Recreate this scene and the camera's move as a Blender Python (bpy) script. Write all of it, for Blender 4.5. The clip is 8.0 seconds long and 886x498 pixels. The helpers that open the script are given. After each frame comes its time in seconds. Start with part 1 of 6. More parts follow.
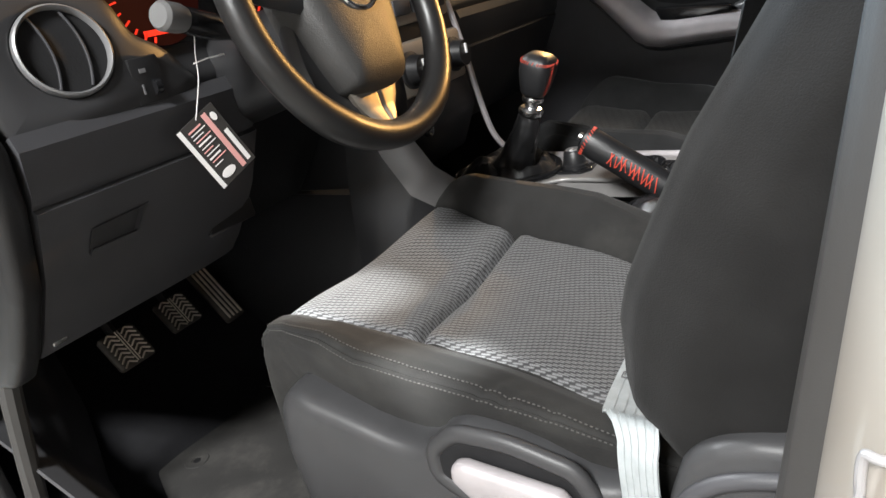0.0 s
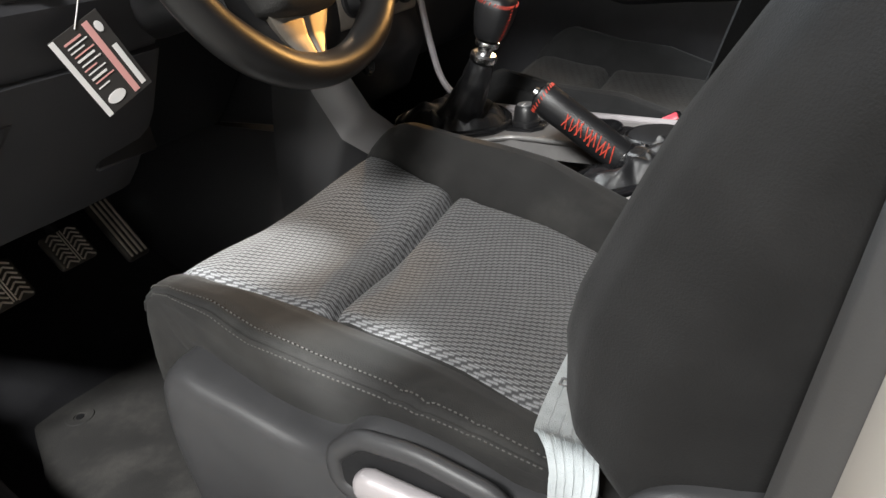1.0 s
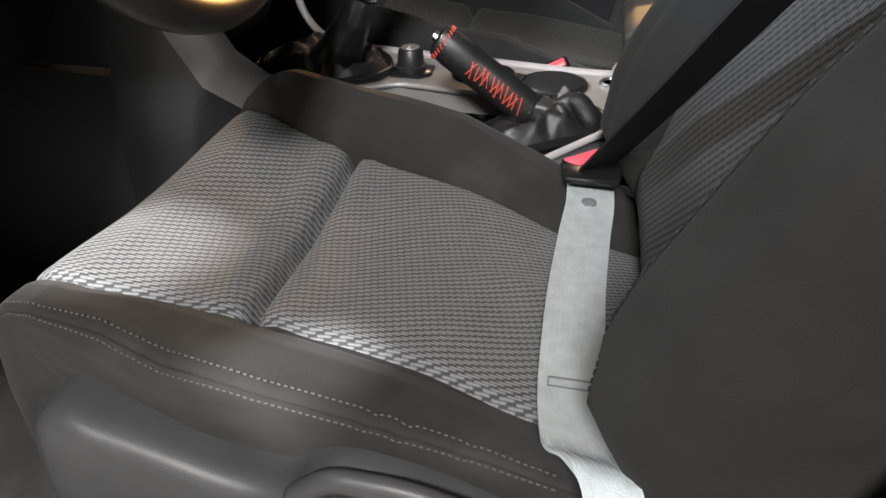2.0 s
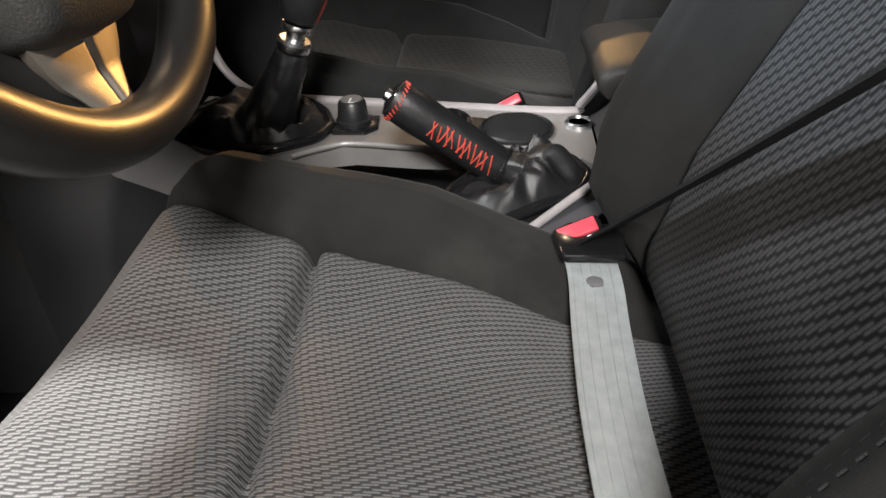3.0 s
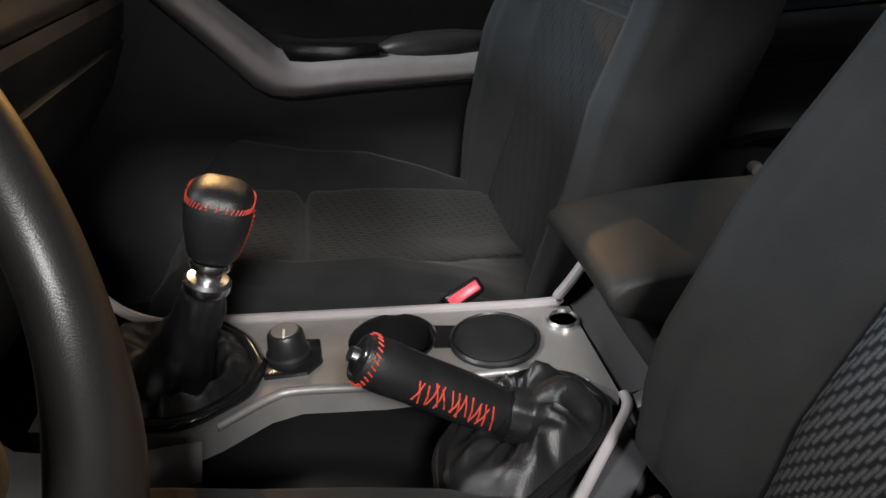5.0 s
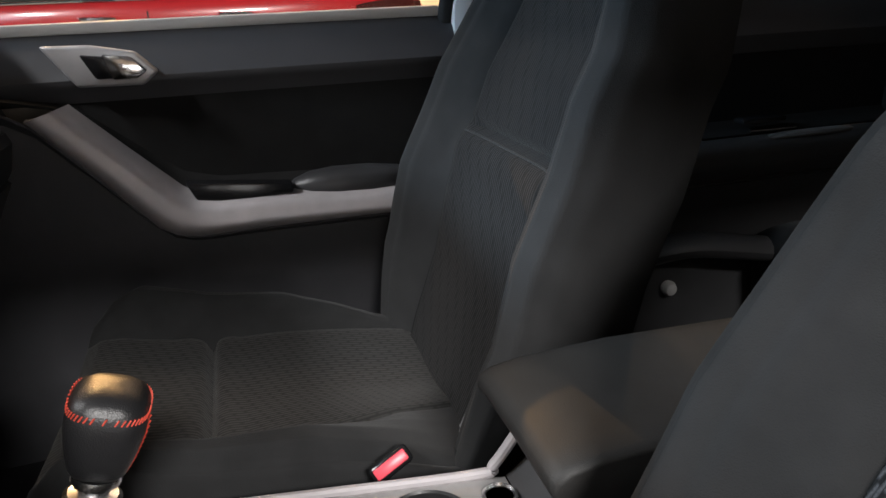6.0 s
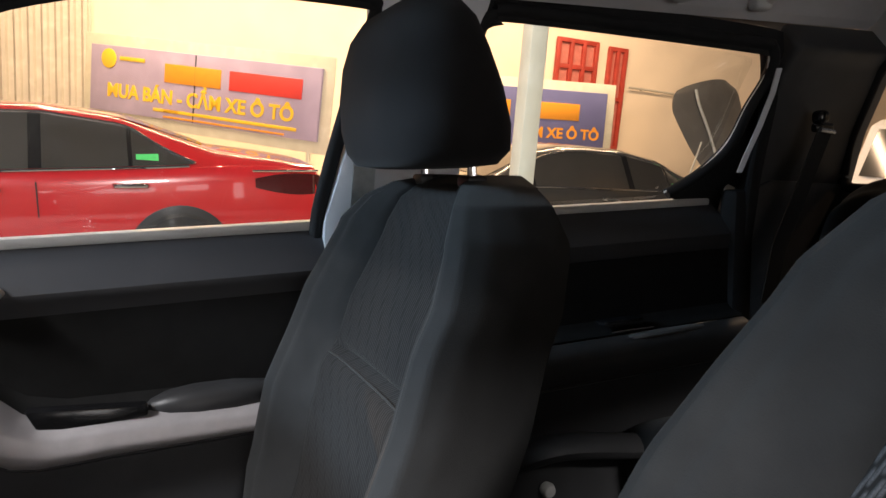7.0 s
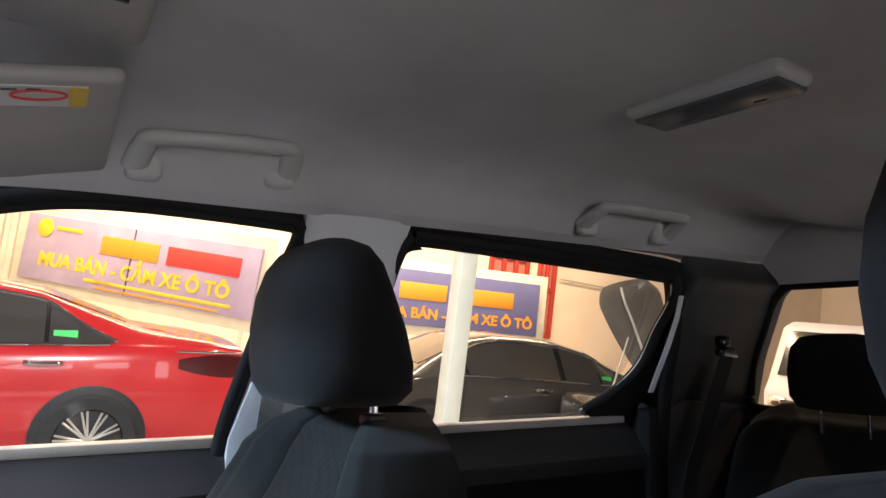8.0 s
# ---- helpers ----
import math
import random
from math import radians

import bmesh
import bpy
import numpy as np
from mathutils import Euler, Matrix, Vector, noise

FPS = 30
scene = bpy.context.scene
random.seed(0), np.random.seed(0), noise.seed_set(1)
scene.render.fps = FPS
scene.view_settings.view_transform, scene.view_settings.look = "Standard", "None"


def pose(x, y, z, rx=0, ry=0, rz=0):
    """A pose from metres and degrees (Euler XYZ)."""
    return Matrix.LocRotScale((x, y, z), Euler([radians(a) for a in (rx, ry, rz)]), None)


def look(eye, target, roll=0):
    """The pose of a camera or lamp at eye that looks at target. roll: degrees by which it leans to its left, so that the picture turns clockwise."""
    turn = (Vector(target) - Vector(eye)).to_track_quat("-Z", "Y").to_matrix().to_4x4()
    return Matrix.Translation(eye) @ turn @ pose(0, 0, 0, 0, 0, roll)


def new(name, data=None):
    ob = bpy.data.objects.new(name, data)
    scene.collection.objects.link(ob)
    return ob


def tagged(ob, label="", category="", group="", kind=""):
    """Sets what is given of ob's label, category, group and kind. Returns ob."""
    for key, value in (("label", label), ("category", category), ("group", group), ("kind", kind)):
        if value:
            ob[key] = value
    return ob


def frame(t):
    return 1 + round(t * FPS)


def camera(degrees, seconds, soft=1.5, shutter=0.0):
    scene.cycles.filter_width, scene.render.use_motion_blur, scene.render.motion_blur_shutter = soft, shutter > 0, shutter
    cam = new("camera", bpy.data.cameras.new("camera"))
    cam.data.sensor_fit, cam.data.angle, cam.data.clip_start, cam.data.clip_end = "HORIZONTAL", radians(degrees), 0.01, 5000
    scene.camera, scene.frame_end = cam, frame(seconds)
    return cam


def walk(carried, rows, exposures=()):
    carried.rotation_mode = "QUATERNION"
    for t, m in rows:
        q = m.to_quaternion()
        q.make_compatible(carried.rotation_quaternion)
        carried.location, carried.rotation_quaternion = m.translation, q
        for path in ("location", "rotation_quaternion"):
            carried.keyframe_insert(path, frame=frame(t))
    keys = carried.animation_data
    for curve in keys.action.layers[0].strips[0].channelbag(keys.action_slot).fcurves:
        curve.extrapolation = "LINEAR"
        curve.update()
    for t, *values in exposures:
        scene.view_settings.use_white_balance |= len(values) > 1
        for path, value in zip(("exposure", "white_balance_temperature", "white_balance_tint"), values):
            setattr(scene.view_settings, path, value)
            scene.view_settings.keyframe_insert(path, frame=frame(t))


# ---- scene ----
cam = camera(65.8, 8.0)
PATH = [
    (0, (-0.992, -0.15, 0.682), (0.559, 0.902, -0.017), -12.5),
    (0.5, (-0.953, -0.136, 0.675), (0.557, 0.915, -0.11), -9.5),
    (1, (-0.901, -0.11, 0.669), (0.658, 0.775, -0.218), -6.1),
    (2.5, (-0.809, 0.069, 0.667), (0.843, 0.271, -0.442), -0.7),
    (3, (-0.731, 0.089, 0.691), (0.936, 0.23, -0.406), -2.6),
    (3.5, (-0.658, 0.103, 0.706), (1.04, 0.174, -0.349), -3.7),
    (4, (-0.612, 0.129, 0.723), (1.115, 0.105, -0.286), -3.9),
    (5.5, (-0.471, 0.184, 0.771), (1.298, -0.189, -0.084), -3.1),
    (6, (-0.448, 0.166, 0.798), (1.355, -0.348, 0.101), -2.5),
    (6.5, (-0.44, 0.122, 0.842), (1.374, -0.552, 0.339), -2.0),
    (7, (-0.453, 0.1, 0.89), (1.352, -0.718, 0.621), -1.2),
    (7.5, (-0.457, 0.078, 0.928), (1.321, -0.838, 0.924), -0.0),
    (8, (-0.48, 0.069, 0.959), (1.246, -0.91, 1.211), 1.1),
]
walk(cam, [(t, look(eye, target, roll)) for t, eye, target, roll in PATH], [(0, 0.4, 6850, 10), (0.5, 0.2, 6900, 10), (1, 0.1, 6900, 10), (2.5, 0.12, 7000, 12), (3, 0.05, 7100, 12), (3.5, -0.2, 7200, 12), (4, -0.25, 7250, 12), (5.5, -0.2, 6950, 12), (6.5, 0.25, 7100, 14), (7.5, 0.4, 6950, 14), (8, 0.75, 6700, 14)])

# ---------- light ----------
world = bpy.data.worlds.new("night_lot")
world.use_nodes = True
scene.world = world
wbg = world.node_tree.nodes["Background"]
wbg.inputs[0].default_value = (0.85, 0.85, 0.90, 1)
wbg.inputs[1].default_value = 0.045


def area(name, eye, target, sx, sy, watts, color):
    d = bpy.data.lights.new(name, "AREA")
    d.shape, d.size, d.size_y, d.energy, d.color = "RECTANGLE", sx, sy, watts, color
    ob = new(name, d)
    ob.matrix_world = look(eye, target)
    return ob


# tubes under the canopy over the lot, the lit shop front and spot beyond the open driver's door, the floodlight ahead of the truck
def bulb(name, loc, watts, color, radius=0.08):
    d = bpy.data.lights.new(name, "POINT")
    d.energy, d.color, d.shadow_soft_size = watts, color, radius
    ob = new(name, d)
    ob.location = loc
    return ob


for k, (lx, ly) in enumerate(((3.4, 2.2), (3.6, -1.2), (3.8, -4.6), (7.2, 0.6), (7.4, -3.2), (7.6, -7.0), (0.4, -4.4), (5.6, -12.5))):
    bulb("canopy_lamp", (lx, ly, 4.6), 120, (1.0, 0.74, 0.50))
area("wall_light", (9.2, -3.5, 5.4), (11.5, -3.5, 1.5), 14, 0.4, 950, (1.0, 0.72, 0.48))
area("shop_front", (-5.0, -0.6, 0.7), (0.0, 0.0, 1.0), 5.0, 1.4, 60, (0.88, 0.94, 1.0))
area("shop_tube", (-3.0, -0.08, 2.70), (-0.3, 0.25, 0.4), 0.8, 0.4, 200, (0.93, 0.965, 1.0))
area("front_tube", (-0.1, 2.7, 3.2), (0.0, 0.2, 0.5), 0.9, 0.3, 150, (0.86, 0.93, 1.0))
area("front_tube", (0.7, 3.1, 2.15), (0.0, -0.2, 0.8), 1.2, 0.3, 185, (0.52, 0.76, 1.0))


def downlight(name, eye, target, degrees, watts, color):
    d = bpy.data.lights.new(name, "SPOT")
    d.energy, d.color, d.spot_size, d.spot_blend, d.shadow_soft_size = watts, color, radians(degrees), 0.45, 0.02
    ob = new(name, d)
    ob.matrix_world = look(eye, target)
    return ob


# unseen orange spots across the lot, shining in over the passenger door; added one each for wheel, knob and armrest
downlight("sodium_spot", (8.5, -3.0, 2.52), (-0.31, 0.21, 0.76), 2.7, 3600, (1.0, 0.55, 0.18))
downlight("sodium_spot", (7.2, 0.9, 3.46), (0.0, 0.34, 0.53), 1.9, 1400, (1.0, 0.60, 0.24))
downlight("sodium_spot", (7.3, 0.8, 3.50), (0.0, -0.085, 0.475), 1.6, 1000, (1.0, 0.60, 0.24))
downlight("shop_downlight", (-2.3, 0.9, 2.8), (-0.475, 0.350, 0.385), 2.4, 1500, (0.92, 0.97, 1.0))
downlight("shop_downlight", (-2.3, 0.8, 2.8), (-0.593, 0.190, 0.415), 1.7, 1500, (0.92, 0.97, 1.0))


# ---------- materials ----------
def mat(name, color, rough=0.6, metal=0.0, var=0.12, scale=30.0, bump=0.0, bscale=300.0, spec=0.5, coat=0.0, wear=0.0, wscale=6.0, wcolor=None, sheen=0.0, uv=False):
    m = bpy.data.materials.new(name)
    m.use_nodes = True
    nt = m.node_tree
    n, l = nt.nodes, nt.links
    b = n["Principled BSDF"]
    b.inputs["Roughness"].default_value = rough
    b.inputs["Metallic"].default_value = metal
    b.inputs["Specular IOR Level"].default_value = spec
    b.inputs["Coat Weight"].default_value = coat
    b.inputs["Sheen Weight"].default_value = sheen
    co = n.new("ShaderNodeTexCoord")
    nz = n.new("ShaderNodeTexNoise")
    nz.inputs["Scale"].default_value, nz.inputs["Detail"].default_value = scale, 4
    l.new(co.outputs["Object"], nz.inputs["Vector"])
    rp = n.new("ShaderNodeMapRange")
    rp.inputs["From Min"].default_value, rp.inputs["From Max"].default_value = 0.3, 0.7
    rp.inputs["To Min"].default_value, rp.inputs["To Max"].default_value = 1 - var, 1 + var
    l.new(nz.outputs["Fac"], rp.inputs["Value"])
    mul = n.new("ShaderNodeMix")
    mul.data_type, mul.blend_type = "RGBA", "MULTIPLY"
    mul.inputs[0].default_value = 1.0
    mul.inputs[6].default_value = (*color, 1)
    l.new(rp.outputs["Result"], mul.inputs[7])
    out = mul.outputs[2]
    if wear > 0:
        nw = n.new("ShaderNodeTexNoise")
        nw.inputs["Scale"].default_value, nw.inputs["Detail"].default_value, nw.inputs["Roughness"].default_value = wscale, 6, 0.65
        l.new(co.outputs["Object"], nw.inputs["Vector"])
        r2 = n.new("ShaderNodeMapRange")
        r2.inputs["From Min"].default_value, r2.inputs["From Max"].default_value = 0.5, 0.72
        r2.inputs["To Max"].default_value = wear
        l.new(nw.outputs["Fac"], r2.inputs["Value"])
        mw = n.new("ShaderNodeMix")
        mw.data_type = "RGBA"
        l.new(r2.outputs["Result"], mw.inputs[0])
        l.new(out, mw.inputs[6])
        mw.inputs[7].default_value = (*(wcolor or [min(1, c * 2.2 + 0.03) for c in color]), 1)
        out = mw.outputs[2]
        rr = n.new("ShaderNodeMapRange")
        rr.inputs["To Min"].default_value, rr.inputs["To Max"].default_value = rough, min(1, rough + 0.25)
        l.new(r2.outputs["Result"], rr.inputs["Value"])
        l.new(rr.outputs["Result"], b.inputs["Roughness"])
    l.new(out, b.inputs["Base Color"])
    if bump > 0:
        nb = n.new("ShaderNodeTexNoise")
        nb.inputs["Scale"].default_value, nb.inputs["Detail"].default_value = bscale, 2
        l.new(co.outputs["Object"], nb.inputs["Vector"])
        bp = n.new("ShaderNodeBump")
        bp.inputs["Strength"].default_value, bp.inputs["Distance"].default_value = bump, 0.002
        l.new(nb.outputs["Fac"], bp.inputs["Height"])
        l.new(bp.outputs["Normal"], b.inputs["Normal"])
    return m


def woven(name, dark, light, bw, bh, slant, stain=0.0):
    """Seat cloth with raised dashes in staggered rows; the mesh's UV is in metres."""
    m = mat(name, dark, 0.95, 0, 0.2, 60, 0, spec=0.2, sheen=0.05)
    n, l = m.node_tree.nodes, m.node_tree.links
    b = n["Principled BSDF"]
    uvn = n.new("ShaderNodeTexCoord")
    nz = n.new("ShaderNodeTexNoise")
    nz.inputs["Scale"].default_value = 120
    l.new(uvn.outputs["UV"], nz.inputs["Vector"])

    def calc(op, a, b=0.0):
        q = n.new("ShaderNodeMath")
        q.operation = op
        for s, v in zip(q.inputs, (a, b)):
            if isinstance(v, (int, float)):
                s.default_value = v
            else:
                l.new(v, s)
        return q.outputs[0]
    sp = n.new("ShaderNodeSeparateXYZ")
    l.new(uvn.outputs["UV"], sp.inputs[0])
    wob = calc("MULTIPLY", nz.outputs["Fac"], 0.14)
    # short slanted strokes in rows, each row staggered against the next
    r0 = calc("ADD", calc("DIVIDE", sp.outputs[1], bh), wob)
    cell = calc("FLOOR", r0)
    saw = calc("FRACT", calc("ADD", calc("DIVIDE", sp.outputs[0], bw), calc("MULTIPLY", cell, 0.43)))
    across = calc("ADD", calc("SUBTRACT", calc("FRACT", r0), 0.5), calc("MULTIPLY", calc("SUBTRACT", saw, 0.5), slant))
    body = calc("MAXIMUM", 0.0, calc("SUBTRACT", 1.0, calc("POWER", calc("ABSOLUTE", calc("DIVIDE", across, 0.44)), 1.5)))
    ends = calc("MINIMUM", 1.0, calc("MULTIPLY", calc("SINE", calc("MULTIPLY", saw, math.pi)), 2.4))
    dash = calc("MULTIPLY", body, ends)
    fine = n.new("ShaderNodeTexNoise")
    fine.inputs["Scale"].default_value = 900
    l.new(uvn.outputs["UV"], fine.inputs["Vector"])
    f2 = n.new("ShaderNodeMath")
    f2.operation = "MULTIPLY"
    l.new(dash, f2.inputs[0])
    l.new(fine.outputs["Fac"], f2.inputs[1])
    f3 = n.new("ShaderNodeMath")
    f3.operation = "MULTIPLY"
    f3.use_clamp = True
    l.new(f2.outputs[0], f3.inputs[0])
    f3.inputs[1].default_value = 1.8
    mx = n.new("ShaderNodeMix")
    mx.data_type = "RGBA"
    l.new(f3.outputs[0], mx.inputs[0])
    old = b.inputs["Base Color"].links[0].from_socket
    l.new(old, mx.inputs[6])
    mx.inputs[7].default_value = (*light, 1)
    out = mx.outputs[2]
    if stain:
        ns = n.new("ShaderNodeTexNoise")
        ns.inputs["Scale"].default_value, ns.inputs["Detail"].default_value = 9, 5
        l.new(uvn.outputs["UV"], ns.inputs["Vector"])
        rs = n.new("ShaderNodeMapRange")
        rs.inputs["From Min"].default_value, rs.inputs["From Max"].default_value = 0.52, 0.75
        rs.inputs["To Max"].default_value = stain
        l.new(ns.outputs["Fac"], rs.inputs["Value"])
        ms = n.new("ShaderNodeMix")
        ms.data_type = "RGBA"
        l.new(rs.outputs["Result"], ms.inputs[0])
        l.new(out, ms.inputs[6])
        ms.inputs[7].default_value = (0.22, 0.22, 0.21, 1)
        out = ms.outputs[2]
    l.new(out, b.inputs["Base Color"])
    bp = n.new("ShaderNodeBump")
    bp.inputs["Strength"].default_value, bp.inputs["Distance"].default_value = 0.35, 0.0015
    l.new(dash, bp.inputs["Height"])
    l.new(bp.outputs["Normal"], b.inputs["Normal"])
    return m


def glowing(name, color, strength):
    m = bpy.data.materials.new(name)
    m.use_nodes = True
    b = m.node_tree.nodes["Principled BSDF"]
    b.inputs["Base Color"].default_value = (*color, 1)
    b.inputs["Emission Color"].default_value = (*color, 1)
    b.inputs["Emission Strength"].default_value = strength
    b.inputs["Specular IOR Level"].default_value = 0.05
    return m


def clear_glass(name, tint=(1, 1, 1), gloss=1.0):
    m = bpy.data.materials.new(name)
    m.use_nodes = True
    n, l = m.node_tree.nodes, m.node_tree.links
    n.remove(n["Principled BSDF"])
    tr = n.new("ShaderNodeBsdfTransparent")
    tr.inputs["Color"].default_value = (*tint, 1)
    gl = n.new("ShaderNodeBsdfGlossy")
    gl.inputs["Roughness"].default_value = 0.02
    fr = n.new("ShaderNodeFresnel")
    fr.inputs["IOR"].default_value = 1.35
    mx = n.new("ShaderNodeMixShader")
    l.new(fr.outputs[0], mx.inputs[0])
    l.new(tr.outputs[0], mx.inputs[1])
    l.new(gl.outputs[0], mx.inputs[2])
    l.new(mx.outputs[0], n["Material Output"].inputs[0])
    return m


M_CLOTH = mat("plain_cloth", (0.018, 0.0176, 0.0172), 0.92, 0, 0.15, 25, 0.25, 900, 0.25, wear=0.5, wscale=10, wcolor=(0.046, 0.045, 0.042), sheen=0.05)
M_CLOTH_CLEAN = mat("plain_cloth_clean", (0.0185, 0.0188, 0.0193), 0.94, 0, 0.15, 25, 0.3, 900, 0.2, wear=0.08, wscale=9, wcolor=(0.05, 0.05, 0.05), sheen=0.06)
M_DOORCLOTH = mat("door_cloth", (0.013, 0.0126, 0.0126), 0.95, 0, 0.15, 25, 0.25, 900, 0.15)
M_HEADREST = mat("headrest_cloth", (0.011, 0.0105, 0.011), 0.95, 0, 0.15, 25, 0.3, 900, 0.15, sheen=0.05)
M_BACKCLOTH = mat("backrest_cloth", (0.0148, 0.0145, 0.0144), 0.95, 0, 0.15, 25, 0.25, 900, 0.12, wear=0.06, wscale=8, wcolor=(0.025, 0.024, 0.022), sheen=0.03)
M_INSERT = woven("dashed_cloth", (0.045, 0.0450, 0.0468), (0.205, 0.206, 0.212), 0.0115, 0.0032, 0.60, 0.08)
# the cushion's dashed cloth again for the backrest, its shade put into darker colours
M_INSERT_SHADED = woven("dashed_cloth_shaded", (0.0040, 0.0039, 0.0040), (0.054, 0.052, 0.054), 0.0125, 0.0040, 0.65)
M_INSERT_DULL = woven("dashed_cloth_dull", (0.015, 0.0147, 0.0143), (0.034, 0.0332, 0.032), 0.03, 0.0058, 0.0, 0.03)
# ribbed backrest panel: darker than the cushion cloth, with shade in its colour
M_RIBBED_SHADED = woven("ribbed_cloth_shaded", (0.0065, 0.0064, 0.0066), (0.017, 0.0168, 0.0172), 0.09, 0.0050, 0.0)
M_PLASTIC = mat("dark_plastic", (0.042, 0.042, 0.044), 0.44, 0, 0.08, 12, 0.10, 1000, 0.4, wear=0.12, wscale=11)
M_DASH = mat("dash_plastic", (0.032, 0.032, 0.034), 0.42, 0, 0.08, 12, 0.08, 1000, 0.45, wear=0.06)
M_DOORTOP = mat("door_top_plastic", (0.040, 0.040, 0.044), 0.40, 0, 0.06, 12, 0.06, 1000, 0.5)
M_GREYPLASTIC = mat("grey_plastic", (0.054, 0.054, 0.059), 0.45, 0, 0.08, 12, 0.10, 1000, 0.4, wear=0.1)
M_CHEEK = mat("cheek_plastic", (0.14, 0.136, 0.135), 0.36, 0, 0.06, 12, 0.12, 900, 0.5)
M_HANDLE = mat("handle_silver", (0.46, 0.45, 0.46), 0.36, 0.4, 0.05, 40, wear=0.05)
M_BLACK = mat("black_plastic", (0.014, 0.014, 0.015), 0.4, 0, 0.1, 20, 0.1, 500)
M_GLOSSBLACK = mat("gloss_black", (0.010, 0.010, 0.011), 0.18, 0, 0.1, 20)
M_LEATHER = mat("black_leather", (0.013, 0.013, 0.014), 0.34, 0, 0.15, 40, 0.22, 900, 0.5, wear=0.06, wscale=14)
M_ARMREST = mat("armrest_vinyl", (0.020, 0.0195, 0.019), 0.55, 0, 0.12, 30, 0.2, 900, 0.35)
M_RIMLEATHER = mat("wheel_leather", (0.015, 0.0145, 0.0145), 0.36, 0, 0.12, 30, 0.07, 1100, 0.4)
M_HUB = mat("airbag_grain", (0.040, 0.039, 0.038), 0.5, 0, 0.08, 30, 0.35, 700, 0.5)
M_RED = mat("red_thread", (0.55, 0.06, 0.035), 0.7, 0, 0.2, 200)
M_REDBTN = mat("red_button", (0.75, 0.07, 0.10), 0.35, 0, 0.08, 60, wear=0.15, wscale=60)
M_SILVER = mat("silver_paint", (0.44, 0.41, 0.42), 0.42, 0.3, 0.06, 40, 0.1, 800, wear=0.1)
M_VENTRING = mat("vent_ring_paint", (0.20, 0.20, 0.205), 0.4, 0.3, 0.06, 40)
M_BRIGHTSILVER = mat("bright_silver", (0.45, 0.40, 0.34), 0.50, 0.8, 0.05, 40, 0.08, 900, wear=0.08)
M_DULLSILVER = mat("console_silver", (0.32, 0.31, 0.305), 0.42, 0.5, 0.06, 40, 0.15, 900, wear=0.1, wscale=18)
M_CHROME = mat("chrome", (0.75, 0.75, 0.76), 0.14, 1.0, 0.05, 60)
M_THREAD = mat("pale_thread", (0.065, 0.063, 0.059), 0.8, 0, 0.2, 200)
M_PEDAL = mat("pedal_steel", (0.62, 0.56, 0.48), 0.45, 0.5, 0.08, 80, wear=0.2, wscale=40)
M_PEDALPAD = mat("pedal_pad", (0.060, 0.054, 0.047), 0.5, 0.3, 0.2, 80, wear=0.4, wscale=60)
M_TRIMSMOOTH = mat("smooth_grey_trim", (0.036, 0.035, 0.034), 0.55, 0, 0.04, 6)
M_DOORWAY = mat("doorway_trim", (0.050, 0.0475, 0.046), 0.5, 0, 0.05, 10, 0.06, 900)
M_FOOTTRIM = mat("footwell_trim", (0.072, 0.072, 0.077), 0.5, 0, 0.12, 9, 0.12, 500, 0.4, wear=0.25, wscale=7)
M_STEEL = mat("satin_steel", (0.74, 0.74, 0.75), 0.26, 1.0, 0.08, 80)
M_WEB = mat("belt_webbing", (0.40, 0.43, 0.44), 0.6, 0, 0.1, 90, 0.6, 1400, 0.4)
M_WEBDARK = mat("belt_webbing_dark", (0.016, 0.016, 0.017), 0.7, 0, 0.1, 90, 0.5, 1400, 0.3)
M_HEADLINER = mat("headliner_cloth", (0.61, 0.59, 0.60), 0.95, 0, 0.06, 8, 0.25, 900, 0.2)
M_LIGHTTRIM = mat("light_grey_trim", (0.58, 0.57, 0.56), 0.55, 0, 0.05, 10, 0.2, 700, 0.4)
M_PILLAR = mat("pillar_trim", (0.64, 0.64, 0.66), 0.5, 0, 0.04, 10, 0.15, 700, 0.4)
M_RUBBER = mat("rubber", (0.014, 0.014, 0.015), 0.75, 0, 0.15, 30, 0.12, 400, 0.2)
M_MAT = mat("rubber_mat", (0.034, 0.033, 0.032), 0.8, 0, 0.15, 15, 0.3, 500, 0.3, wear=0.5, wscale=14, wcolor=(0.095, 0.09, 0.083))
M_CARPET = mat("floor_vinyl", (0.019, 0.019, 0.021), 0.30, 0, 0.2, 20, 0.3, 60, 0.5, wear=0.2, wscale=9, wcolor=(0.04, 0.04, 0.04))
M_PAINT = mat("cream_body_paint", (0.40, 0.36, 0.315), 0.3, 0, 0.03, 5, coat=0.6, wear=0.05)
M_GLASS = clear_glass("window_glass", (0.97, 0.98, 0.97))
M_STALKCAP = mat("stalk_cap_grey", (0.13, 0.13, 0.13), 0.4, 0, 0.05, 60)
M_SEATPIPE = mat("seat_piping", (0.15, 0.15, 0.155), 0.8, 0, 0.1, 60)
M_WHITE = mat("white_print", (0.75, 0.73, 0.72), 0.5, 0, 0.04, 40)
M_PINK = mat("pink_print", (0.70, 0.35, 0.33), 0.5, 0, 0.04, 40)
M_CARD = mat("black_card", (0.045, 0.042, 0.040), 0.22, 0, 0.04, 40)
M_GLOWRED = glowing("red_dial_glow", (0.9, 0.04, 0.02), 0.6)
M_GLOWDIM = glowing("dim_dial_glow", (0.008, 0.001, 0.001), 1.2)
M_CARRED = mat("red_car_paint", (0.50, 0.018, 0.022), 0.22, 0, 0.03, 3, coat=1.0)
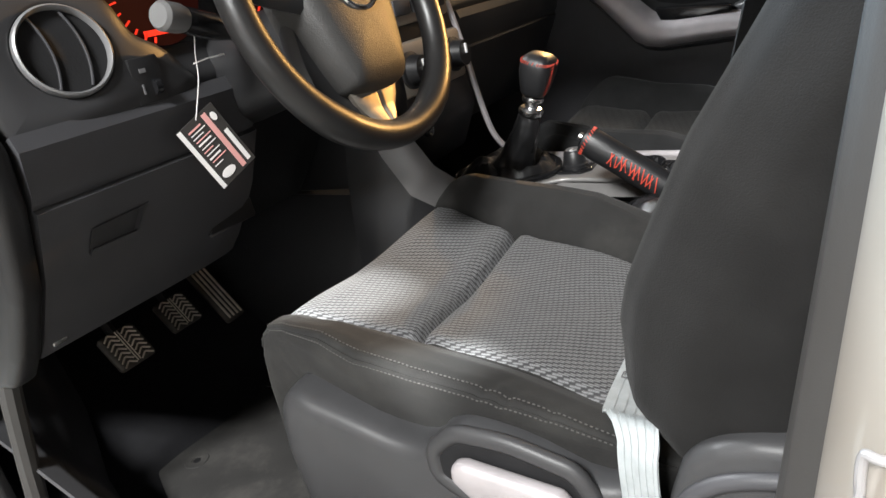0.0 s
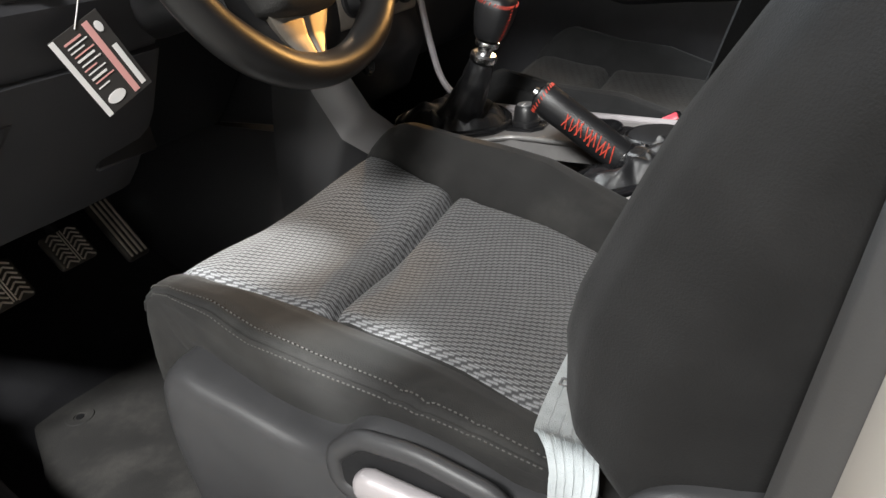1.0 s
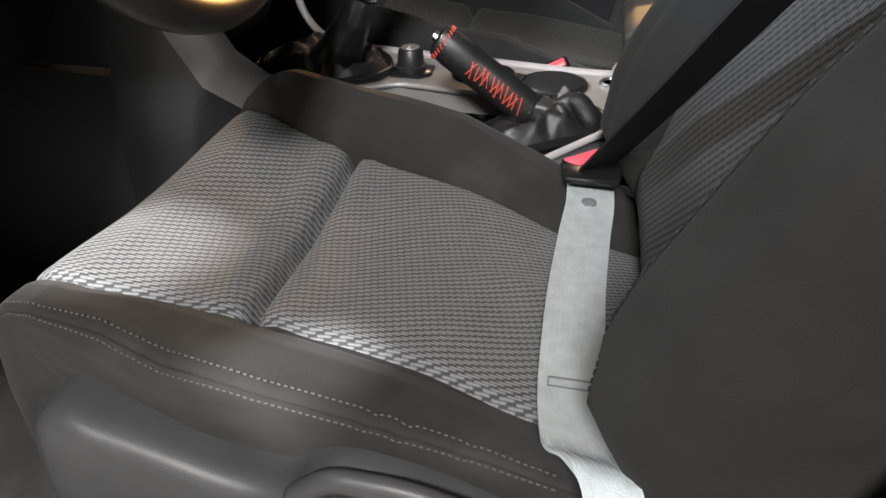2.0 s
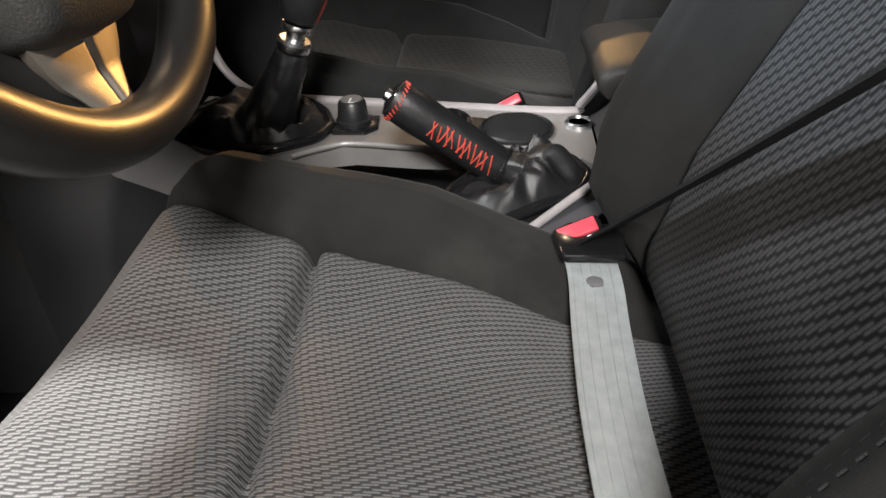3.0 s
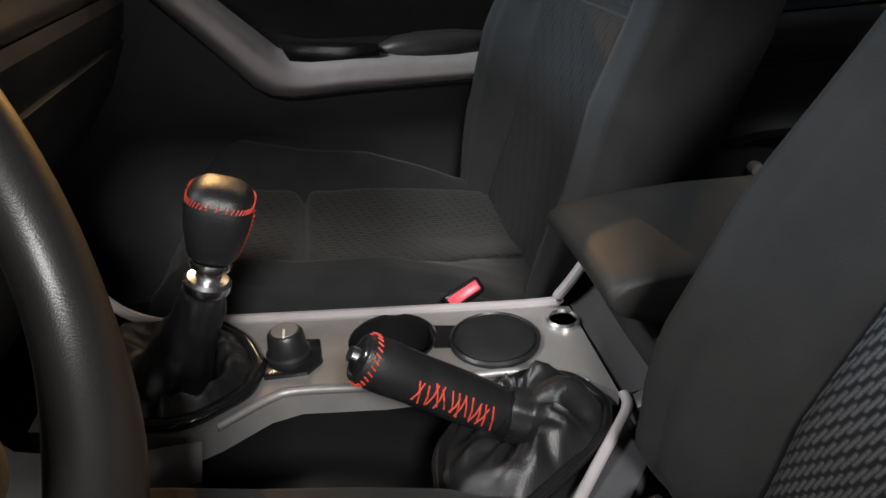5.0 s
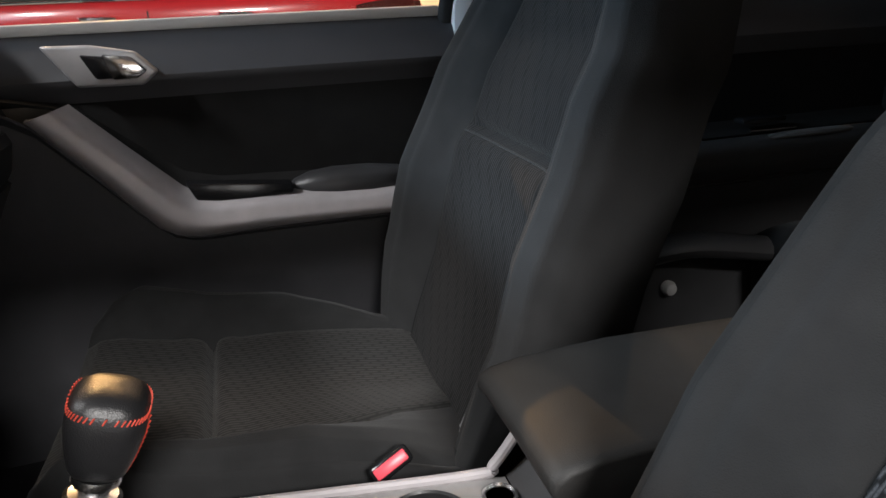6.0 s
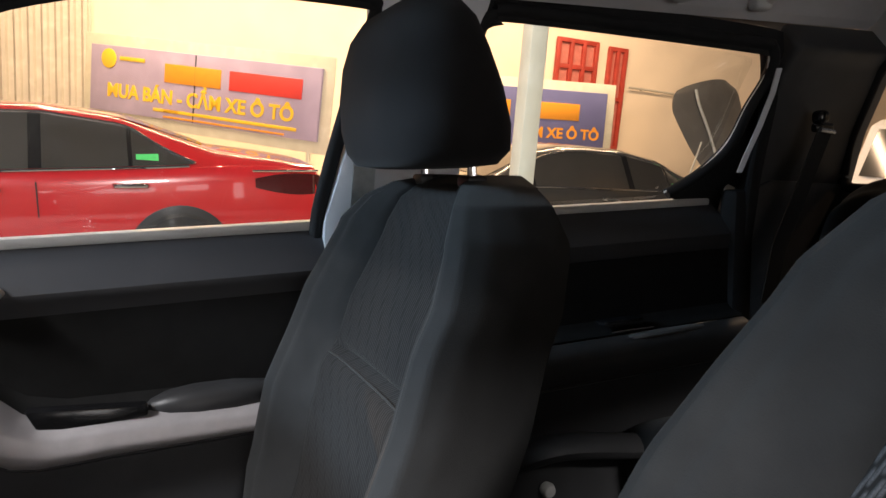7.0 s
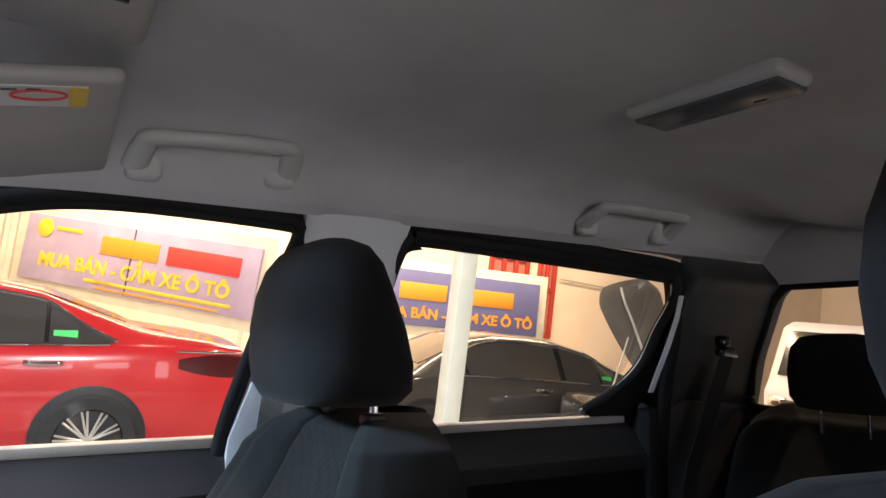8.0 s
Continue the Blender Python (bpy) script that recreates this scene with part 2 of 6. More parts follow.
M_CARGREY = mat("dark_car_paint", (0.055, 0.052, 0.048), 0.25, 0.2, 0.03, 3, coat=1.0)
M_CARGLASS = mat("tinted_car_glass", (0.045, 0.042, 0.038), 0.08, 0, 0.05, 3, spec=0.7)
M_TYRE = mat("tyre_rubber", (0.02, 0.02, 0.02), 0.8, 0, 0.1, 30)
M_BONNET = mat("dusty_bonnet", (0.10, 0.088, 0.075), 0.5, 0, 0.1, 4, wear=0.2)
M_RIM = mat("alloy", (0.62, 0.60, 0.56), 0.3, 0.8, 0.05, 20)
M_GREEN = mat("green_sticker", (0.05, 0.60, 0.14), 0.5)
M_LAMPRED = mat("tail_lamp_red", (0.06, 0.004, 0.006), 0.12, 0, 0.1, 20, coat=1.0)
M_ASPHALT = mat("lot_concrete", (0.36, 0.34, 0.31), 0.8, 0, 0.2, 3, 0.4, 60, wear=0.3, wscale=1.2)
M_WALL = mat("cream_wall", (0.80, 0.69, 0.55), 0.85, 0, 0.06, 1.2, 0.2, 40, wear=0.15, wscale=1.5, wcolor=(0.70, 0.59, 0.46))
M_SHUTTER = mat("shutter_metal", (0.50, 0.47, 0.40), 0.5, 0.1, 0.06, 3, wear=0.15)
M_SIGN = mat("sign_blue", (0.14, 0.15, 0.33), 0.5, 0, 0.08, 2, wear=0.1, wscale=2)
M_SIGN_PALE = mat("sign_pale", (0.42, 0.36, 0.52), 0.5, 0, 0.08, 2, wear=0.1, wscale=2)
M_YELLOW = mat("yellow_letter", (0.85, 0.55, 0.04), 0.5, 0, 0.05, 10)
M_ORANGE = mat("orange_letter", (0.80, 0.33, 0.03), 0.5, 0, 0.05, 10)
M_REDLETTER = mat("red_letter", (0.75, 0.06, 0.05), 0.5, 0, 0.05, 10)
M_POST = mat("post_paint", (0.70, 0.68, 0.55), 0.5, 0, 0.05, 6, wear=0.15)
M_WOOD = mat("red_shutter_wood", (0.38, 0.045, 0.03), 0.5, 0, 0.15, 6, wear=0.1)
M_WOODPALE = mat("faded_red_panel", (0.50, 0.16, 0.13), 0.6, 0, 0.15, 6, wear=0.1)
M_OVERHEAD = mat("overhead_trim", (0.46, 0.44, 0.43), 0.6, 0, 0.05, 12, 0.2, 700)
M_LENS = mat("lamp_lens", (0.10, 0.11, 0.13), 0.25, 0, 0.05, 60)

# ---------- mesh tools ----------
BASE = {}


def thing(name, loc, label, category, group="", kind=""):
    ob = new(name)
    ob.location = loc
    ob.empty_display_size = 0.05
    BASE[ob] = Vector(loc)
    return tagged(ob, label, category, group, kind)


def to_ob(name, bm, material, smooth=35):
    bmesh.ops.recalc_face_normals(bm, faces=bm.faces)
    me = bpy.data.meshes.new(name)
    bm.to_mesh(me)
    bm.free()
    me.materials.append(material)
    ob = new(name, me)
    if smooth:
        me.polygons.foreach_set("use_smooth", [True] * len(me.polygons))
        me.set_sharp_from_angle(angle=radians(smooth))
    return ob


def part(name, bm, material, parent, label="", smooth=35):
    """One mesh under a thing or a part; bm is in world metres."""
    base = BASE[parent]
    bmesh.ops.translate(bm, verts=bm.verts, vec=-base)
    ob = to_ob(name, bm, material, smooth)
    ob.parent = parent
    BASE[ob] = base
    return tagged(ob, label)


def solo(name, bm, material, label, category="", kind="", group="", smooth=35):
    return tagged(to_ob(name, bm, material, smooth), label, category, group, kind)


def merge(*bms):
    out = bms[0]
    for b in bms[1:]:
        me = bpy.data.meshes.new("tmp")
        b.to_mesh(me)
        b.free()
        out.from_mesh(me)
        bpy.data.meshes.remove(me)
    return out


def box(cx, cy, cz, sx, sy, sz, r=0.0, seg=2, m=None):
    bm = bmesh.new()
    bmesh.ops.create_cube(bm, size=1)
    bmesh.ops.scale(bm, vec=(sx, sy, sz), verts=bm.verts)
    if r > 0:
        bmesh.ops.bevel(bm, geom=bm.edges[:], offset=min(r, 0.49 * min(sx, sy, sz)), segments=seg, profile=0.5, affect="EDGES")
    if m is not None:
        bmesh.ops.transform(bm, matrix=m, verts=bm.verts)
    bmesh.ops.translate(bm, vec=(cx, cy, cz), verts=bm.verts)
    return bm


def turned(bm, m):
    bmesh.ops.transform(bm, matrix=m, verts=bm.verts)
    return bm


def smooth_line(pts, n):
    """A Catmull-Rom curve through the points, n steps per span."""
    P = [Vector(p) for p in pts]
    out = []
    for i in range(len(P) - 1):
        a, b, c, d = P[max(i - 1, 0)], P[i], P[i + 1], P[min(i + 2, len(P) - 1)]
        for k in range(n):
            t = k / n
            out.append(0.5 * ((2 * b) + (c - a) * t + (2 * a - 5 * b + 4 * c - d) * t * t + (3 * b - a - 3 * c + d) * t ** 3))
    out.append(P[-1])
    return out


def loft(rings, cap=True, closed=True):
    bm = bmesh.new()
    rows = [[bm.verts.new(p) for p in r] for r in rings]
    k = len(rows[0])
    for a, b in zip(rows, rows[1:]):
        for i in range(k if closed else k - 1):
            j = (i + 1) % k
            bm.faces.new((a[i], a[j], b[j], b[i]))
    if cap and closed:
        bm.faces.new(rows[0])
        bm.faces.new(rows[-1])
    return bm


def tube(pts, radius, n=10, flat=1.0, up=(0, 0, 1), closed=False):
    """A tube along pts; radius a number or one a point; flat squeezes it along up."""
    P = [Vector(p) for p in pts]
    rings = []
    for i, p in enumerate(P):
        if closed:
            d = P[(i + 1) % len(P)] - P[i - 1]
        else:
            d = P[min(i + 1, len(P) - 1)] - P[max(i - 1, 0)]
        d.normalize()
        u = Vector(up) - d * d.dot(Vector(up))
        if u.length < 1e-4:
            u = Vector((1, 0, 0)) - d * d.x
        u.normalize()
        s = d.cross(u)
        r = radius[i] if isinstance(radius, (list, tuple)) else radius
        rings.append([p + (s * math.cos(2 * math.pi * k / n) + u * math.sin(2 * math.pi * k / n) * flat) * r for k in range(n)])
    if closed:
        rings.append(rings[0])
        bm = loft(rings, cap=False)
        bmesh.ops.remove_doubles(bm, verts=bm.verts, dist=1e-6)
        return bm
    return loft(rings)


def ribbon(pts, widths, thick):
    """A flat band along pts; widths gives the half-width vector at each."""
    rings = []
    P = [Vector(p) for p in pts]
    for i, p in enumerate(P):
        w = Vector(widths[i]) if isinstance(widths, list) else Vector(widths)
        d = (P[min(i + 1, len(P) - 1)] - P[max(i - 1, 0)]).normalized()
        nrm = d.cross(w).normalized() * thick / 2
        rings.append([p - w - nrm, p + w - nrm, p + w + nrm, p - w + nrm])
    return loft(rings)


def slab(poly, axis, a, b, r=0.0, seg=2):
    """A polygon extruded along an axis from a to b; poly is in the other two axes in order."""
    bm = bmesh.new()

    def at(p, v):
        q = list(p)
        q.insert("xyz".index(axis), v)
        return q
    vs = [bm.verts.new(at(p, a)) for p in poly]
    f = bm.faces.new(vs)
    g = bmesh.ops.extrude_face_region(bm, geom=[f])
    d = [0, 0, 0]
    d["xyz".index(axis)] = b - a
    bmesh.ops.translate(bm, verts=[v for v in g["geom"] if isinstance(v, bmesh.types.BMVert)], vec=d)
    if r > 0:
        bmesh.ops.bevel(bm, geom=bm.edges[:], offset=r, segments=seg, profile=0.5, affect="EDGES", clamp_overlap=True)
    return bm


def lathe(profile, n=24, m=None, cap=True):
    """profile: (radius, z) pairs from bottom to top, round the z axis."""
    rings = [[(max(r, 1e-4) * math.cos(2 * math.pi * k / n), max(r, 1e-4) * math.sin(2 * math.pi * k / n), z) for k in range(n)] for r, z in profile]
    bm = loft(rings, cap)
    if m is not None:
        bmesh.ops.transform(bm, matrix=m, verts=bm.verts)
    return bm


def sheet(fn, us, vs, uv=None):
    """A surface fn(u, v) over the given values; uv gives its UV in metres."""
    bm = bmesh.new()
    grid = [[bm.verts.new(fn(u, v)) for u in us] for v in vs]
    lay = bm.loops.layers.uv.new("UVMap") if uv else None
    for j in range(len(vs) - 1):
        for i in range(len(us) - 1):
            f = bm.faces.new((grid[j][i], grid[j][i + 1], grid[j + 1][i + 1], grid[j + 1][i]))
            if uv:
                for loop, (a, b) in zip(f.loops, ((i, j), (i + 1, j), (i + 1, j + 1), (i, j + 1))):
                    loop[lay].uv = uv(us[a], vs[b])
    return bm


def thicken(bm, t):
    bmesh.ops.recalc_face_normals(bm, faces=bm.faces)
    bmesh.ops.solidify(bm, geom=bm.faces[:], thickness=t)
    return bm


def lin(a, b, n):
    return [a + (b - a) * i / n for i in range(n + 1)]


def interp(x, xs, ys):
    return float(np.interp(x, xs, ys))


def sup(c, hx, hy, z, n=28, p=3.0, tilt=0.0):
    """A rounded-square ring round c = (x, y) at height z."""
    out = []
    for k in range(n):
        a = 2 * math.pi * k / n
        ca, sa = math.cos(a), math.sin(a)
        out.append((c[0] + hx * math.copysign(abs(ca) ** (2 / p), ca), c[1] + hy * math.copysign(abs(sa) ** (2 / p), sa), z + tilt * sa))
    return out


def holed(outer, holes, z0, z1):
    """A flat plate with openings, from z0 up to z1."""
    bm = bmesh.new()
    es = []
    for loop in [outer] + holes:
        vs = [bm.verts.new((x, y, z1)) for x, y in loop]
        es += [bm.edges.new((vs[i], vs[(i + 1) % len(vs)])) for i in range(len(vs))]
    bmesh.ops.triangle_fill(bm, use_beauty=True, use_dissolve=False, edges=es)
    g = bmesh.ops.extrude_face_region(bm, geom=bm.faces[:])
    bmesh.ops.translate(bm, verts=[v for v in g["geom"] if isinstance(v, bmesh.types.BMVert)], vec=(0, 0, z0 - z1))
    return bm


def letters(name, text, size, material, parent, m, thick=0.004, label="", center=True, bold=0.0):
    cu = bpy.data.curves.new(name, "FONT")
    cu.body, cu.size, cu.extrude, cu.offset = text, size, thick / 2, size * bold
    cu.align_x = "CENTER" if center else "LEFT"
    tmp = bpy.data.objects.new(name, cu)
    scene.collection.objects.link(tmp)
    me = bpy.data.meshes.new_from_object(tmp.evaluated_get(bpy.context.evaluated_depsgraph_get()))
    bpy.data.objects.remove(tmp)
    bpy.data.curves.remove(cu)
    bm = bmesh.new()
    bm.from_mesh(me)
    bpy.data.meshes.remove(me)
    bmesh.ops.transform(bm, matrix=m, verts=bm.verts)
    return part(name, bm, material, parent, label, smooth=0)

# ---------- truck cabin: structure ----------
FLOOR = 0.09


def struct(name, bm, material, label, smooth=35):
    return solo(name, bm, material, label, "", "structure", "", smooth)


def cab_floor(x, y):
    z = FLOOR
    if y > 0.72:
        z += (y - 0.72) * 0.55
    if abs(x) < 0.13:
        z += 0.12
    return (x, y, z + 0.004 * noise.noise((x * 9, y * 9, 0)))


bm = sheet(cab_floor, lin(-0.72, 0.72, 60), lin(-1.5, 1.15, 70))
struct("floor", thicken(bm, 0.02), M_CARPET, "black vinyl cabin floor, worn and glossy")

# firewall and back wall
struct("wall_front", box(0, 1.17, 0.45, 1.5, 0.03, 0.95), M_BLACK, "black firewall behind the dashboard")


def roof_z(x, y):
    e = interp(abs(x), [0, 0.30, 0.42, 0.48, 0.53, 0.57, 0.60, 0.66], [1.305, 1.298, 1.285, 1.272, 1.250, 1.218, 1.180, 1.13])
    e -= 0.20 * max(0, y + 0.02) ** 2
    k = max(0.0, -0.962 - 0.02 * x - y)
    e -= min(0.075, 0.26 * k) * interp(abs(x), [0.36, 0.52], [1.0, 0.0])
    return e


def liner(u, v):
    # u runs across, with the edges turned down to the door openings
    y = v
    a = abs(u)
    if a <= 1.0:
        x = u * 0.60
        return (x, y, roof_z(x, y))
    k = (a - 1.0) / 0.2
    x = math.copysign(0.60 + 0.022 * k, u)
    return (x, y, roof_z(0.60, y) - 0.014 * k)


struct("ceiling", thicken(sheet(liner, lin(-1.2, 1.2, 60), lin(-1.46, 0.42, 60)), 0.012), M_HEADLINER, "pale grey woven headliner")
struct("roof_skin", box(0, -0.5, 1.35, 1.42, 2.0, 0.03, 0.01), M_PAINT, "cream painted truck roof")

# rear wall of the cab with its window opening
struct("wall_back_lower", slab([(-0.74, 0.05), (0.74, 0.05), (0.74, 0.79), (-0.74, 0.79)], "y", -1.53, -1.49), M_PLASTIC, "dark plastic lower back wall of the cab")
struct("wall_back_upper", slab([(-0.66, 1.10), (0.66, 1.10), (0.62, 1.31), (-0.62, 1.31)], "y", -1.53, -1.48), M_HEADLINER, "pale header above the rear window")
for sgn, nm in ((1, "right"), (-1, "left")):
    struct("pillar_c_" + nm, slab([(sgn * 0.74, 0.78), (sgn * 0.69, 0.79), (sgn * 0.66, 0.92), (sgn * 0.60, 1.07), (sgn * 0.57, 1.10), (sgn * 0.62, 1.16), (sgn * 0.70, 1.0)], "y", -1.55, -1.19, 0.012, 3), M_PLASTIC, "dark grey plastic rear corner pillar trim")


# ---------- doors ----------
def door_x(z):
    return interp(z, [0.08, 0.30, 0.425, 0.437, 0.465, 0.50, 0.515, 0.525, 0.54, 0.66, 0.685, 0.70, 0.745, 0.765], [0.675, 0.66, 0.655, 0.632, 0.622, 0.622, 0.640, 0.680, 0.694, 0.697, 0.690, 0.684, 0.722, 0.752])


def rise(y):
    # the arm rest sweeps up towards the windscreen
    return interp(y, [-0.21, 0.15, 0.25, 0.28, 0.305, 0.373, 0.453, 0.60], [0.022, 0.026, 0.024, 0.030, 0.046, 0.128, 0.218, 0.29])


def rise_top(y):
    return interp(y, [-0.21, 0.146, 0.21, 0.265, 0.335, 0.402, 0.5], [-0.024, -0.006, -0.003, 0.014, 0.082, 0.15, 0.17])


def door(nm, sgn, y0, y1, swoop, label):
    d = thing(nm, (sgn * 0.72, (y0 + y1) / 2, FLOOR), label, "", "", "structure")

    def pt(y, z, off=0.0):
        k = rise(y) if swoop else 0.0
        return (sgn * (door_x(z) - off), y, z + k)
    zlow = [0.08, 0.15, 0.25, 0.35, 0.41, 0.425, 0.435]
    zarm = [0.435, 0.440, 0.446, 0.452, 0.458, 0.465, 0.475, 0.485, 0.495, 0.505, 0.512, 0.517]
    zmid = [0.517, 0.521, 0.526, 0.532, 0.54, 0.57, 0.61, 0.65, 0.668]
    ztop = [0.668, 0.680, 0.688, 0.694, 0.702, 0.715, 0.73, 0.745, 0.757, 0.768]
    ys = lin(y0, y1, 44)

    def low(y, z):
        f = (z - 0.08) / 0.355
        k = rise(y) * f if swoop else 0
        return (sgn * door_x(z), y, z + k)

    def mid(y, z):
        f = (0.668 - z) / 0.151
        k = rise_top(y) * max(0, f) if swoop else 0
        return (sgn * door_x(z), y, min(z + k, 0.69))
    part("lower_panel", thicken(sheet(low, ys, zlow), 0.004), M_GREYPLASTIC if swoop else M_PLASTIC, d, "grey grained plastic lower panel")
    if swoop:
        # the strip runs level, then breaks upwards at an elbow
        st = [0, 1, 2, 2.4, 3, 4, 5, 6]
        yt, zt = [0.402, 0.335, 0.268, 0.244, 0.21, 0.146, -0.024, -0.215], [0.669, 0.600, 0.533, 0.518, 0.513, 0.511, 0.499, 0.490]
        yl, zl = [0.453, 0.373, 0.305, 0.283, 0.25, 0.152, -0.021, -0.215], [0.658, 0.566, 0.482, 0.468, 0.462, 0.464, 0.464, 0.462]

        def strip(s, q):
            y = interp(s, st, yl) + (interp(s, st, yt) - interp(s, st, yl)) * q
            z = interp(s, st, zl) + (interp(s, st, zt) - interp(s, st, zl)) * q
            return (0.621 + 0.028 * (2 * q - 1) ** 4 + 0.01 * (q - 0.5), y, z)
        part("armrest_trim", thicken(sheet(strip, lin(0, 6, 60), lin(0, 1, 14)), 0.006), M_SILVER, d, "silver painted armrest strip", 50)
    else:
        part("armrest_trim", thicken(sheet(lambda y, z: pt(y, z, 0.002), ys, zarm), 0.006), M_PLASTIC, d)
    part("middle_panel", thicken(sheet(mid, ys, zmid), 0.004), M_DOORCLOTH, d, "black cloth middle panel")
    part("upper_panel", thicken(sheet(lambda y, z: (sgn * door_x(z), y, z), ys, ztop), 0.004), M_DOORTOP, d, "dark slate upper panel")
    part("belt_strip", box(sgn * 0.762, (y0 + y1) / 2, 0.772, 0.035, abs(y1 - y0) - 0.02, 0.018, 0.005), M_LIGHTTRIM, d, "pale window belt strip")
    part("outer_skin", box(sgn * 0.80, (y0 + y1) / 2, 0.38, 0.03, abs(y1 - y0), 0.76, 0.008), M_PAINT, d, "cream painted outer skin")
    return d


door_r = door("door_1", 1, 0.95, -0.215, True, "closed passenger door with dark panels and silver armrest strip")
# pull cup and switch bank in the armrest
part("switch_panel", slab([(0.24, 0.5), (0.10, 0.512), (0.10, 0.528), (0.26, 0.545)], "x", 0.632, 0.66, 0.004), M_GLOSSBLACK, door_r, "gloss black window switch bank")
part("pull_cup", loft([[(0.668 + a[0], y, 0.512 + a[1]) for a in sup((0, 0), 0.034 * k, 0.026 * k, 0, 20, 2.6)] for y, k in ((0.105, 0.15), (0.095, 0.5), (0.07, 0.85), (0.03, 1.0), (-0.03, 0.95), (-0.08, 0.7), (-0.11, 0.2))]), M_DASH, door_r, "moulded door pull cup", 60)
# inner release handle
part("handle_surround", slab([(0.425, 0.752), (0.385, 0.692), (0.295, 0.690), (0.272, 0.708), (0.30, 0.738), (0.36, 0.750)], "x", 0.672, 0.69, 0.005, 3), M_HANDLE, door_r, "silver handle surround")
part("handle_cup", slab([(0.375, 0.738), (0.358, 0.702), (0.315, 0.702), (0.312, 0.730)], "x", 0.668, 0.68, 0.004, 2), M_GLOSSBLACK, door_r, "dark finger recess")
part("handle_lever", slab([(0.345, 0.738), (0.335, 0.70), (0.300, 0.701), (0.285, 0.712), (0.305, 0.732)], "x", 0.662, 0.672, 0.004, 2), M_CHROME, door_r, "chrome release lever")

door_rr = door("door_2", 1, -0.45, -1.14, False, "closed rear door with dark panels")
part("grip", tube(smooth_line([(0.66, -0.78, 0.50), (0.64, -0.84, 0.512), (0.64, -0.98, 0.512), (0.66, -1.06, 0.50)], 6), 0.012, 10, 0.6), M_CHEEK, door_rr, "dark plastic door pull")
part("window_switch", box(0.655, -0.80, 0.545, 0.03, 0.10, 0.012, 0.004), M_GLOSSBLACK, door_rr)
part("bottle_bin", tube(smooth_line([(0.64, -0.52, 0.30), (0.60, -0.62, 0.33), (0.59, -0.80, 0.30), (0.62, -1.0, 0.26)], 6), 0.035, 12, 0.7), M_PLASTIC, door_rr, "moulded bin below the grip")
part("switch_edge", tube([(0.650, -0.774, 0.524), (0.650, -0.884, 0.523)], 0.0022, 6), M_STEEL, door_rr, "bright switch edge")
part("switch_edge", tube([(0.650, -0.813, 0.485), (0.650, -1.002, 0.489)], 0.0026, 6), M_STEEL, door_rr)
part("speaker_knob", lathe([(0.014, 0), (0.016, 0.01), (0.012, 0.02), (0.0, 0.024)], 16, pose(0.657, -0.619, 0.22, 0, -90, 0)), M_LIGHTTRIM, door_rr, "pale round fastener")
door("door_3", -1, -0.45, -1.14, False, "closed rear door on the driver's side")


def window(nm, ring, glass, label, strip=None):
    """Frame round an opening: ring holds (x, y, z) corners, glass lies in it."""
    w = thing(nm, ring[0], label, "", "", "structure")
    if strip:
        part("weatherstrip", tube(smooth_line(strip, 5), 0.013, 12), M_RUBBER, w, "black rubber weatherstrip", 60)
    else:
        part("weatherstrip", tube(ring, 0.014, 10, closed=True), M_RUBBER, w, "black rubber weatherstrip", 60)
    # the pane bows gently from rim to middle
    mid = sum((Vector(p) for p in glass), Vector()) / len(glass)
    bm = loft([[Vector(p).lerp(mid, k) for p in glass] for k in (0.0, 0.5, 0.999)], False)
    p = part("pane", bm, M_GLASS, w, "clear side glass", 80)
    p.visible_shadow = False
    return w


W1 = [(0.755, 0.80, 0.785), (0.750, -0.17, 0.780), (0.70, -0.235, 1.02), (0.672, -0.265, 1.115), (0.665, -0.30, 1.135), (0.665, 0.0, 1.150), (0.672, 0.14, 1.130), (0.69, 0.30, 1.08), (0.72, 0.55, 0.93)]
W2 = [(0.750, -0.44, 0.780), (0.750, -0.98, 0.785), (0.735, -1.06, 0.83), (0.70, -1.11, 0.90), (0.66, -1.13, 1.02), (0.64, -1.15, 1.085), (0.645, -1.10, 1.095), (0.66, -0.54, 1.135), (0.662, -0.49, 1.12), (0.69, -0.47, 1.02)]


def smooth_ring(c, n=5):
    P = [Vector(p) for p in c]
    out = []
    for i in range(len(P)):
        a, b = P[i - 1], P[i]
        d = P[(i + 1) % len(P)]
        r = min((b - a).length, (d - b).length) * 0.32
        p, q = b + (a - b).normalized() * r, b + (d - b).normalized() * r
        for k in range(n + 1):
            t = k / n
            out.append(p * (1 - t) ** 2 + b * 2 * t * (1 - t) + q * t * t)
    return out


R1, R2 = smooth_ring(W1), smooth_ring(W2)
window("window_1", R1, [p + Vector((0.012, 0, 0)) for p in R1], "front passenger window, closed clear glass", [(0.750, -0.195, 0.70), (0.735, -0.20, 0.80), (0.682, -0.262, 1.03), (0.650, -0.288, 1.12), (0.638, -0.285, 1.140), (0.634, -0.24, 1.150), (0.634, 0.0, 1.156), (0.642, 0.14, 1.138), (0.660, 0.30, 1.09), (0.70, 0.55, 0.945), (0.74, 0.80, 0.80)])
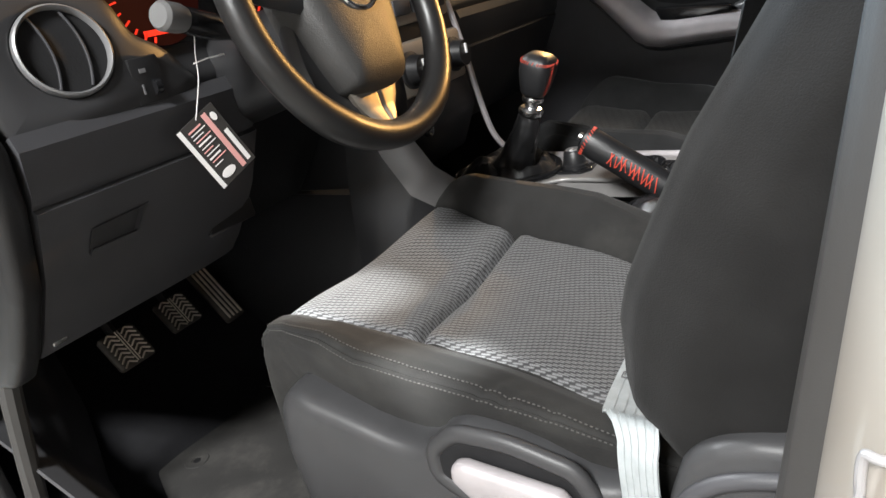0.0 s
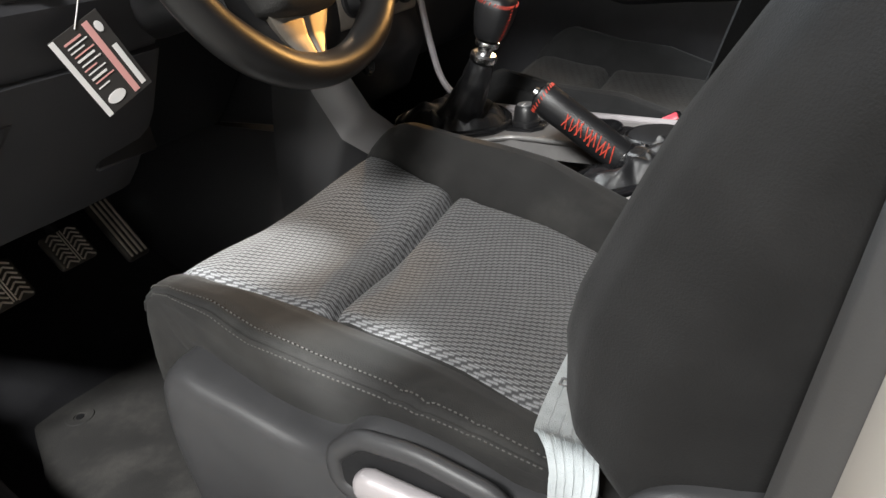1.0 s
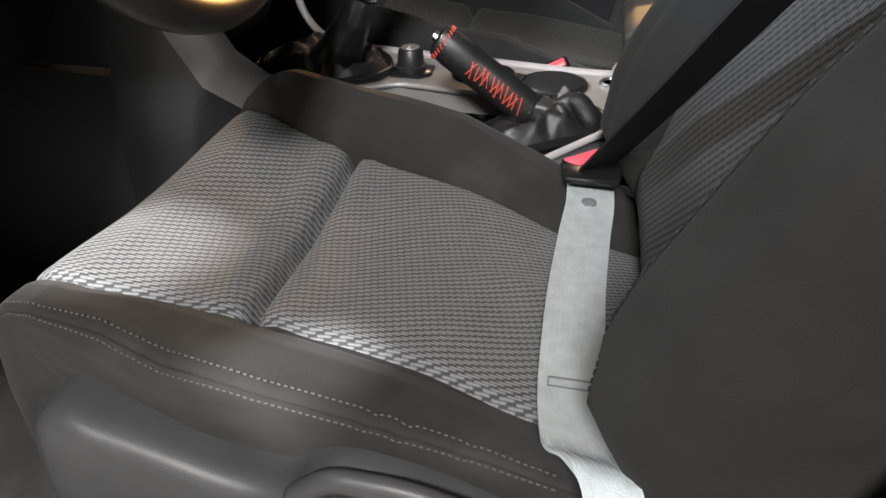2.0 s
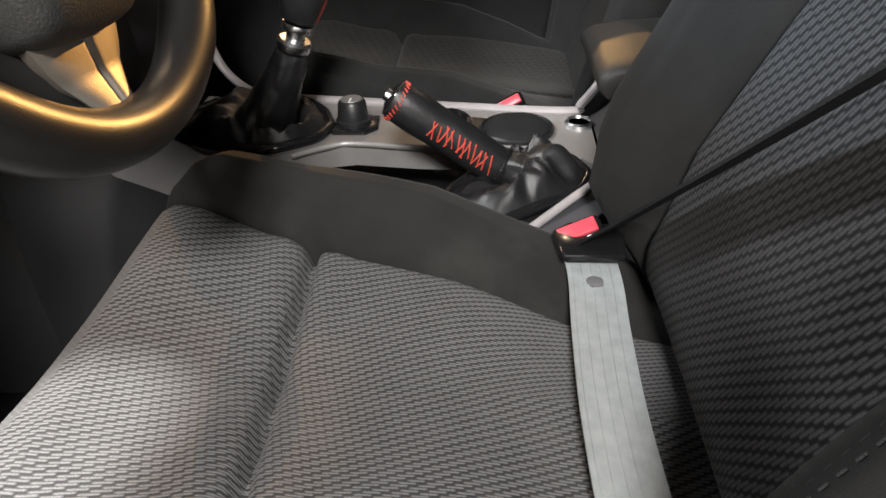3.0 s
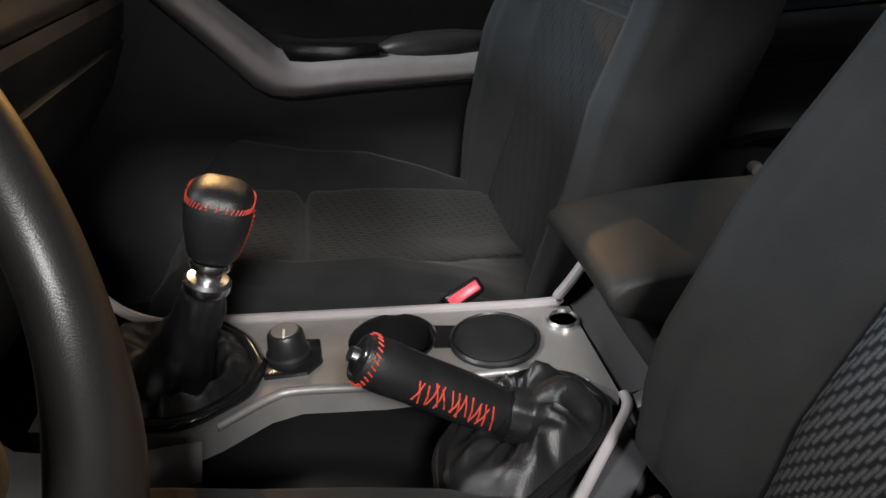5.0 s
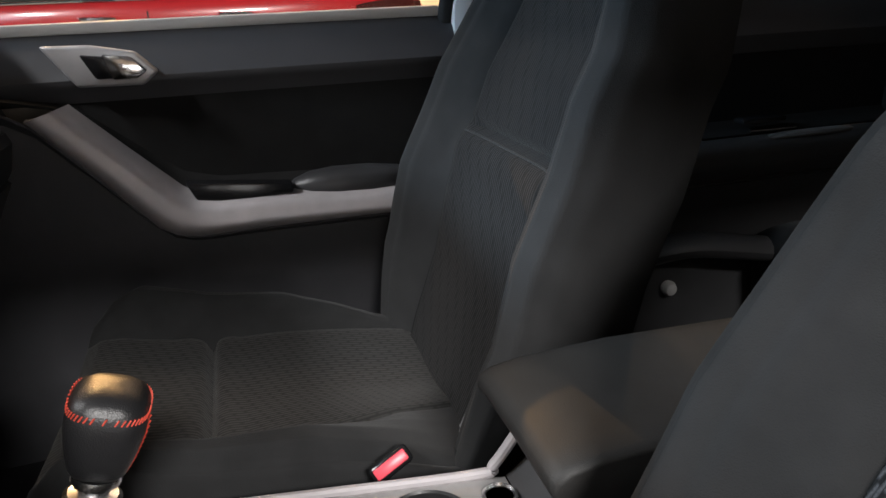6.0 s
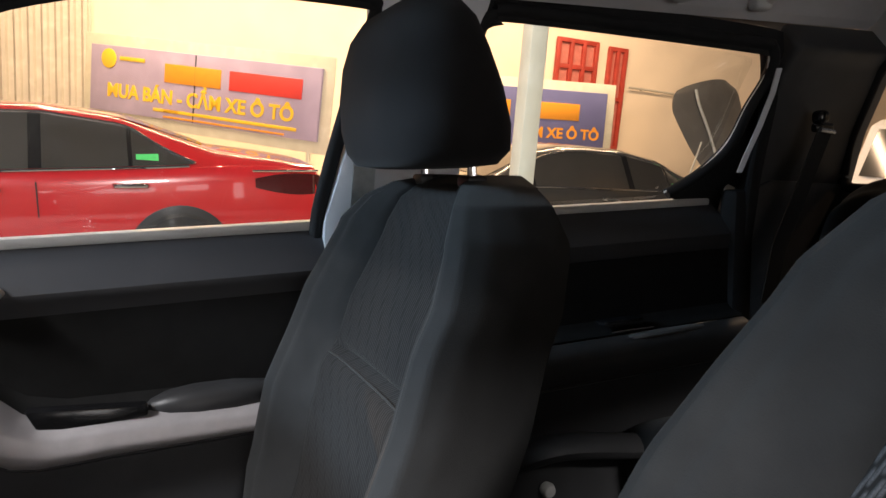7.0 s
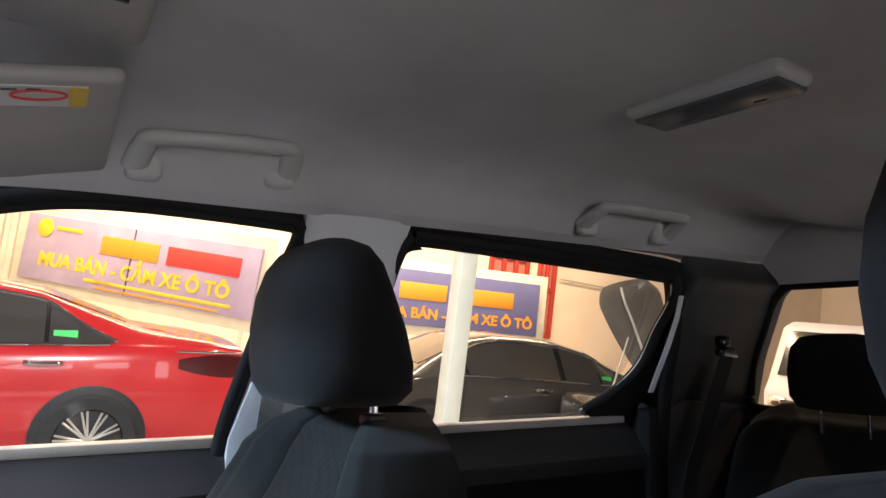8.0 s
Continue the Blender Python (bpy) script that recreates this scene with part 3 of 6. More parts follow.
window("window_2", R2, [p + Vector((0.012, 0, 0)) for p in R2], "rear passenger window, closed clear glass", [(0.735, -0.432, 0.79), (0.675, -0.46, 1.02), (0.645, -0.478, 1.110), (0.636, -0.50, 1.135), (0.632, -0.56, 1.142), (0.612, -1.08, 1.112), (0.607, -1.150, 1.100), (0.625, -1.165, 1.05), (0.66, -1.148, 0.98), (0.69, -1.125, 0.90), (0.722, -1.075, 0.84), (0.745, -1.0, 0.795)])
for nm, top in (("header_front", [(0.650, -0.292, 1.11), (0.638, -0.285, 1.140), (0.634, -0.24, 1.150), (0.634, 0.0, 1.156), (0.642, 0.14, 1.138), (0.660, 0.30, 1.09), (0.70, 0.55, 0.945), (0.74, 0.80, 0.80)]), ("header_rear", [(0.66, -0.470, 1.06), (0.645, -0.478, 1.110), (0.636, -0.50, 1.135), (0.632, -0.56, 1.142), (0.612, -1.08, 1.112), (0.607, -1.18, 1.100)])):
    tp = smooth_line(top, 5)
    struct("window_" + nm, thicken(loft([[p + Vector((0.006, 0, -0.020)) for p in tp], [p + Vector((0.0, 0, -0.006)) for p in tp], [p + Vector((0.004, 0, 0.034)) for p in tp]], False, False), 0.005), M_RUBBER, "black rubber-lined window header")
S2 = smooth_line([(0.607, -1.150, 1.105), (0.625, -1.165, 1.05), (0.66, -1.148, 0.98), (0.69, -1.125, 0.90), (0.722, -1.075, 0.84), (0.745, -1.0, 0.795)], 5)
struct("corner_panel", thicken(loft([[p + Vector((0.004, 0, 0)) for p in S2], [p + Vector((0.012, -0.035, -0.016)) for p in S2], [p + Vector((0.012, -0.09, -0.026)) for p in S2], [p + Vector((0.012, -0.16, -0.055)) for p in S2]], False, False), 0.004), M_BLACK, "black corner panel behind the rear side glass")
struct("glass_edge", tube([p + Vector((-0.002, 0.010, 0.004)) for p in S2], 0.0024, 8), M_LIGHTTRIM, "pale edge strip round the rear glass corner")
struct("corner_strip", ribbon([Vector((0.606, -1.172, 1.06)), Vector((0.620, -1.172, 1.01)), Vector((0.640, -1.160, 0.94)), Vector((0.660, -1.142, 0.87)), Vector((0.668, -1.135, 0.84))], Vector((0.002, 0.006, 0.0)), 0.003), M_PILLAR, "pale strip beside the rear door glass")
BWR = [(-0.685, -1.50, 0.79), (0.685, -1.50, 0.79), (0.675, -1.50, 0.90), (0.61, -1.50, 1.06), (0.57, -1.50, 1.10), (-0.57, -1.50, 1.10), (-0.61, -1.50, 1.06), (-0.675, -1.50, 0.90)]
RB = smooth_ring(BWR)
window("window_3", RB, [p + Vector((0, -0.01, 0)) for p in RB], "rear cab window, clear glass")
part_ws = smooth_ring([(-0.70, 1.10, 0.84), (0.70, 1.10, 0.84), (0.60, 0.42, 1.20), (-0.60, 0.42, 1.20)])
window("window_4", part_ws, [p + Vector((0, 0.01, 0)) for p in part_ws], "sloping clear windscreen")

# pillars and the door frames over the windows
for sgn, nm in ((1, "right"), (-1, "left")):
    rings = []
    for z, xa, ya, yb in ((0.08, 0.70, -0.205, -0.455), (0.50, 0.715, -0.205, -0.455), (0.72, 0.71, -0.20, -0.455), (0.78, 0.715, -0.205, -0.45), (0.95, 0.675, -0.255, -0.465), (1.10, 0.640, -0.295, -0.475), (1.165, 0.62, -0.29, -0.49)):
        rings.append([(sgn * xa, ya, z), (sgn * (xa - 0.012), ya - 0.03, z), (sgn * (xa - 0.015), (ya + yb) / 2, z), (sgn * (xa - 0.012), yb + 0.03, z), (sgn * xa, yb, z), (sgn * (xa + 0.08), yb, z), (sgn * (xa + 0.08), ya, z)])
    if sgn > 0:
        struct("pillar_b_" + nm, loft(rings), M_PILLAR, "pale grey plastic pillar trim between the doors", 50)
    else:
        struct("pillar_b_" + nm, loft([[(x, y - 0.03, z) for x, y, z in r] for r in rings]), M_TRIMSMOOTH, "dark plastic pillar trim beside the driver's seat", 50)
struct("door_frame_rear", tube(smooth_line([(0.632, -1.165, 1.12), (0.64, -1.185, 1.0), (0.675, -1.185, 0.80), (0.695, -1.18, 0.5), (0.69, -1.17, 0.2)], 5), 0.020, 10, 0.6), M_RUBBER, "black seal along the rear door opening")
struct("door_gap_seal", box(0.70, -1.168, 0.42, 0.05, 0.062, 0.76, 0.01), M_RUBBER, "black seal behind the rear door")
struct("quarter_trim", slab([(-1.19, 0.06), (-1.19, 0.80), (-1.25, 0.82), (-1.50, 0.80), (-1.50, 0.06)], "x", 0.675, 0.70, 0.006), M_PLASTIC, "dark plastic quarter trim behind the rear door")
struct("side_rail_right", slab([(0.9, 0.86), (0.42, 1.20), (-0.3, 1.19), (-1.2, 1.16), (-1.5, 1.12), (-1.5, 1.34), (0.42, 1.34), (1.1, 0.90)], "x", 0.675, 0.74), M_PAINT, "cream painted roof rail")
struct("side_rail_left", slab([(0.9, 0.86), (0.42, 1.20), (-0.3, 1.19), (-1.2, 1.16), (-1.5, 1.12), (-1.5, 1.34), (0.42, 1.34), (1.1, 0.90)], "x", -0.74, -0.675), M_PAINT, "cream painted roof rail on the driver's side")
struct("side_panel_left_rear", box(-0.76, -1.32, 0.66, 0.06, 0.36, 1.2, 0.01), M_PAINT, "cream painted cab corner")
struct("side_panel_right_rear", box(0.76, -1.34, 0.45, 0.06, 0.36, 0.8, 0.01), M_PAINT, "cream painted cab corner on the far side")
# the driver's door opening: painted pillar edge, seal and sill
def paint_y(z):
    return -0.141 - 0.130 * (z - 0.5)


def seal_y(z):
    return -0.126 - 0.155 * (z - 0.5)


zs = lin(0.02, 1.18, 30)
struct("door_aperture_left", loft([[(-0.684, paint_y(z), z), (-0.700, paint_y(z) - 0.001, z), (-0.735, paint_y(z) - 0.012, z), (-0.775, paint_y(z) - 0.034, z), (-0.800, paint_y(z) - 0.070, z), (-0.805, -0.46, z), (-0.684, -0.46, z)] for z in zs]), M_PAINT, "cream painted pillar of the open driver's door", 60)
struct("aperture_trim", thicken(sheet(lambda u, z: (interp(u, [0, 0.15, 0.3, 0.6, 0.8, 1], [-0.640, -0.650, -0.655, -0.668, -0.676, -0.685]), interp(u, [0, 0.15, 0.3, 0.6, 0.8, 1], [seal_y(z) - 0.07, seal_y(z) - 0.012, seal_y(z), seal_y(z) * 0.45 + paint_y(z) * 0.55 + 0.006, paint_y(z) + 0.006, paint_y(z) - 0.004]), z), lin(0, 1, 24), zs), 0.003), M_DOORWAY, "dark grey trim and seal along the open driver's doorway", 60)
struct("aperture_seal", tube(smooth_line([(-0.70, -0.066, 0.10), (-0.728, -0.02, 0.09), (-0.722, 0.60, 0.10), (-0.708, 0.720, 0.15), (-0.702, 0.715, 0.22), (-0.700, 0.660, 0.36), (-0.700, 0.620, 0.44), (-0.702, 0.575, 0.60), (-0.705, 0.56, 0.72)], 6), 0.012, 10), M_DOORWAY, "dark seal round the open driver's doorway")
latch = thing("door_striker", (-0.745, -0.157, 0.455), "small pale steel door striker loop on the painted pillar", "striker")
part("loop", tube(smooth_line([(-0.752, -0.178, 0.488), (-0.748, -0.156, 0.4885), (-0.745, -0.1495, 0.484), (-0.745, -0.1495, 0.440), (-0.748, -0.156, 0.434), (-0.752, -0.178, 0.434)], 6), 0.0022, 10), M_HANDLE, latch, "thin pale loop")
struct("door_sill", box(-0.76, 0.35, 0.05, 0.10, 1.1, 0.06, 0.015), M_PAINT, "cream painted door sill")
struct("sill_trim", box(-0.695, 0.42, 0.125, 0.05, 1.10, 0.10, 0.02, 3), M_GREYPLASTIC, "grey plastic scuff trim along the sill")


def arch_trim(u, y):
    # plastic trim that swells inwards over the sill and the wheel arch, with a soft fold
    xi = interp(y, [0.20, 0.55, 0.70, 0.785, 0.905, 1.10], [-0.650, -0.640, -0.615, -0.590, -0.520, -0.450])
    fz = FLOOR - 0.02 + max(0.0, y - 0.72) * 0.55
    z1 = interp(y, [0.20, 0.45, 0.62, 0.80, 1.10], [0.165, 0.175, 0.215, 0.300, 0.46])
    f = interp(u, [0, 0.12, 0.3, 0.5, 0.75, 1.0], [0.0, 0.16, 0.42, 0.66, 0.90, 1.0])
    fold = 0.006 * math.exp(-((u - 0.42 - 0.12 * math.sin(5 * y)) / 0.07) ** 2) - 0.005 * math.exp(-((u - 0.68) / 0.05) ** 2)
    return (xi + (-0.700 - xi) * u ** 1.25, y, fz + (z1 - fz) * f + fold)


struct("arch_panel", thicken(sheet(arch_trim, lin(0, 1, 30), lin(0.20, 1.10, 40)), 0.004), M_FOOTTRIM, "dark grey plastic trim over the sill and wheel arch", 60)
struct("kick_panel", box(-0.715, 0.95, 0.35, 0.03, 0.35, 0.55, 0.012), M_PLASTIC, "dark plastic kick panel beside the footwell")

# ---------- seats ----------
SEAM_U = 0.6


def cushion_fn(cx, z0, inner, front):
    ypath = [-0.10, 0.0, 0.10, 0.20, 0.25, 0.30, 0.35, 0.372, 0.388, 0.398, 0.403, 0.404]
    zpath = [-0.045, -0.028, -0.016, -0.004, 0.0, 0.016, 0.032, 0.033, 0.024, 0.0, -0.035, -0.09]
    tp = [0, 1, 2, 3, 3.5, 4, 4.5, 4.8, 5.1, 5.4, 5.75, 6.2]
    su = [0.6, 0.64, 0.68, 0.74, 0.80, 0.86, 0.92, 1.0]
    sx = [0.0, 0.13, 0.27, 0.49, 0.73, 0.91, 1.0, 0.91]
    sz = [0.004, 0.026, 0.046, 0.062, 0.060, 0.036, -0.015, -0.10]
    # the worn outer bolster is low and flat, with a stitched edge and an upright side
    ou = [0.6, 0.63, 0.68, 0.74, 0.78, 0.80, 0.82, 0.86, 0.93, 1.0]
    ox = [0.0, 0.12, 0.36, 0.70, 0.89, 0.955, 0.99, 1.0, 0.93, 0.72]
    oz = [0.0, 0.36, 0.80, 1.06, 1.08, 1.0, 0.84, 0.30, -1.0, -2.6]

    def fn(u, t):
        y, zc = interp(t, tp, ypath), interp(t, tp, zpath)
        a = abs(u)
        low = inner > 0 and u < 0
        if u * inner > 0:
            hw = interp(y, [-0.1, 0.03, 0.12, 0.25, 0.38, 0.42], [0.070, 0.085, 0.122, 0.157, 0.186, 0.186])
            edge = 0.222
        elif low:
            hw = interp(y, [-0.1, 0.0, 0.05, 0.10, 0.16, 0.25, 0.29, 0.34, 0.42], [0.160, 0.154, 0.146, 0.135, 0.127, 0.120, 0.130, 0.140, 0.142])
            edge = interp(y, [0.24, 0.40], [0.206, 0.190])
        else:
            hw = interp(y, [-0.1, 0.02, 0.25, 0.39], [0.155, 0.160, 0.152, 0.142])
            edge = 0.213
        amp = interp(y, [-0.1, 0.0, 0.06, 0.14, 0.25, 0.34, 0.40, 0.42], [-0.1, 0.15, 0.50, 0.90, 1.0, front, 0.40 * front, 0.3])
        if a <= SEAM_U:
            x = a / SEAM_U * hw
            z = zc - 0.004 * math.cos(math.pi * a / SEAM_U) - 0.006 * math.exp(-((a - SEAM_U) / 0.02) ** 2)
            g = y - 0.25 + (0.02 * (0.5 - 0.5 * u) if inner > 0 else 0.0)
            z -= (0.017 * math.exp(-(g / 0.0055) ** 2) - 0.004 * math.exp(-((abs(g) - 0.022) / 0.014) ** 2)) * (1 if t < 5 else 0)
            z += 0.006 * math.sin(math.pi * min(1, max(0, (y - 0.02) / 0.22)))
        elif low:
            x = hw + interp(a, ou, ox) * (edge - hw)
            st = interp(y, [-0.1, 0.0, 0.03, 0.056, 0.12, 0.19, 0.24, 0.295, 0.34, 0.38, 0.41], [0.004, 0.008, 0.012, 0.017, 0.023, 0.024, 0.030, 0.030, 0.018, 0.010, 0.006])
            f = interp(a, ou, oz)
            z = zc + (f * st if f > 0 else f * 0.030 * (1 if t < 5 else max(0.0, (6.2 - t) / 1.2)))
            z -= 0.003 * math.exp(-((a - 0.80) / 0.008) ** 2)
            # creases where people slide out
            for wy, wk in ((0.098, 1.0), (0.118, 0.8), (0.06, 0.6)):
                z -= 0.0035 * wk * math.exp(-((y - wy - 0.10 * (a - 0.78)) / 0.004) ** 2) * math.exp(-((a - 0.78) / 0.05) ** 2)
            if y > 0.22:
                y -= 0.060 * (y - 0.22) / 0.18 * ((a - SEAM_U) / 0.4) ** 2
        else:
            x = hw + interp(a, su, sx) * (edge - hw)
            dz = interp(a, su, sz)
            z = zc + (dz * amp if dz > 0 else dz * (1 if t < 5 else max(0.0, (6.2 - t) / 1.2)))
            z -= 0.005 * math.exp(-((a - 0.84) / 0.010) ** 2)
            if y > 0.22:
                y -= 0.075 * (y - 0.22) / 0.18 * ((a - SEAM_U) / 0.4) ** 1.5
        if y > 0.25:
            y = 0.25 + (y - 0.25) * (1.0 if inner > 0 else 1.15)
        w = 0.0016 * noise.noise((x * 14 + cx * 5, y * 14, 1.7))
        if a > 0.78:
            w += 0.0025 * noise.noise((x * 30, y * 18 + 3, 7.7)) * min(1.0, (a - 0.78) / 0.08)
        return (cx + math.copysign(x, u), y, z0 + z + w)
    return fn


def back_fn(cx, z0, dy, lean):
    zp = [-0.06, 0.02, 0.10, 0.20, 0.285, 0.40, 0.465, 0.500, 0.520, 0.530]
    yp = [-0.030, -0.060, -0.092, -0.135, -0.168, -0.192, -0.200, -0.207, -0.222, -0.25]
    tp = [0, 1, 2, 3, 4, 5, 6, 7, 8, 9]
    wp = [0.215, 0.238, 0.252, 0.256, 0.252, 0.230, 0.208, 0.188, 0.162, 0.120]
    su = [0.5, 0.56, 0.62, 0.70, 0.78, 0.86, 0.93, 1.0]
    sx = [0.60, 0.70, 0.80, 0.90, 0.975, 1.0, 0.985, 0.90]
    sd = [0.000, 0.020, 0.038, 0.046, 0.035, 0.005, -0.04, -0.105]

    def fn(u, t):
        z, y, w = interp(t, tp, zp), interp(t, tp, yp), interp(t, tp, wp)
        a = abs(u)
        if lean == 0:
            w = interp(t, tp, [0.215, 0.238, 0.252, 0.256, 0.254, 0.238, 0.208, 0.170, 0.122, 0.060])
        y += interp(z, [-0.06, -0.03, 0.0, 0.02, 0.05, 0.10, 0.20, 0.27, 0.35, 0.44, 0.55], [-0.065, -0.008, 0.016, 0.022, 0.022, 0.025, 0.018, 0.0, -0.02, -0.075, -0.12]) * lean
        if lean == 0:
            y += interp(z, [0.10, 0.20, 0.285, 0.36, 0.45, 0.53], [0.0, 0.020, 0.015, 0.003, -0.030, -0.045])
        top = interp(t, [0, 6, 9], [1, 1, 0.25])
        bot = interp(t, [0, 0.6, 1.0, 1.6], [-0.1, 0.35, 0.85, 1.1] if lean > 0 else [0.55, 0.73, 0.85, 1.0])
        if a <= 0.5:
            x = a / 0.5 * 0.60 * w
            d = -0.004 * math.cos(math.pi * a) - 0.006 * math.exp(-((a - 0.5) / 0.02) ** 2)
            d -= (0.012 if lean > 0 else 0.021 * (1 - (2 * a) ** 8)) * math.exp(-((z - 0.285) / 0.008) ** 2)
            d += 0.008 * math.exp(-((z - 0.255) / 0.03) ** 2)
        else:
            # the worn outer bolster has its crest further in
            near = lean > 0 and u < 0
            x = interp(a, su, [0.60, 0.635, 0.69, 0.79, 0.92, 1.0, 0.985, 0.90] if near else sx) * w
            d = interp(a, su, [0.000, 0.026, 0.045, 0.051, 0.038, 0.005, -0.04, -0.105] if near else sd)
            d = d * top * bot if d > 0 else d * (0.45 + 0.55 * top)
            d -= 0.004 * math.exp(-((a - 0.64) / 0.012) ** 2)
            if lean == 0 and u > 0:
                x *= 1 + 0.11 * math.exp(-((z - 0.14) / 0.14) ** 2)
            if lean > 0 and u < 0:
                y -= 0.030 * (max(0.0, 0.17 - z) / 0.23) ** 1.3 * ((a - 0.5) / 0.5)
        nz = interp(z, [0, 0.3, 0.5], [0.36, 0.25, 0.05])
        q = 0.0015 * noise.noise((x * 12 + cx * 7, z * 12, 5.1))
        return (cx + math.copysign(x, u), y + dy + (d + q), z0 + z + d * nz)
    return fn


def stitched(parent, fn, us, ts, material, off=0.002, r=0.0011, gap=0.5):
    """Short thread stitches along a line of the surface."""
    bm = None
    P = [Vector(fn(u, t)) for u, t in zip(us, ts)]
    for a, b in zip(P[::2], P[1::2]):
        s = tube([a + Vector((0, 0, off)), b + Vector((0, 0, off))], r, 5)
        bm = s if bm is None else merge(bm, s)
    return part("stitching", bm, material, parent, "row of pale thread stitches")


def seat(name, cx, z0, dy, label, m_ins, m_back, m_plain, lean=0.0):
    s = thing(name, (cx, 0.1, FLOOR + 0.01), label, "car seat", "front seats")
    inner = 1 if cx < 0 else -1
    cf, bf = cushion_fn(cx, z0, inner, 0.72 if cx < 0 else 0.95), back_fn(cx, z0, dy, lean)
    uvc = lambda u, t: (t * 0.1, u * 0.26)
    ins = lin(-SEAM_U, SEAM_U, 40)
    part("cushion_front", sheet(cf, ins, lin(3.5, 6.2, 80), uvc), m_ins, s, "patterned cloth front cushion panel", 60)
    part("cushion_rear", sheet(cf, ins, lin(0, 3.5, 110), uvc), m_ins, s, "patterned cloth rear cushion panel", 60)
    for sg in (-1, 1):
        part("cushion_bolster", sheet(cf, [sg * a for a in lin(SEAM_U, 1.0, 40)], lin(0, 6.2, 130)), m_plain, s, "plain dark cloth side bolster", 60)
    uvb = lambda u, t: (t * 0.09, u * 0.28)
    bi = lin(-0.5, 0.5, 34)
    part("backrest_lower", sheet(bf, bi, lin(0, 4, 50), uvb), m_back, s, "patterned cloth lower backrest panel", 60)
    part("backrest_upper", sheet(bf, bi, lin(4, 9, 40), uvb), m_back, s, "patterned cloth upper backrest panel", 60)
    for sg in (-1, 1):
        part("backrest_bolster", sheet(bf, [sg * a for a in lin(0.5, 1.0, 30)], lin(0, 9, 80)), M_BACKCLOTH if cx < 0 else m_plain, s, "plain dark cloth backrest bolster", 60)

    def rear(u, t):
        a, b = Vector(bf(-1.0, t)), Vector(bf(1.0, t))
        k = (u + 1) / 2
        p = a.lerp(b, k)
        return (p.x, p.y - 0.02 * math.sin(math.pi * k), p.z)
    part("backrest_shell", sheet(rear, lin(-1, 1, 16), lin(0, 9, 40)), M_CLOTH_CLEAN, s, "dark cloth back of the seat")
    # base and rails under the cushion
    part("seat_base", box(cx, 0.14, (FLOOR + z0 - 0.09) / 2 + 0.01, 0.40, 0.42, z0 - 0.10 - FLOOR, 0.02), M_BLACK, s, "black seat frame and runners")
    # headrest on two posts
    hy = dy - (0.228 + 0.14 * lean if lean > 0 else 0.255)
    hz = z0 + 0.540
    rings = []
    for k, (hx, hyy, z, oy) in enumerate(((0.06, 0.045, 0.0, -0.012), (0.105, 0.066, 0.004, -0.012), (0.126, 0.074, 0.020, -0.012), (0.136, 0.074, 0.050, -0.008), (0.138, 0.068, 0.090, -0.002), (0.131, 0.058, 0.132, 0.003), (0.119, 0.047, 0.166, 0.004), (0.097, 0.035, 0.187, 0.003), (0.062, 0.020, 0.198, 0.001), (0.02, 0.007, 0.201, 0.001))):
        rings.append(sup((cx, hy + oy + (0.0 if lean > 0 else 0.026)), hx * (1.0 if lean > 0 else 1.16), hyy * (1.0 if lean > 0 else 1.06), hz + z, 40, 3.0))
    part("headrest", loft(rings), M_HEADREST, s, "dark cloth headrest", 60)
    for sg in (-1, 1):
        px, py = cx + sg * (0.055 if lean > 0 else 0.072), hy - (0.0 if lean > 0 else 0.020)
        part("headrest_post", tube([(px, py, hz - 0.06), (px, py, hz + 0.03)], 0.006, 10), M_CHROME, s, "chrome headrest post")
        part("post_collar", box(px, py, hz - 0.016, 0.034, 0.026, 0.014, 0.004), M_BLACK, s, "black post collar")
    return s, cf, bf


drv, dcf, dbf = seat("driver_seat", -0.386, 0.36, 0.0, "dark grey cloth driver's seat with dashed pattern, dusty side bolster", M_INSERT, M_INSERT_SHADED, M_CLOTH, 1.0)
pas, pcf, pbf = seat("passenger_seat", 0.358, 0.335, 0.0, "dark cloth passenger seat with ribbed centre panel", M_INSERT_DULL, M_RIBBED_SHADED, M_CLOTH_CLEAN)

# ---------- dashboard ----------
dash = thing("dashboard", (0, 0.7, FLOOR + 0.3), "dark grained plastic dashboard with round vents and lit dials", "dashboard")
prof = smooth_line([(1.10, 0.83), (0.75, 0.86), (0.58, 0.845), (0.53, 0.80), (0.508, 0.74), (0.500, 0.68), (0.490, 0.645), (0.51, 0.635), (0.62, 0.62)], 5)
rings = [[(x, p.x, p.y) for p in prof] + [(x, 1.12, 0.62)] for x in lin(-0.70, 0.70, 24)]
part("dash_top", loft(rings), M_DASH, dash, "soft dark upper dash", 50)
prof2 = [(0.475, 0.640), (0.470, 0.625), (0.480, 0.585), (0.489, 0.572), (0.484, 0.568), (0.52, 0.50), (0.575, 0.43), (0.60, 0.405), (0.66, 0.40), (0.70, 0.55)]
part("knee_panel", loft([[(x, y + 0.03 * max(0, (x + 0.45) / 0.25), z) for y, z in prof2] for x in lin(-0.680, -0.40, 10)] + [[(x, y + d, z) for y, z in prof2] for x, d in ((-0.385, 0.012), (-0.375, 0.035), (-0.370, 0.075))]), M_GREYPLASTIC, dash, "charcoal knee panel under the wheel", 30)
part("knee_panel_inner", loft([[(x, y + 0.10, z) for y, z in prof2] for x in lin(-0.36, -0.14, 6)]), M_BLACK, dash, "", 30)
part("glove_box", loft([[(x, y + 0.01, z) for y, z in prof2] for x in lin(0.15, 0.70, 10)]), M_PLASTIC, dash, "dark glove box", 30)
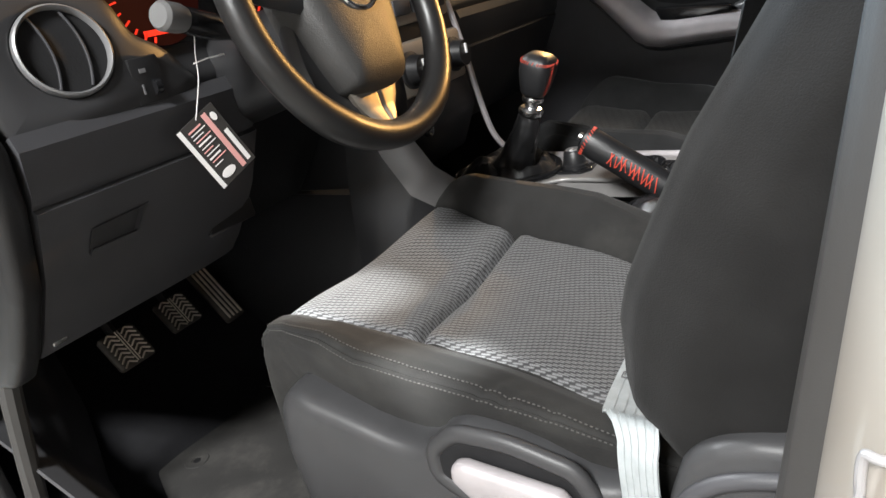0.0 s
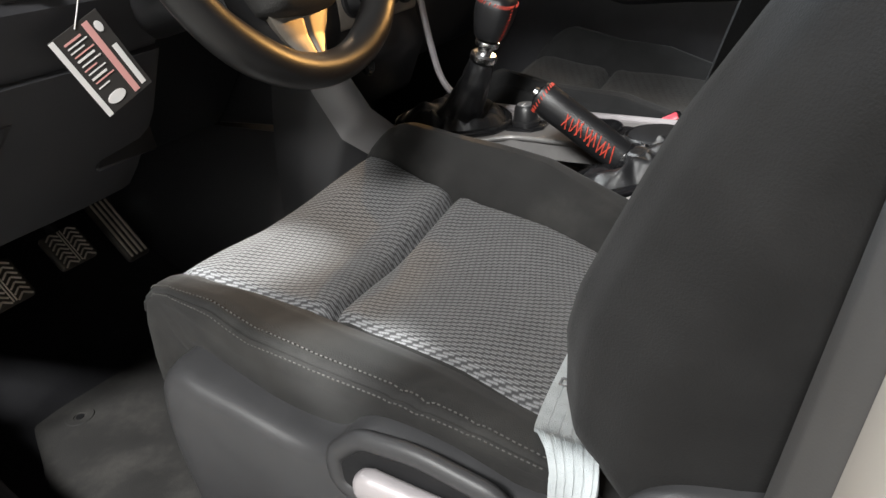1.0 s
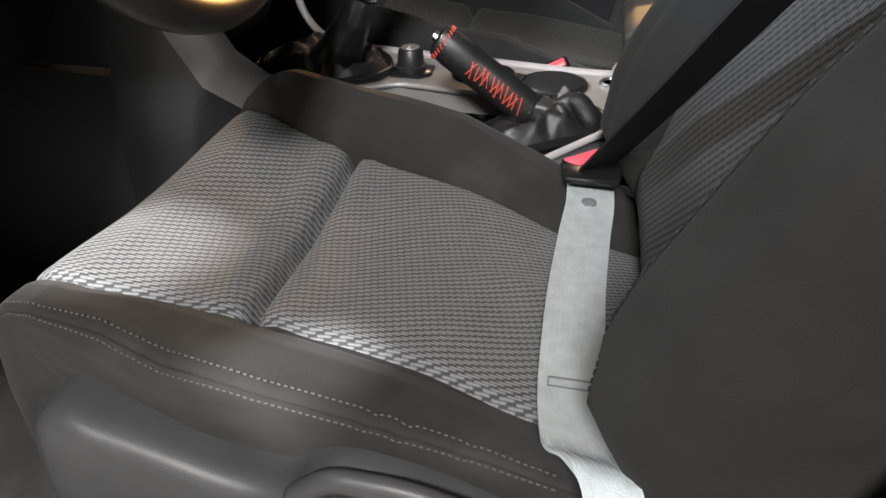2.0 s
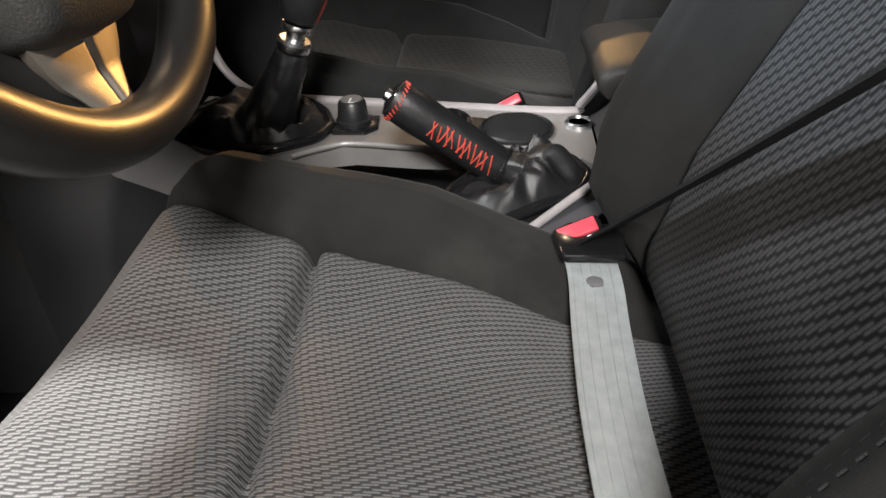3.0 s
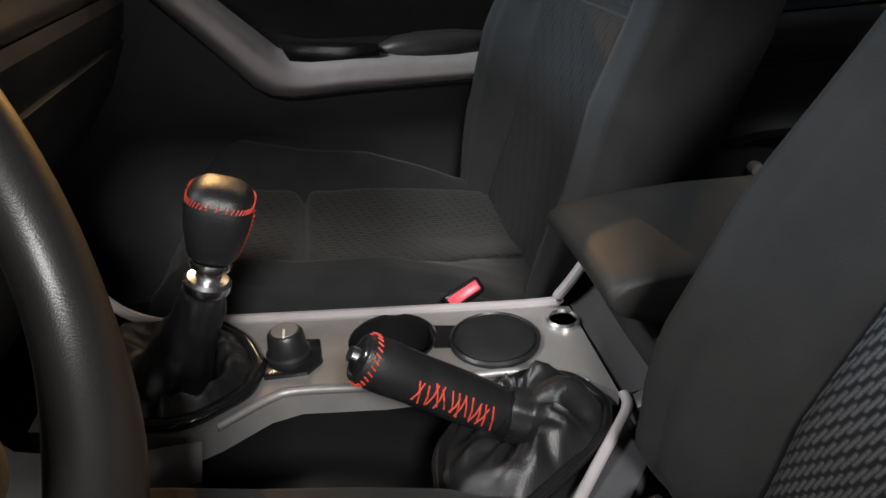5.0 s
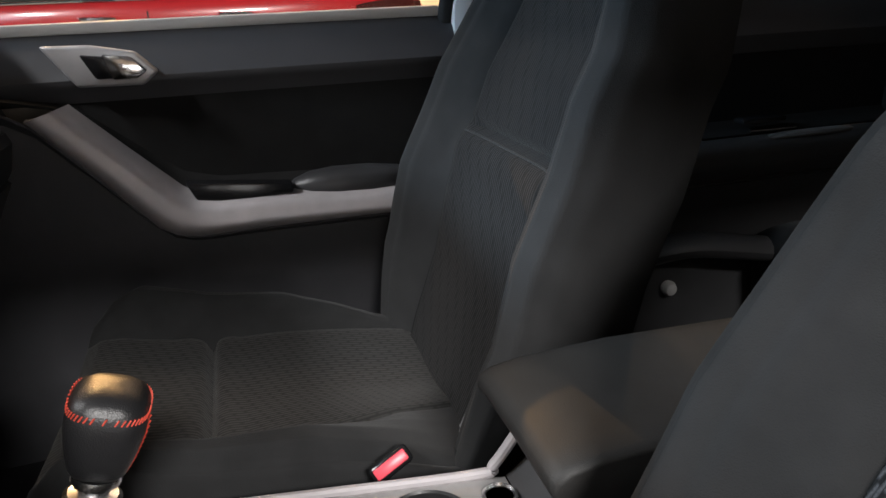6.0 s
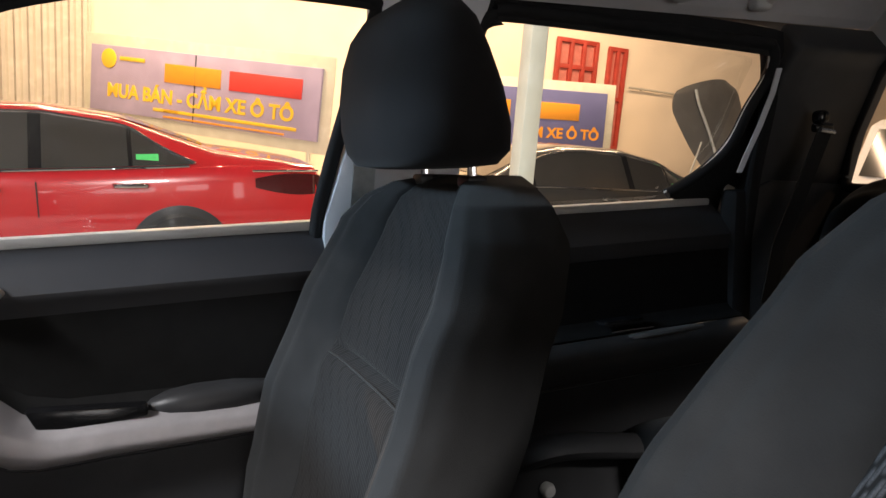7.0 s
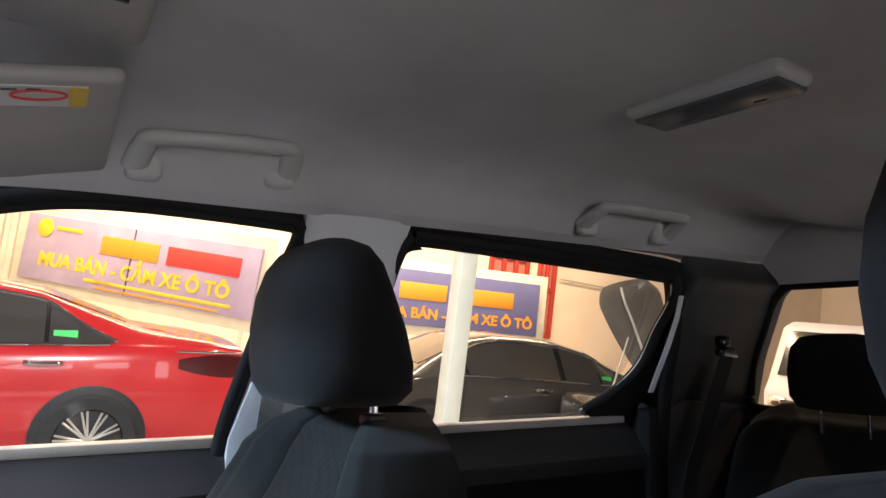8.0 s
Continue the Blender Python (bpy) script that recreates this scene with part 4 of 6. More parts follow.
def on_knee(x, z, off=0.0):
    # a place on the sloping lower face of the knee panel
    return Vector((x, interp(z, [0.43, 0.50, 0.568], [0.575, 0.52, 0.484]) - off, z))


pk = [(-0.628, 0.534), (-0.560, 0.536), (-0.576, 0.510), (-0.634, 0.510)]
# no hollow here: a darker flat patch paints the shade inside the pocket
part("pocket", loft([[on_knee(x, z, 0.002) for x, z in pk], [on_knee(x * 0.97 - 0.018, z * 0.97 + 0.0157, 0.0005) for x, z in pk]]), M_DASH, dash, "finger pocket, a flat patch darkened for its shade")
part("pocket_lip", loft([[on_knee(-0.560, 0.537, 0.001), on_knee(-0.576, 0.509, 0.001), on_knee(-0.582, 0.511, 0.004), on_knee(-0.573, 0.535, 0.003)], [on_knee(-0.556, 0.538, -0.001), on_knee(-0.572, 0.507, -0.001), on_knee(-0.578, 0.509, 0.003), on_knee(-0.569, 0.537, 0.002)]]), M_GREYPLASTIC, dash, "bevelled lip of the pocket")
part("pocket_floor", loft([[on_knee(-0.632, 0.5095, 0.0), on_knee(-0.576, 0.5095, 0.0), on_knee(-0.576, 0.5065, 0.004), on_knee(-0.633, 0.5065, 0.004)], [on_knee(-0.630, 0.513, 0.003), on_knee(-0.578, 0.513, 0.003), on_knee(-0.577, 0.512, 0.005), on_knee(-0.631, 0.512, 0.005)]]), M_GREYPLASTIC, dash, "ledge of the pocket")
part("cubby", slab([(-0.462, 0.456), (-0.380, 0.452), (-0.382, 0.486), (-0.440, 0.494)], "y", 0.548, 0.60, 0.003), M_RUBBER, dash, "dark cubby below the column")
part("cubby_shelf", box(-0.424, 0.556, 0.4545, 0.070, 0.012, 0.004, 0.0015), M_GREYPLASTIC, dash, "shelf of the cubby")
part("end_panel", slab([(p[0] - 0.012, p[1] + 0.01 * (1 if p[1] > 0.5 else -1)) for p in [(0.50, 0.66), (0.482, 0.62), (0.490, 0.57), (0.53, 0.50), (0.585, 0.43), (0.62, 0.395), (0.95, 0.35), (0.95, 0.80), (0.62, 0.84), (0.54, 0.79)]], "x", -0.716, -0.683, 0.012, 3), M_BLACK, dash, "black end of the dash beside the hinge pillar")
part("badge", box(-0.660, 0.588, 0.418, 0.018, 0.004, 0.008, 0.002), M_STEEL, dash, "small bright badge")
vm = pose(-0.597, 0.484, 0.699, 78, 0, -10)
part("vent_ring", lathe([(0.0425, -0.02), (0.0435, 0.0), (0.0428, 0.005), (0.0410, 0.0065), (0.0392, 0.004), (0.0385, -0.02)], 56, vm), M_VENTRING, dash, "grey painted ring of the round air vent")
part("vent_cavity", lathe([(0.0, -0.10), (0.034, -0.095), (0.0388, -0.002)], 32, vm), M_RUBBER, dash, "black vent cavity")
for dx in (-0.019, 0.011):
    bl = part("vent_blade", turned(loft([[(dx + 0.008 * (1 - (k / 8) ** 2) + o, 0.035 * k / 8, z) for o, z in ((-0.0010, -0.026), (0.0010, -0.026), (0.0010, 0.000), (-0.0010, 0.000))] for k in range(-8, 9)]), vm), M_BLACK, dash, "curved black vent blade")
    # a lighter grey tube paints the highlight along each blade's front edge
    part("blade_highlight", turned(tube([Vector((dx + 0.008 * (1 - (k / 8) ** 2), 0.0352 * k / 8, 0.001)) for k in range(-8, 9)], 0.0013, 6), vm), M_GREYPLASTIC, bl, "front edge with its highlight in lighter grey")
FASCIA = [(-0.676, 0.634, 0.486), (-0.60, 0.634, 0.474), (-0.478, 0.638, 0.473), (-0.482, 0.664, 0.474), (-0.500, 0.686, 0.476), (-0.524, 0.704, 0.479), (-0.534, 0.735, 0.486), (-0.548, 0.752, 0.494), (-0.60, 0.768, 0.506), (-0.665, 0.758, 0.512), (-0.682, 0.70, 0.500)]
FASCIA_RING = [Vector((p.x, p.z, p.y)) for p in smooth_line(FASCIA + [FASCIA[0]], 8)[:-1]]


def fascia(k, i):
    # soft skin that flows from the round vent out to the edge of the panel
    o = FASCIA_RING[int(i) % len(FASCIA_RING)]
    q = vm.inverted() @ o
    d = Vector((q.x, q.y, 0)).normalized()
    inner = [vm @ (d * r + Vector((0, 0, z))) for r, z in ((0.0420, -0.012), (0.0445, -0.0004), (0.0475, 0.0004))]
    if k < 3:
        return inner[int(k)]
    f = (k - 2) / 6
    if f <= 1:
        return inner[2].lerp(o, f) + Vector((0, -0.0025 * math.sin(math.pi * f), 0.0))
    c = Vector((-0.59, 0, 0.69))
    return o + Vector(((o.x - c.x) * 0.03, 0.006 if k < 9.5 else 0.04, (o.z - c.z) * 0.03))


part("fascia", sheet(fascia, list(range(11)), list(range(len(FASCIA_RING) + 1))), M_DASH, dash, "soft dark fascia flowing round the vent and switch", 70)
SWM = pose(-0.531, 0.4712, 0.657, 4, 0, -4)
part("switch_block", turned(box(0, 0, 0, 0.034, 0.005, 0.046, 0.0015, 2), SWM), M_BLACK, dash, "headlamp level switch plate")
part("switch_wheel", turned(tube([(0.003, -0.002, -0.008), (0.010, -0.002, -0.008)], 0.008, 20), SWM), M_GLOSSBLACK, dash, "knurled thumb wheel")
part("switch_mark", turned(box(-0.004, -0.003, 0.010, 0.007, 0.0008, 0.004, 0.0), SWM), M_SEATPIPE, dash, "small pale lamp mark")
part("switch_mark", turned(box(-0.008, -0.003, -0.008, 0.002, 0.0008, 0.010, 0.0), SWM), M_SEATPIPE, dash)
hood = smooth_line([(-0.545, 0.46, 0.785), (-0.50, 0.45, 0.83), (-0.37, 0.44, 0.855), (-0.24, 0.45, 0.82), (-0.20, 0.48, 0.76)], 6)
part("cluster_hood", thicken(loft([hood, [p + Vector((0, 0.16, -0.01)) for p in hood]], False, False), 0.008), M_DASH, dash, "instrument hood")
part("dial_face", slab([(-0.54, 0.685), (-0.21, 0.685), (-0.21, 0.80), (-0.37, 0.83), (-0.54, 0.80)], "y", 0.494, 0.50), M_GLOSSBLACK, dash, "black dial face")
for cx in (-0.472, -0.29):
    part("dial", lathe([(0.0, 0.0), (0.060, 0.0), (0.060, 0.001), (0.0, 0.001)], 40, pose(cx, 0.4935, 0.745, 90, 0, 0)), M_GLOWDIM, dash, "dim red dial")
    for a in range(96, 264, 12):
        b = radians(a)
        part("dial_mark", box(cx + 0.055 * math.cos(b), 0.4915, 0.745 + 0.055 * math.sin(b), 0.006 if a % 24 else 0.010, 0.002, 0.0016, 0, 1, pose(0, 0, 0, 0, -a, 0)), M_GLOWRED, dash)
part("dial_window", box(-0.475, 0.4915, 0.700, 0.05, 0.002, 0.006), M_GLOWRED, dash, "red lit display bar")
# centre stack
part("stack_panel", slab([(0.50, 0.80), (0.485, 0.70), (0.475, 0.55), (0.46, 0.48), (0.50, 0.40), (0.72, 0.40), (0.72, 0.80)], "x", -0.135, 0.125, 0.012, 2), M_BLACK, dash, "black centre stack", 40)
part("radio", box(0, 0.478, 0.70, 0.19, 0.02, 0.12, 0.006), M_BRIGHTSILVER, dash, "silver radio fascia")
for i in range(3):
    for j in range(3):
        part("radio_button", box(-0.055 + 0.055 * i, 0.466, 0.735 - 0.034 * j, 0.046, 0.008, 0.024, 0.003), M_GREYPLASTIC, dash)
part("climate_panel", box(0, 0.472, 0.573, 0.22, 0.02, 0.085, 0.008), M_BRIGHTSILVER, dash, "silver climate panel")
for cx in (-0.07, 0.0, 0.07):
    part("climate_knob", lathe([(0.029, 0), (0.029, 0.006), (0.024, 0.008), (0.021, 0.026), (0.0, 0.027)], 28, pose(cx, 0.463, 0.573, 90, 0, 0)), M_BLACK, dash, "black rotary climate knob")
    part("knob_pointer", box(cx, 0.435, 0.58, 0.004, 0.004, 0.016), M_WHITE, dash)
part("power_socket", lathe([(0.012, 0), (0.013, 0.006), (0.009, 0.007), (0.0, 0.002)], 20, pose(-0.06, 0.462, 0.475, 90, 0, 0)), M_GLOSSBLACK, dash)

# ---------- steering wheel ----------
WC = (-0.382, 0.318, 0.690)
WM = pose(*WC, 90 - 16, 0, -1) @ pose(0, 0, 0, 0, 0, -3)
wheel = thing("steering_wheel", WC, "black leather three-spoke steering wheel with a bronze-lit lower spoke", "steering wheel")
R = 0.1468
ang = lin(0, 2 * math.pi, 96)[:-1]
circ = [WM @ Vector((R * math.cos(a), R * math.sin(a), 0)) for a in ang]
# the rim swells at the thumb grips beside the lower spoke
part("rim", tube(circ, [0.0156 + 0.0022 * max(math.exp(-((a - 5.35) / 0.30) ** 2), math.exp(-((a - 4.07) / 0.30) ** 2)) for a in ang], 20, 1.0, tuple(WM.col[2][:3]), closed=True), M_RIMLEATHER, wheel, "grained black leather rim", 80)
half = [(0.0, -0.097), (0.030, -0.095), (0.043, -0.090), (0.049, -0.080), (0.058, -0.055), (0.067, -0.020), (0.071, 0.015), (0.069, 0.045), (0.055, 0.068), (0.030, 0.076), (0.0, 0.078)]
hub_line = smooth_line([(x, y, 0) for x, y in half], 4)
hub_ring = [(p.x, p.y) for p in hub_line] + [(-p.x, p.y) for p in reversed(hub_line[1:-1])]
hub = [[(x * k, (y + 0.01) * k - 0.01, z) for x, y in hub_ring] for k, z in ((0.96, -0.045), (1.0, -0.012), (0.995, -0.002), (0.97, 0.005), (0.91, 0.011), (0.75, 0.017), (0.45, 0.021), (0.1, 0.022))]
part("airbag_cover", turned(loft(hub), WM), M_HUB, wheel, "grained black airbag cover", 60)
part("emblem", turned(tube([Vector((0.027 * math.cos(a), 0.004 + 0.021 * math.sin(a), 0.021)) for a in lin(0, 2 * math.pi, 40)[:-1]], 0.0032, 8, closed=True), WM), M_CHROME, wheel, "plain chrome oval emblem")
part("emblem_plate", turned(lathe([(0.0255, 0.0), (0.0255, 0.0012), (0.0, 0.002)], 30, pose(0, 0.004, 0.0195) @ Matrix.Diagonal((1, 0.78, 1, 1))), WM), M_HUB, wheel, "dark plate inside the emblem")
for sg in (-1, 1):
    sp = [Vector((sg * 0.05, 0.02, -0.006)), Vector((sg * 0.10, 0.028, -0.006)), Vector((sg * 0.140, 0.035, 0.0))]
    part("side_spoke", turned(tube(smooth_line(sp, 5), [0.032 - 0.012 * k / 10 for k in range(11)], 12, 1.0, (0, 0, 1)), WM @ Matrix.Diagonal((1, 1, 0.45, 1))), M_DASH, wheel, "black side spoke")
back = smooth_line([(0.066, 0.0, 0), (0.076, -0.05, 0), (0.072, -0.095, 0), (0.058, -0.128, 0), (0.030, -0.146, 0)], 4)
bring = [(p.x, p.y) for p in back] + [(-p.x, p.y) for p in reversed(back)]
part("spoke_backing", turned(loft([[(x * k, y * k, z) for x, y in bring] for k, z in ((0.97, -0.042), (1.0, -0.036), (1.0, -0.028), (0.965, -0.021))]), WM), M_DASH, wheel, "black moulded backing of the lower spoke", 50)


def inlay(u, v):
    # bronze inlay: wide under the hub, narrow at the rim, with a pressed groove down the middle
    w = interp(v, [0, 0.35, 0.75, 1.0], [0.043, 0.034, 0.019, 0.013])
    x = u * w
    z = interp(v, [0, 0.5, 1.0], [-0.006, -0.009, -0.004]) - 0.004 * abs(u) ** 4
    z -= 0.0030 * math.exp(-((x - 0.002) / 0.0024) ** 2) * interp(v, [0, 0.1, 0.8, 1.0], [1, 1, 0.8, 0])
    return (x, -0.086 - 0.056 * v, z)


part("lower_spoke", turned(thicken(sheet(inlay, lin(-1, 1, 40), lin(0, 1, 20)), 0.010), WM), M_BRIGHTSILVER, wheel, "silver painted lower spoke", 50)
letters("lettering", "SRS", 0.014, M_GREYPLASTIC, wheel, WM @ pose(0.0, -0.056, 0.0175, 12), 0.001, "moulded airbag lettering")
letters("lettering", "AIRBAG", 0.006, M_GREYPLASTIC, wheel, WM @ pose(0.0, -0.065, 0.0158, 12), 0.001)
col = thing("steering_column", (-0.36, 0.42, 0.64), "black plastic steering column cowl with a stalk", "steering column")
part("cowl", loft([[(a[0], 0.36 + 0.15 * k, 0.655 + a[1] - 0.02 * k) for a in sup((-0.36, 0.0), 0.055 + 0.012 * k, 0.05 + 0.012 * k, 0, 24)] for k in lin(0, 1, 6)]), M_BLACK, col, "black cowl", 60)
st = smooth_line([(-0.41, 0.435, 0.680), (-0.46, 0.430, 0.692), (-0.505, 0.423, 0.705)], 5)
part("stalk", tube(st, [0.010, 0.010, 0.0105, 0.011, 0.012, 0.0135, 0.0138, 0.0138, 0.0138, 0.0135, 0.013], 18), M_GLOSSBLACK, col, "black lamp stalk")
part("stalk_cap", tube([(-0.505, 0.423, 0.705), (-0.512, 0.422, 0.707), (-0.530, 0.420, 0.7115), (-0.534, 0.4195, 0.7125)], [0.0125, 0.0145, 0.0145, 0.0115], 20), M_STALKCAP, col, "grey stalk end cap")

# dealer's tag on a string
TM = Matrix.Translation((-0.490, 0.450, 0.574)) @ Matrix.Rotation(radians(-14), 4, "Z") @ Matrix.Rotation(radians(90), 4, "X") @ Matrix.Rotation(radians(24), 4, "Z") @ Matrix.Diagonal((0.85, 0.83, 1, 1))
tag = thing("price_tag", (-0.490, 0.450, 0.60), "black and white dealer's card hanging on a white string", "tag")
part("card", turned(box(0, 0, 0, 0.062, 0.094, 0.0012, 0.0005), TM), M_CARD, tag, "glossy black printed card", 0)
part("stripe", turned(box(0.012, 0, 0.001, 0.007, 0.086, 0.0008), TM), M_PINK, tag, "pale pink stripe", 0)
part("stripe", turned(box(-0.028, 0.0, 0.001, 0.006, 0.092, 0.0008), TM), M_WHITE, tag, "white edge stripe", 0)
for i, (yy, ln) in enumerate(((0.036, 0.026), (0.031, 0.030), (0.026, 0.022), (0.021, 0.031), (0.016, 0.027), (0.010, 0.030), (0.005, 0.020), (0.000, 0.028), (-0.006, 0.024), (-0.011, 0.030), (-0.017, 0.018))):
    part("printed_bar", turned(box(-0.024 + ln / 2 + 0.002, yy, 0.001, ln * 0.8, 0.0013 if i % 4 else 0.0022, 0.0006), TM), M_WHITE if i % 3 else M_PINK, tag, "", 0)
part("printed_bar", turned(box(0.023, -0.016, 0.001, 0.006, 0.050, 0.0006), TM), M_WHITE, tag, "white printed name bar", 0)
part("printed_shape", turned(loft([[(0.011 * math.cos(a) - 0.010, 0.006 * math.sin(a) - 0.034, z) for a in lin(0, 2 * math.pi, 18)[:-1]] for z in (0.0006, 0.0014)]), TM), M_WHITE, tag, "white printed car shape", 0)
part("printed_shape", turned(loft([[(0.004 * math.cos(a) + 0.022, 0.006 * math.sin(a) + 0.032, z) for a in lin(0, 2 * math.pi, 18)[:-1]] for z in (0.0006, 0.0014)]), TM), M_WHITE, tag, "white printed emblem", 0)
top = TM @ Vector((0, 0.043, 0.001))
part("string", merge(tube(smooth_line([top, (-0.489, 0.447, 0.645), (-0.488, 0.440, 0.672), (-0.486, 0.430, 0.700)], 6), 0.0006, 6), tube([(-0.489, 0.446, 0.662), (-0.470, 0.446, 0.664), (-0.445, 0.446, 0.664)], 0.0008, 6)), M_WHITE, tag, "twisted white string")

# ---------- pedals, mat ----------
def pedal(nm, x, y, z, w, h, label, ribs):
    p = thing(nm, (x, y, z), label, "pedal", "foot pedals")
    m = pose(x, y, z, 52, 0, 0)
    part("pad", turned(box(0, 0, 0, w, h, 0.014, 0.0068, 4), m), M_PEDALPAD, p, "dark worn steel pad")
    if ribs == "v":
        for i in range(7):
            for half in (-1, 1):
                for sg in (-1, 1):
                    part("tread", turned(box(half * w * 0.235 + sg * w * 0.085, -h / 2 + h * (i + 0.75) / 7.6, 0.0072, w * 0.205, 0.0026, 0.0024, 0.0006, 1, pose(0, 0, 0, 0, 0, -sg * 36)), m), M_PEDAL, p)
        for o in (-0.034, 0.034):
            part("spine", turned(box(o * w, 0, 0.0074, 0.0016, h * 0.90, 0.0024, 0.0005, 1), m), M_PEDAL, p)
    else:
        for i in range(4):
            part("tread", turned(box(-w * 0.32 + w * 0.64 * i / 3, 0, 0.0075, 0.004, h * 0.9, 0.003, 0.0008, 1), m), M_PEDAL, p)
    part("arm", tube(smooth_line([(x, y + 0.01, z), (x + 0.005, y + 0.05, z + 0.06), (x + 0.01, y + 0.10, z + 0.2)], 5), 0.008, 8), M_BLACK, p, "black pedal arm")
    return p


pedal("clutch_pedal", -0.487, 0.79, 0.285, 0.062, 0.062, "steel-ribbed clutch pedal over the footwell", "v")
pedal("brake_pedal", -0.352, 0.845, 0.268, 0.062, 0.060, "steel-ribbed brake pedal over the footwell", "v")
pedal("accelerator_pedal", -0.236, 0.89, 0.240, 0.044, 0.12, "narrow ribbed accelerator pedal", "h")
mat_front = smooth_line([(-0.20, 0.80, 0), (-0.25, 0.797, 0), (-0.345, 0.786, 0), (-0.395, 0.768, 0), (-0.447, 0.778, 0), (-0.49, 0.776, 0), (-0.522, 0.770, 0), (-0.545, 0.738, 0), (-0.575, 0.680, 0), (-0.604, 0.622, 0), (-0.61, 0.55, 0)], 4)
mat_poly = [(-0.60, 0.10), (-0.20, 0.10)] + [(p.x, p.y) for p in mat_front]
mt = thing("floor_mat", (-0.38, 0.45, FLOOR + 0.004), "worn grey rubber floor mat on the driver's floor", "floor mat")
part("mat_sheet", slab(mat_poly, "z", FLOOR + 0.006, FLOOR + 0.014, 0.003, 2), M_MAT, mt, "dusty grey rubber sheet")
for x, y in ((-0.500, 0.705), (-0.290, 0.738)):
    part("eyelet", lathe([(0.019, 0.0), (0.018, 0.002), (0.013, 0.0025), (0.008, 0.0018), (0.0065, -0.004)], 28, pose(x, y, FLOOR + 0.0135)), M_MAT, mt, "raised fixing eyelet")

for x, y in ((-0.500, 0.705), (-0.290, 0.738)):
    part("eyelet_hole", lathe([(0.0, 0.0), (0.0055, 0.0), (0.0055, 0.0012), (0.0, 0.0012)], 16, pose(x, y, FLOOR + 0.0138)), M_RUBBER, mt, "dark hole of the eyelet")

# ---------- centre console ----------
con = thing("centre_console", (0, 0.15, FLOOR + 0.13), "dark centre console with silver top plate and cup holders", "console")
CT = 0.368
top_poly = [(0.135, 0.47), (0.112, 0.34), (0.084, 0.16), (0.060, 0.01), (0.050, -0.027), (-0.088, -0.024), (-0.066, -0.006), (-0.046, 0.016), (-0.036, 0.05), (-0.032, 0.10), (-0.028, 0.17), (-0.016, 0.245), (-0.022, 0.272), (-0.048, 0.312), (-0.058, 0.335), (-0.040, 0.40), (-0.02, 0.47)]
CUP = [(0.036 + 0.042 * math.cos(a), 0.155 + 0.042 * math.sin(a)) for a in lin(0, 2 * math.pi, 32)[:-1]]
plate = holed(top_poly, [CUP], CT - 0.03, CT)
part("top_plate", plate, M_DULLSILVER, con, "dull silver top plate")
edge_l = smooth_line([(-0.066, -0.006, CT), (-0.046, 0.016, CT), (-0.036, 0.05, CT), (-0.032, 0.10, CT), (-0.028, 0.17, CT), (-0.016, 0.245, CT), (-0.022, 0.272, CT), (-0.048, 0.312, CT)], 5)
part("plate_edge", tube([p + Vector((0, 0, -0.003)) for p in edge_l], 0.0042, 8), M_DULLSILVER, con, "rounded edge of the top plate", 80)
part("body", slab([(-0.15, 0.50), (0.13, 0.50), (0.115, 0.30), (0.075, 0.0), (0.06, -0.50), (-0.16, -0.50), (-0.195, 0.05), (-0.17, 0.25)], "z", FLOOR + 0.10, CT - 0.075, 0.008, 2), M_BLACK, con, "black console body")
part("rear_deck", thicken(sheet(lambda u, v: (0.052 - 0.142 * u - 0.012 * v * u, -0.0285 - 0.06 * v, CT + 0.055 * v ** 1.6 + 0.018 * (1 - u) ** 3 * v), lin(0, 1, 14), lin(0, 1, 10)), 0.008), M_PLASTIC, con, "dark plastic deck rising to the armrest", 60)
part("deck_side", slab([(-0.030, 0.30), (-0.030, CT - 0.002), (-0.060, CT + 0.016), (-0.088, CT + 0.05), (-0.30, CT + 0.05), (-0.30, 0.30)], "x", -0.108, -0.090, 0.004, 2), M_GREYPLASTIC, con, "grey plastic side of the rear deck")
part("brake_deck", slab([(-0.195, 0.112), (-0.208, 0.072), (-0.112, -0.030), (-0.060, -0.030), (-0.036, 0.03), (-0.05, 0.06), (-0.13, 0.14)], "z", CT - 0.05, CT - 0.016, 0.004, 2), M_BLACK, con, "black deck round the handbrake")
# silver tube standing in for the lit edge of the handbrake bay
part("deck_rim", tube(smooth_line([(-0.214, 0.078, 0.348), (-0.196, 0.058, 0.357), (-0.150, 0.016, 0.363), (-0.108, -0.022, CT), (-0.090, -0.0265, CT + 0.001)], 5), 0.0048, 8, 0.8), M_SILVER, con, "edge beside the handbrake, its light put into pale silver", 80)
rail = smooth_line([(0.105, 0.475, 0.66), (0.110, 0.462, 0.58), (0.118, 0.452, 0.48), (0.124, 0.437, 0.41), (0.119, 0.395, 0.376), (0.110, 0.33, 0.372), (0.083, 0.16, 0.371), (0.058, 0.0, 0.371), (0.054, -0.018, 0.382), (0.052, -0.045, 0.42)], 6)
part("side_rail", tube(rail, 0.0055, 10), M_SILVER, con, "silver painted edge rail")
def wing(u, t):
    # grey cheek that runs from the centre stack down to the console's nose and along the lever surround
    st = [0, 1, 2, 3, 4]
    p = Vector((interp(t, st, [-0.125, -0.126, -0.118, -0.082, -0.062]), interp(t, st, [0.50, 0.462, 0.425, 0.392, 0.322]), interp(t, st, [0.62, 0.50, 0.43, 0.382, 0.365])))
    a = u * math.pi / 2
    w = interp(t, st, [0.7, 0.8, 0.9, 0.9, 0.5])
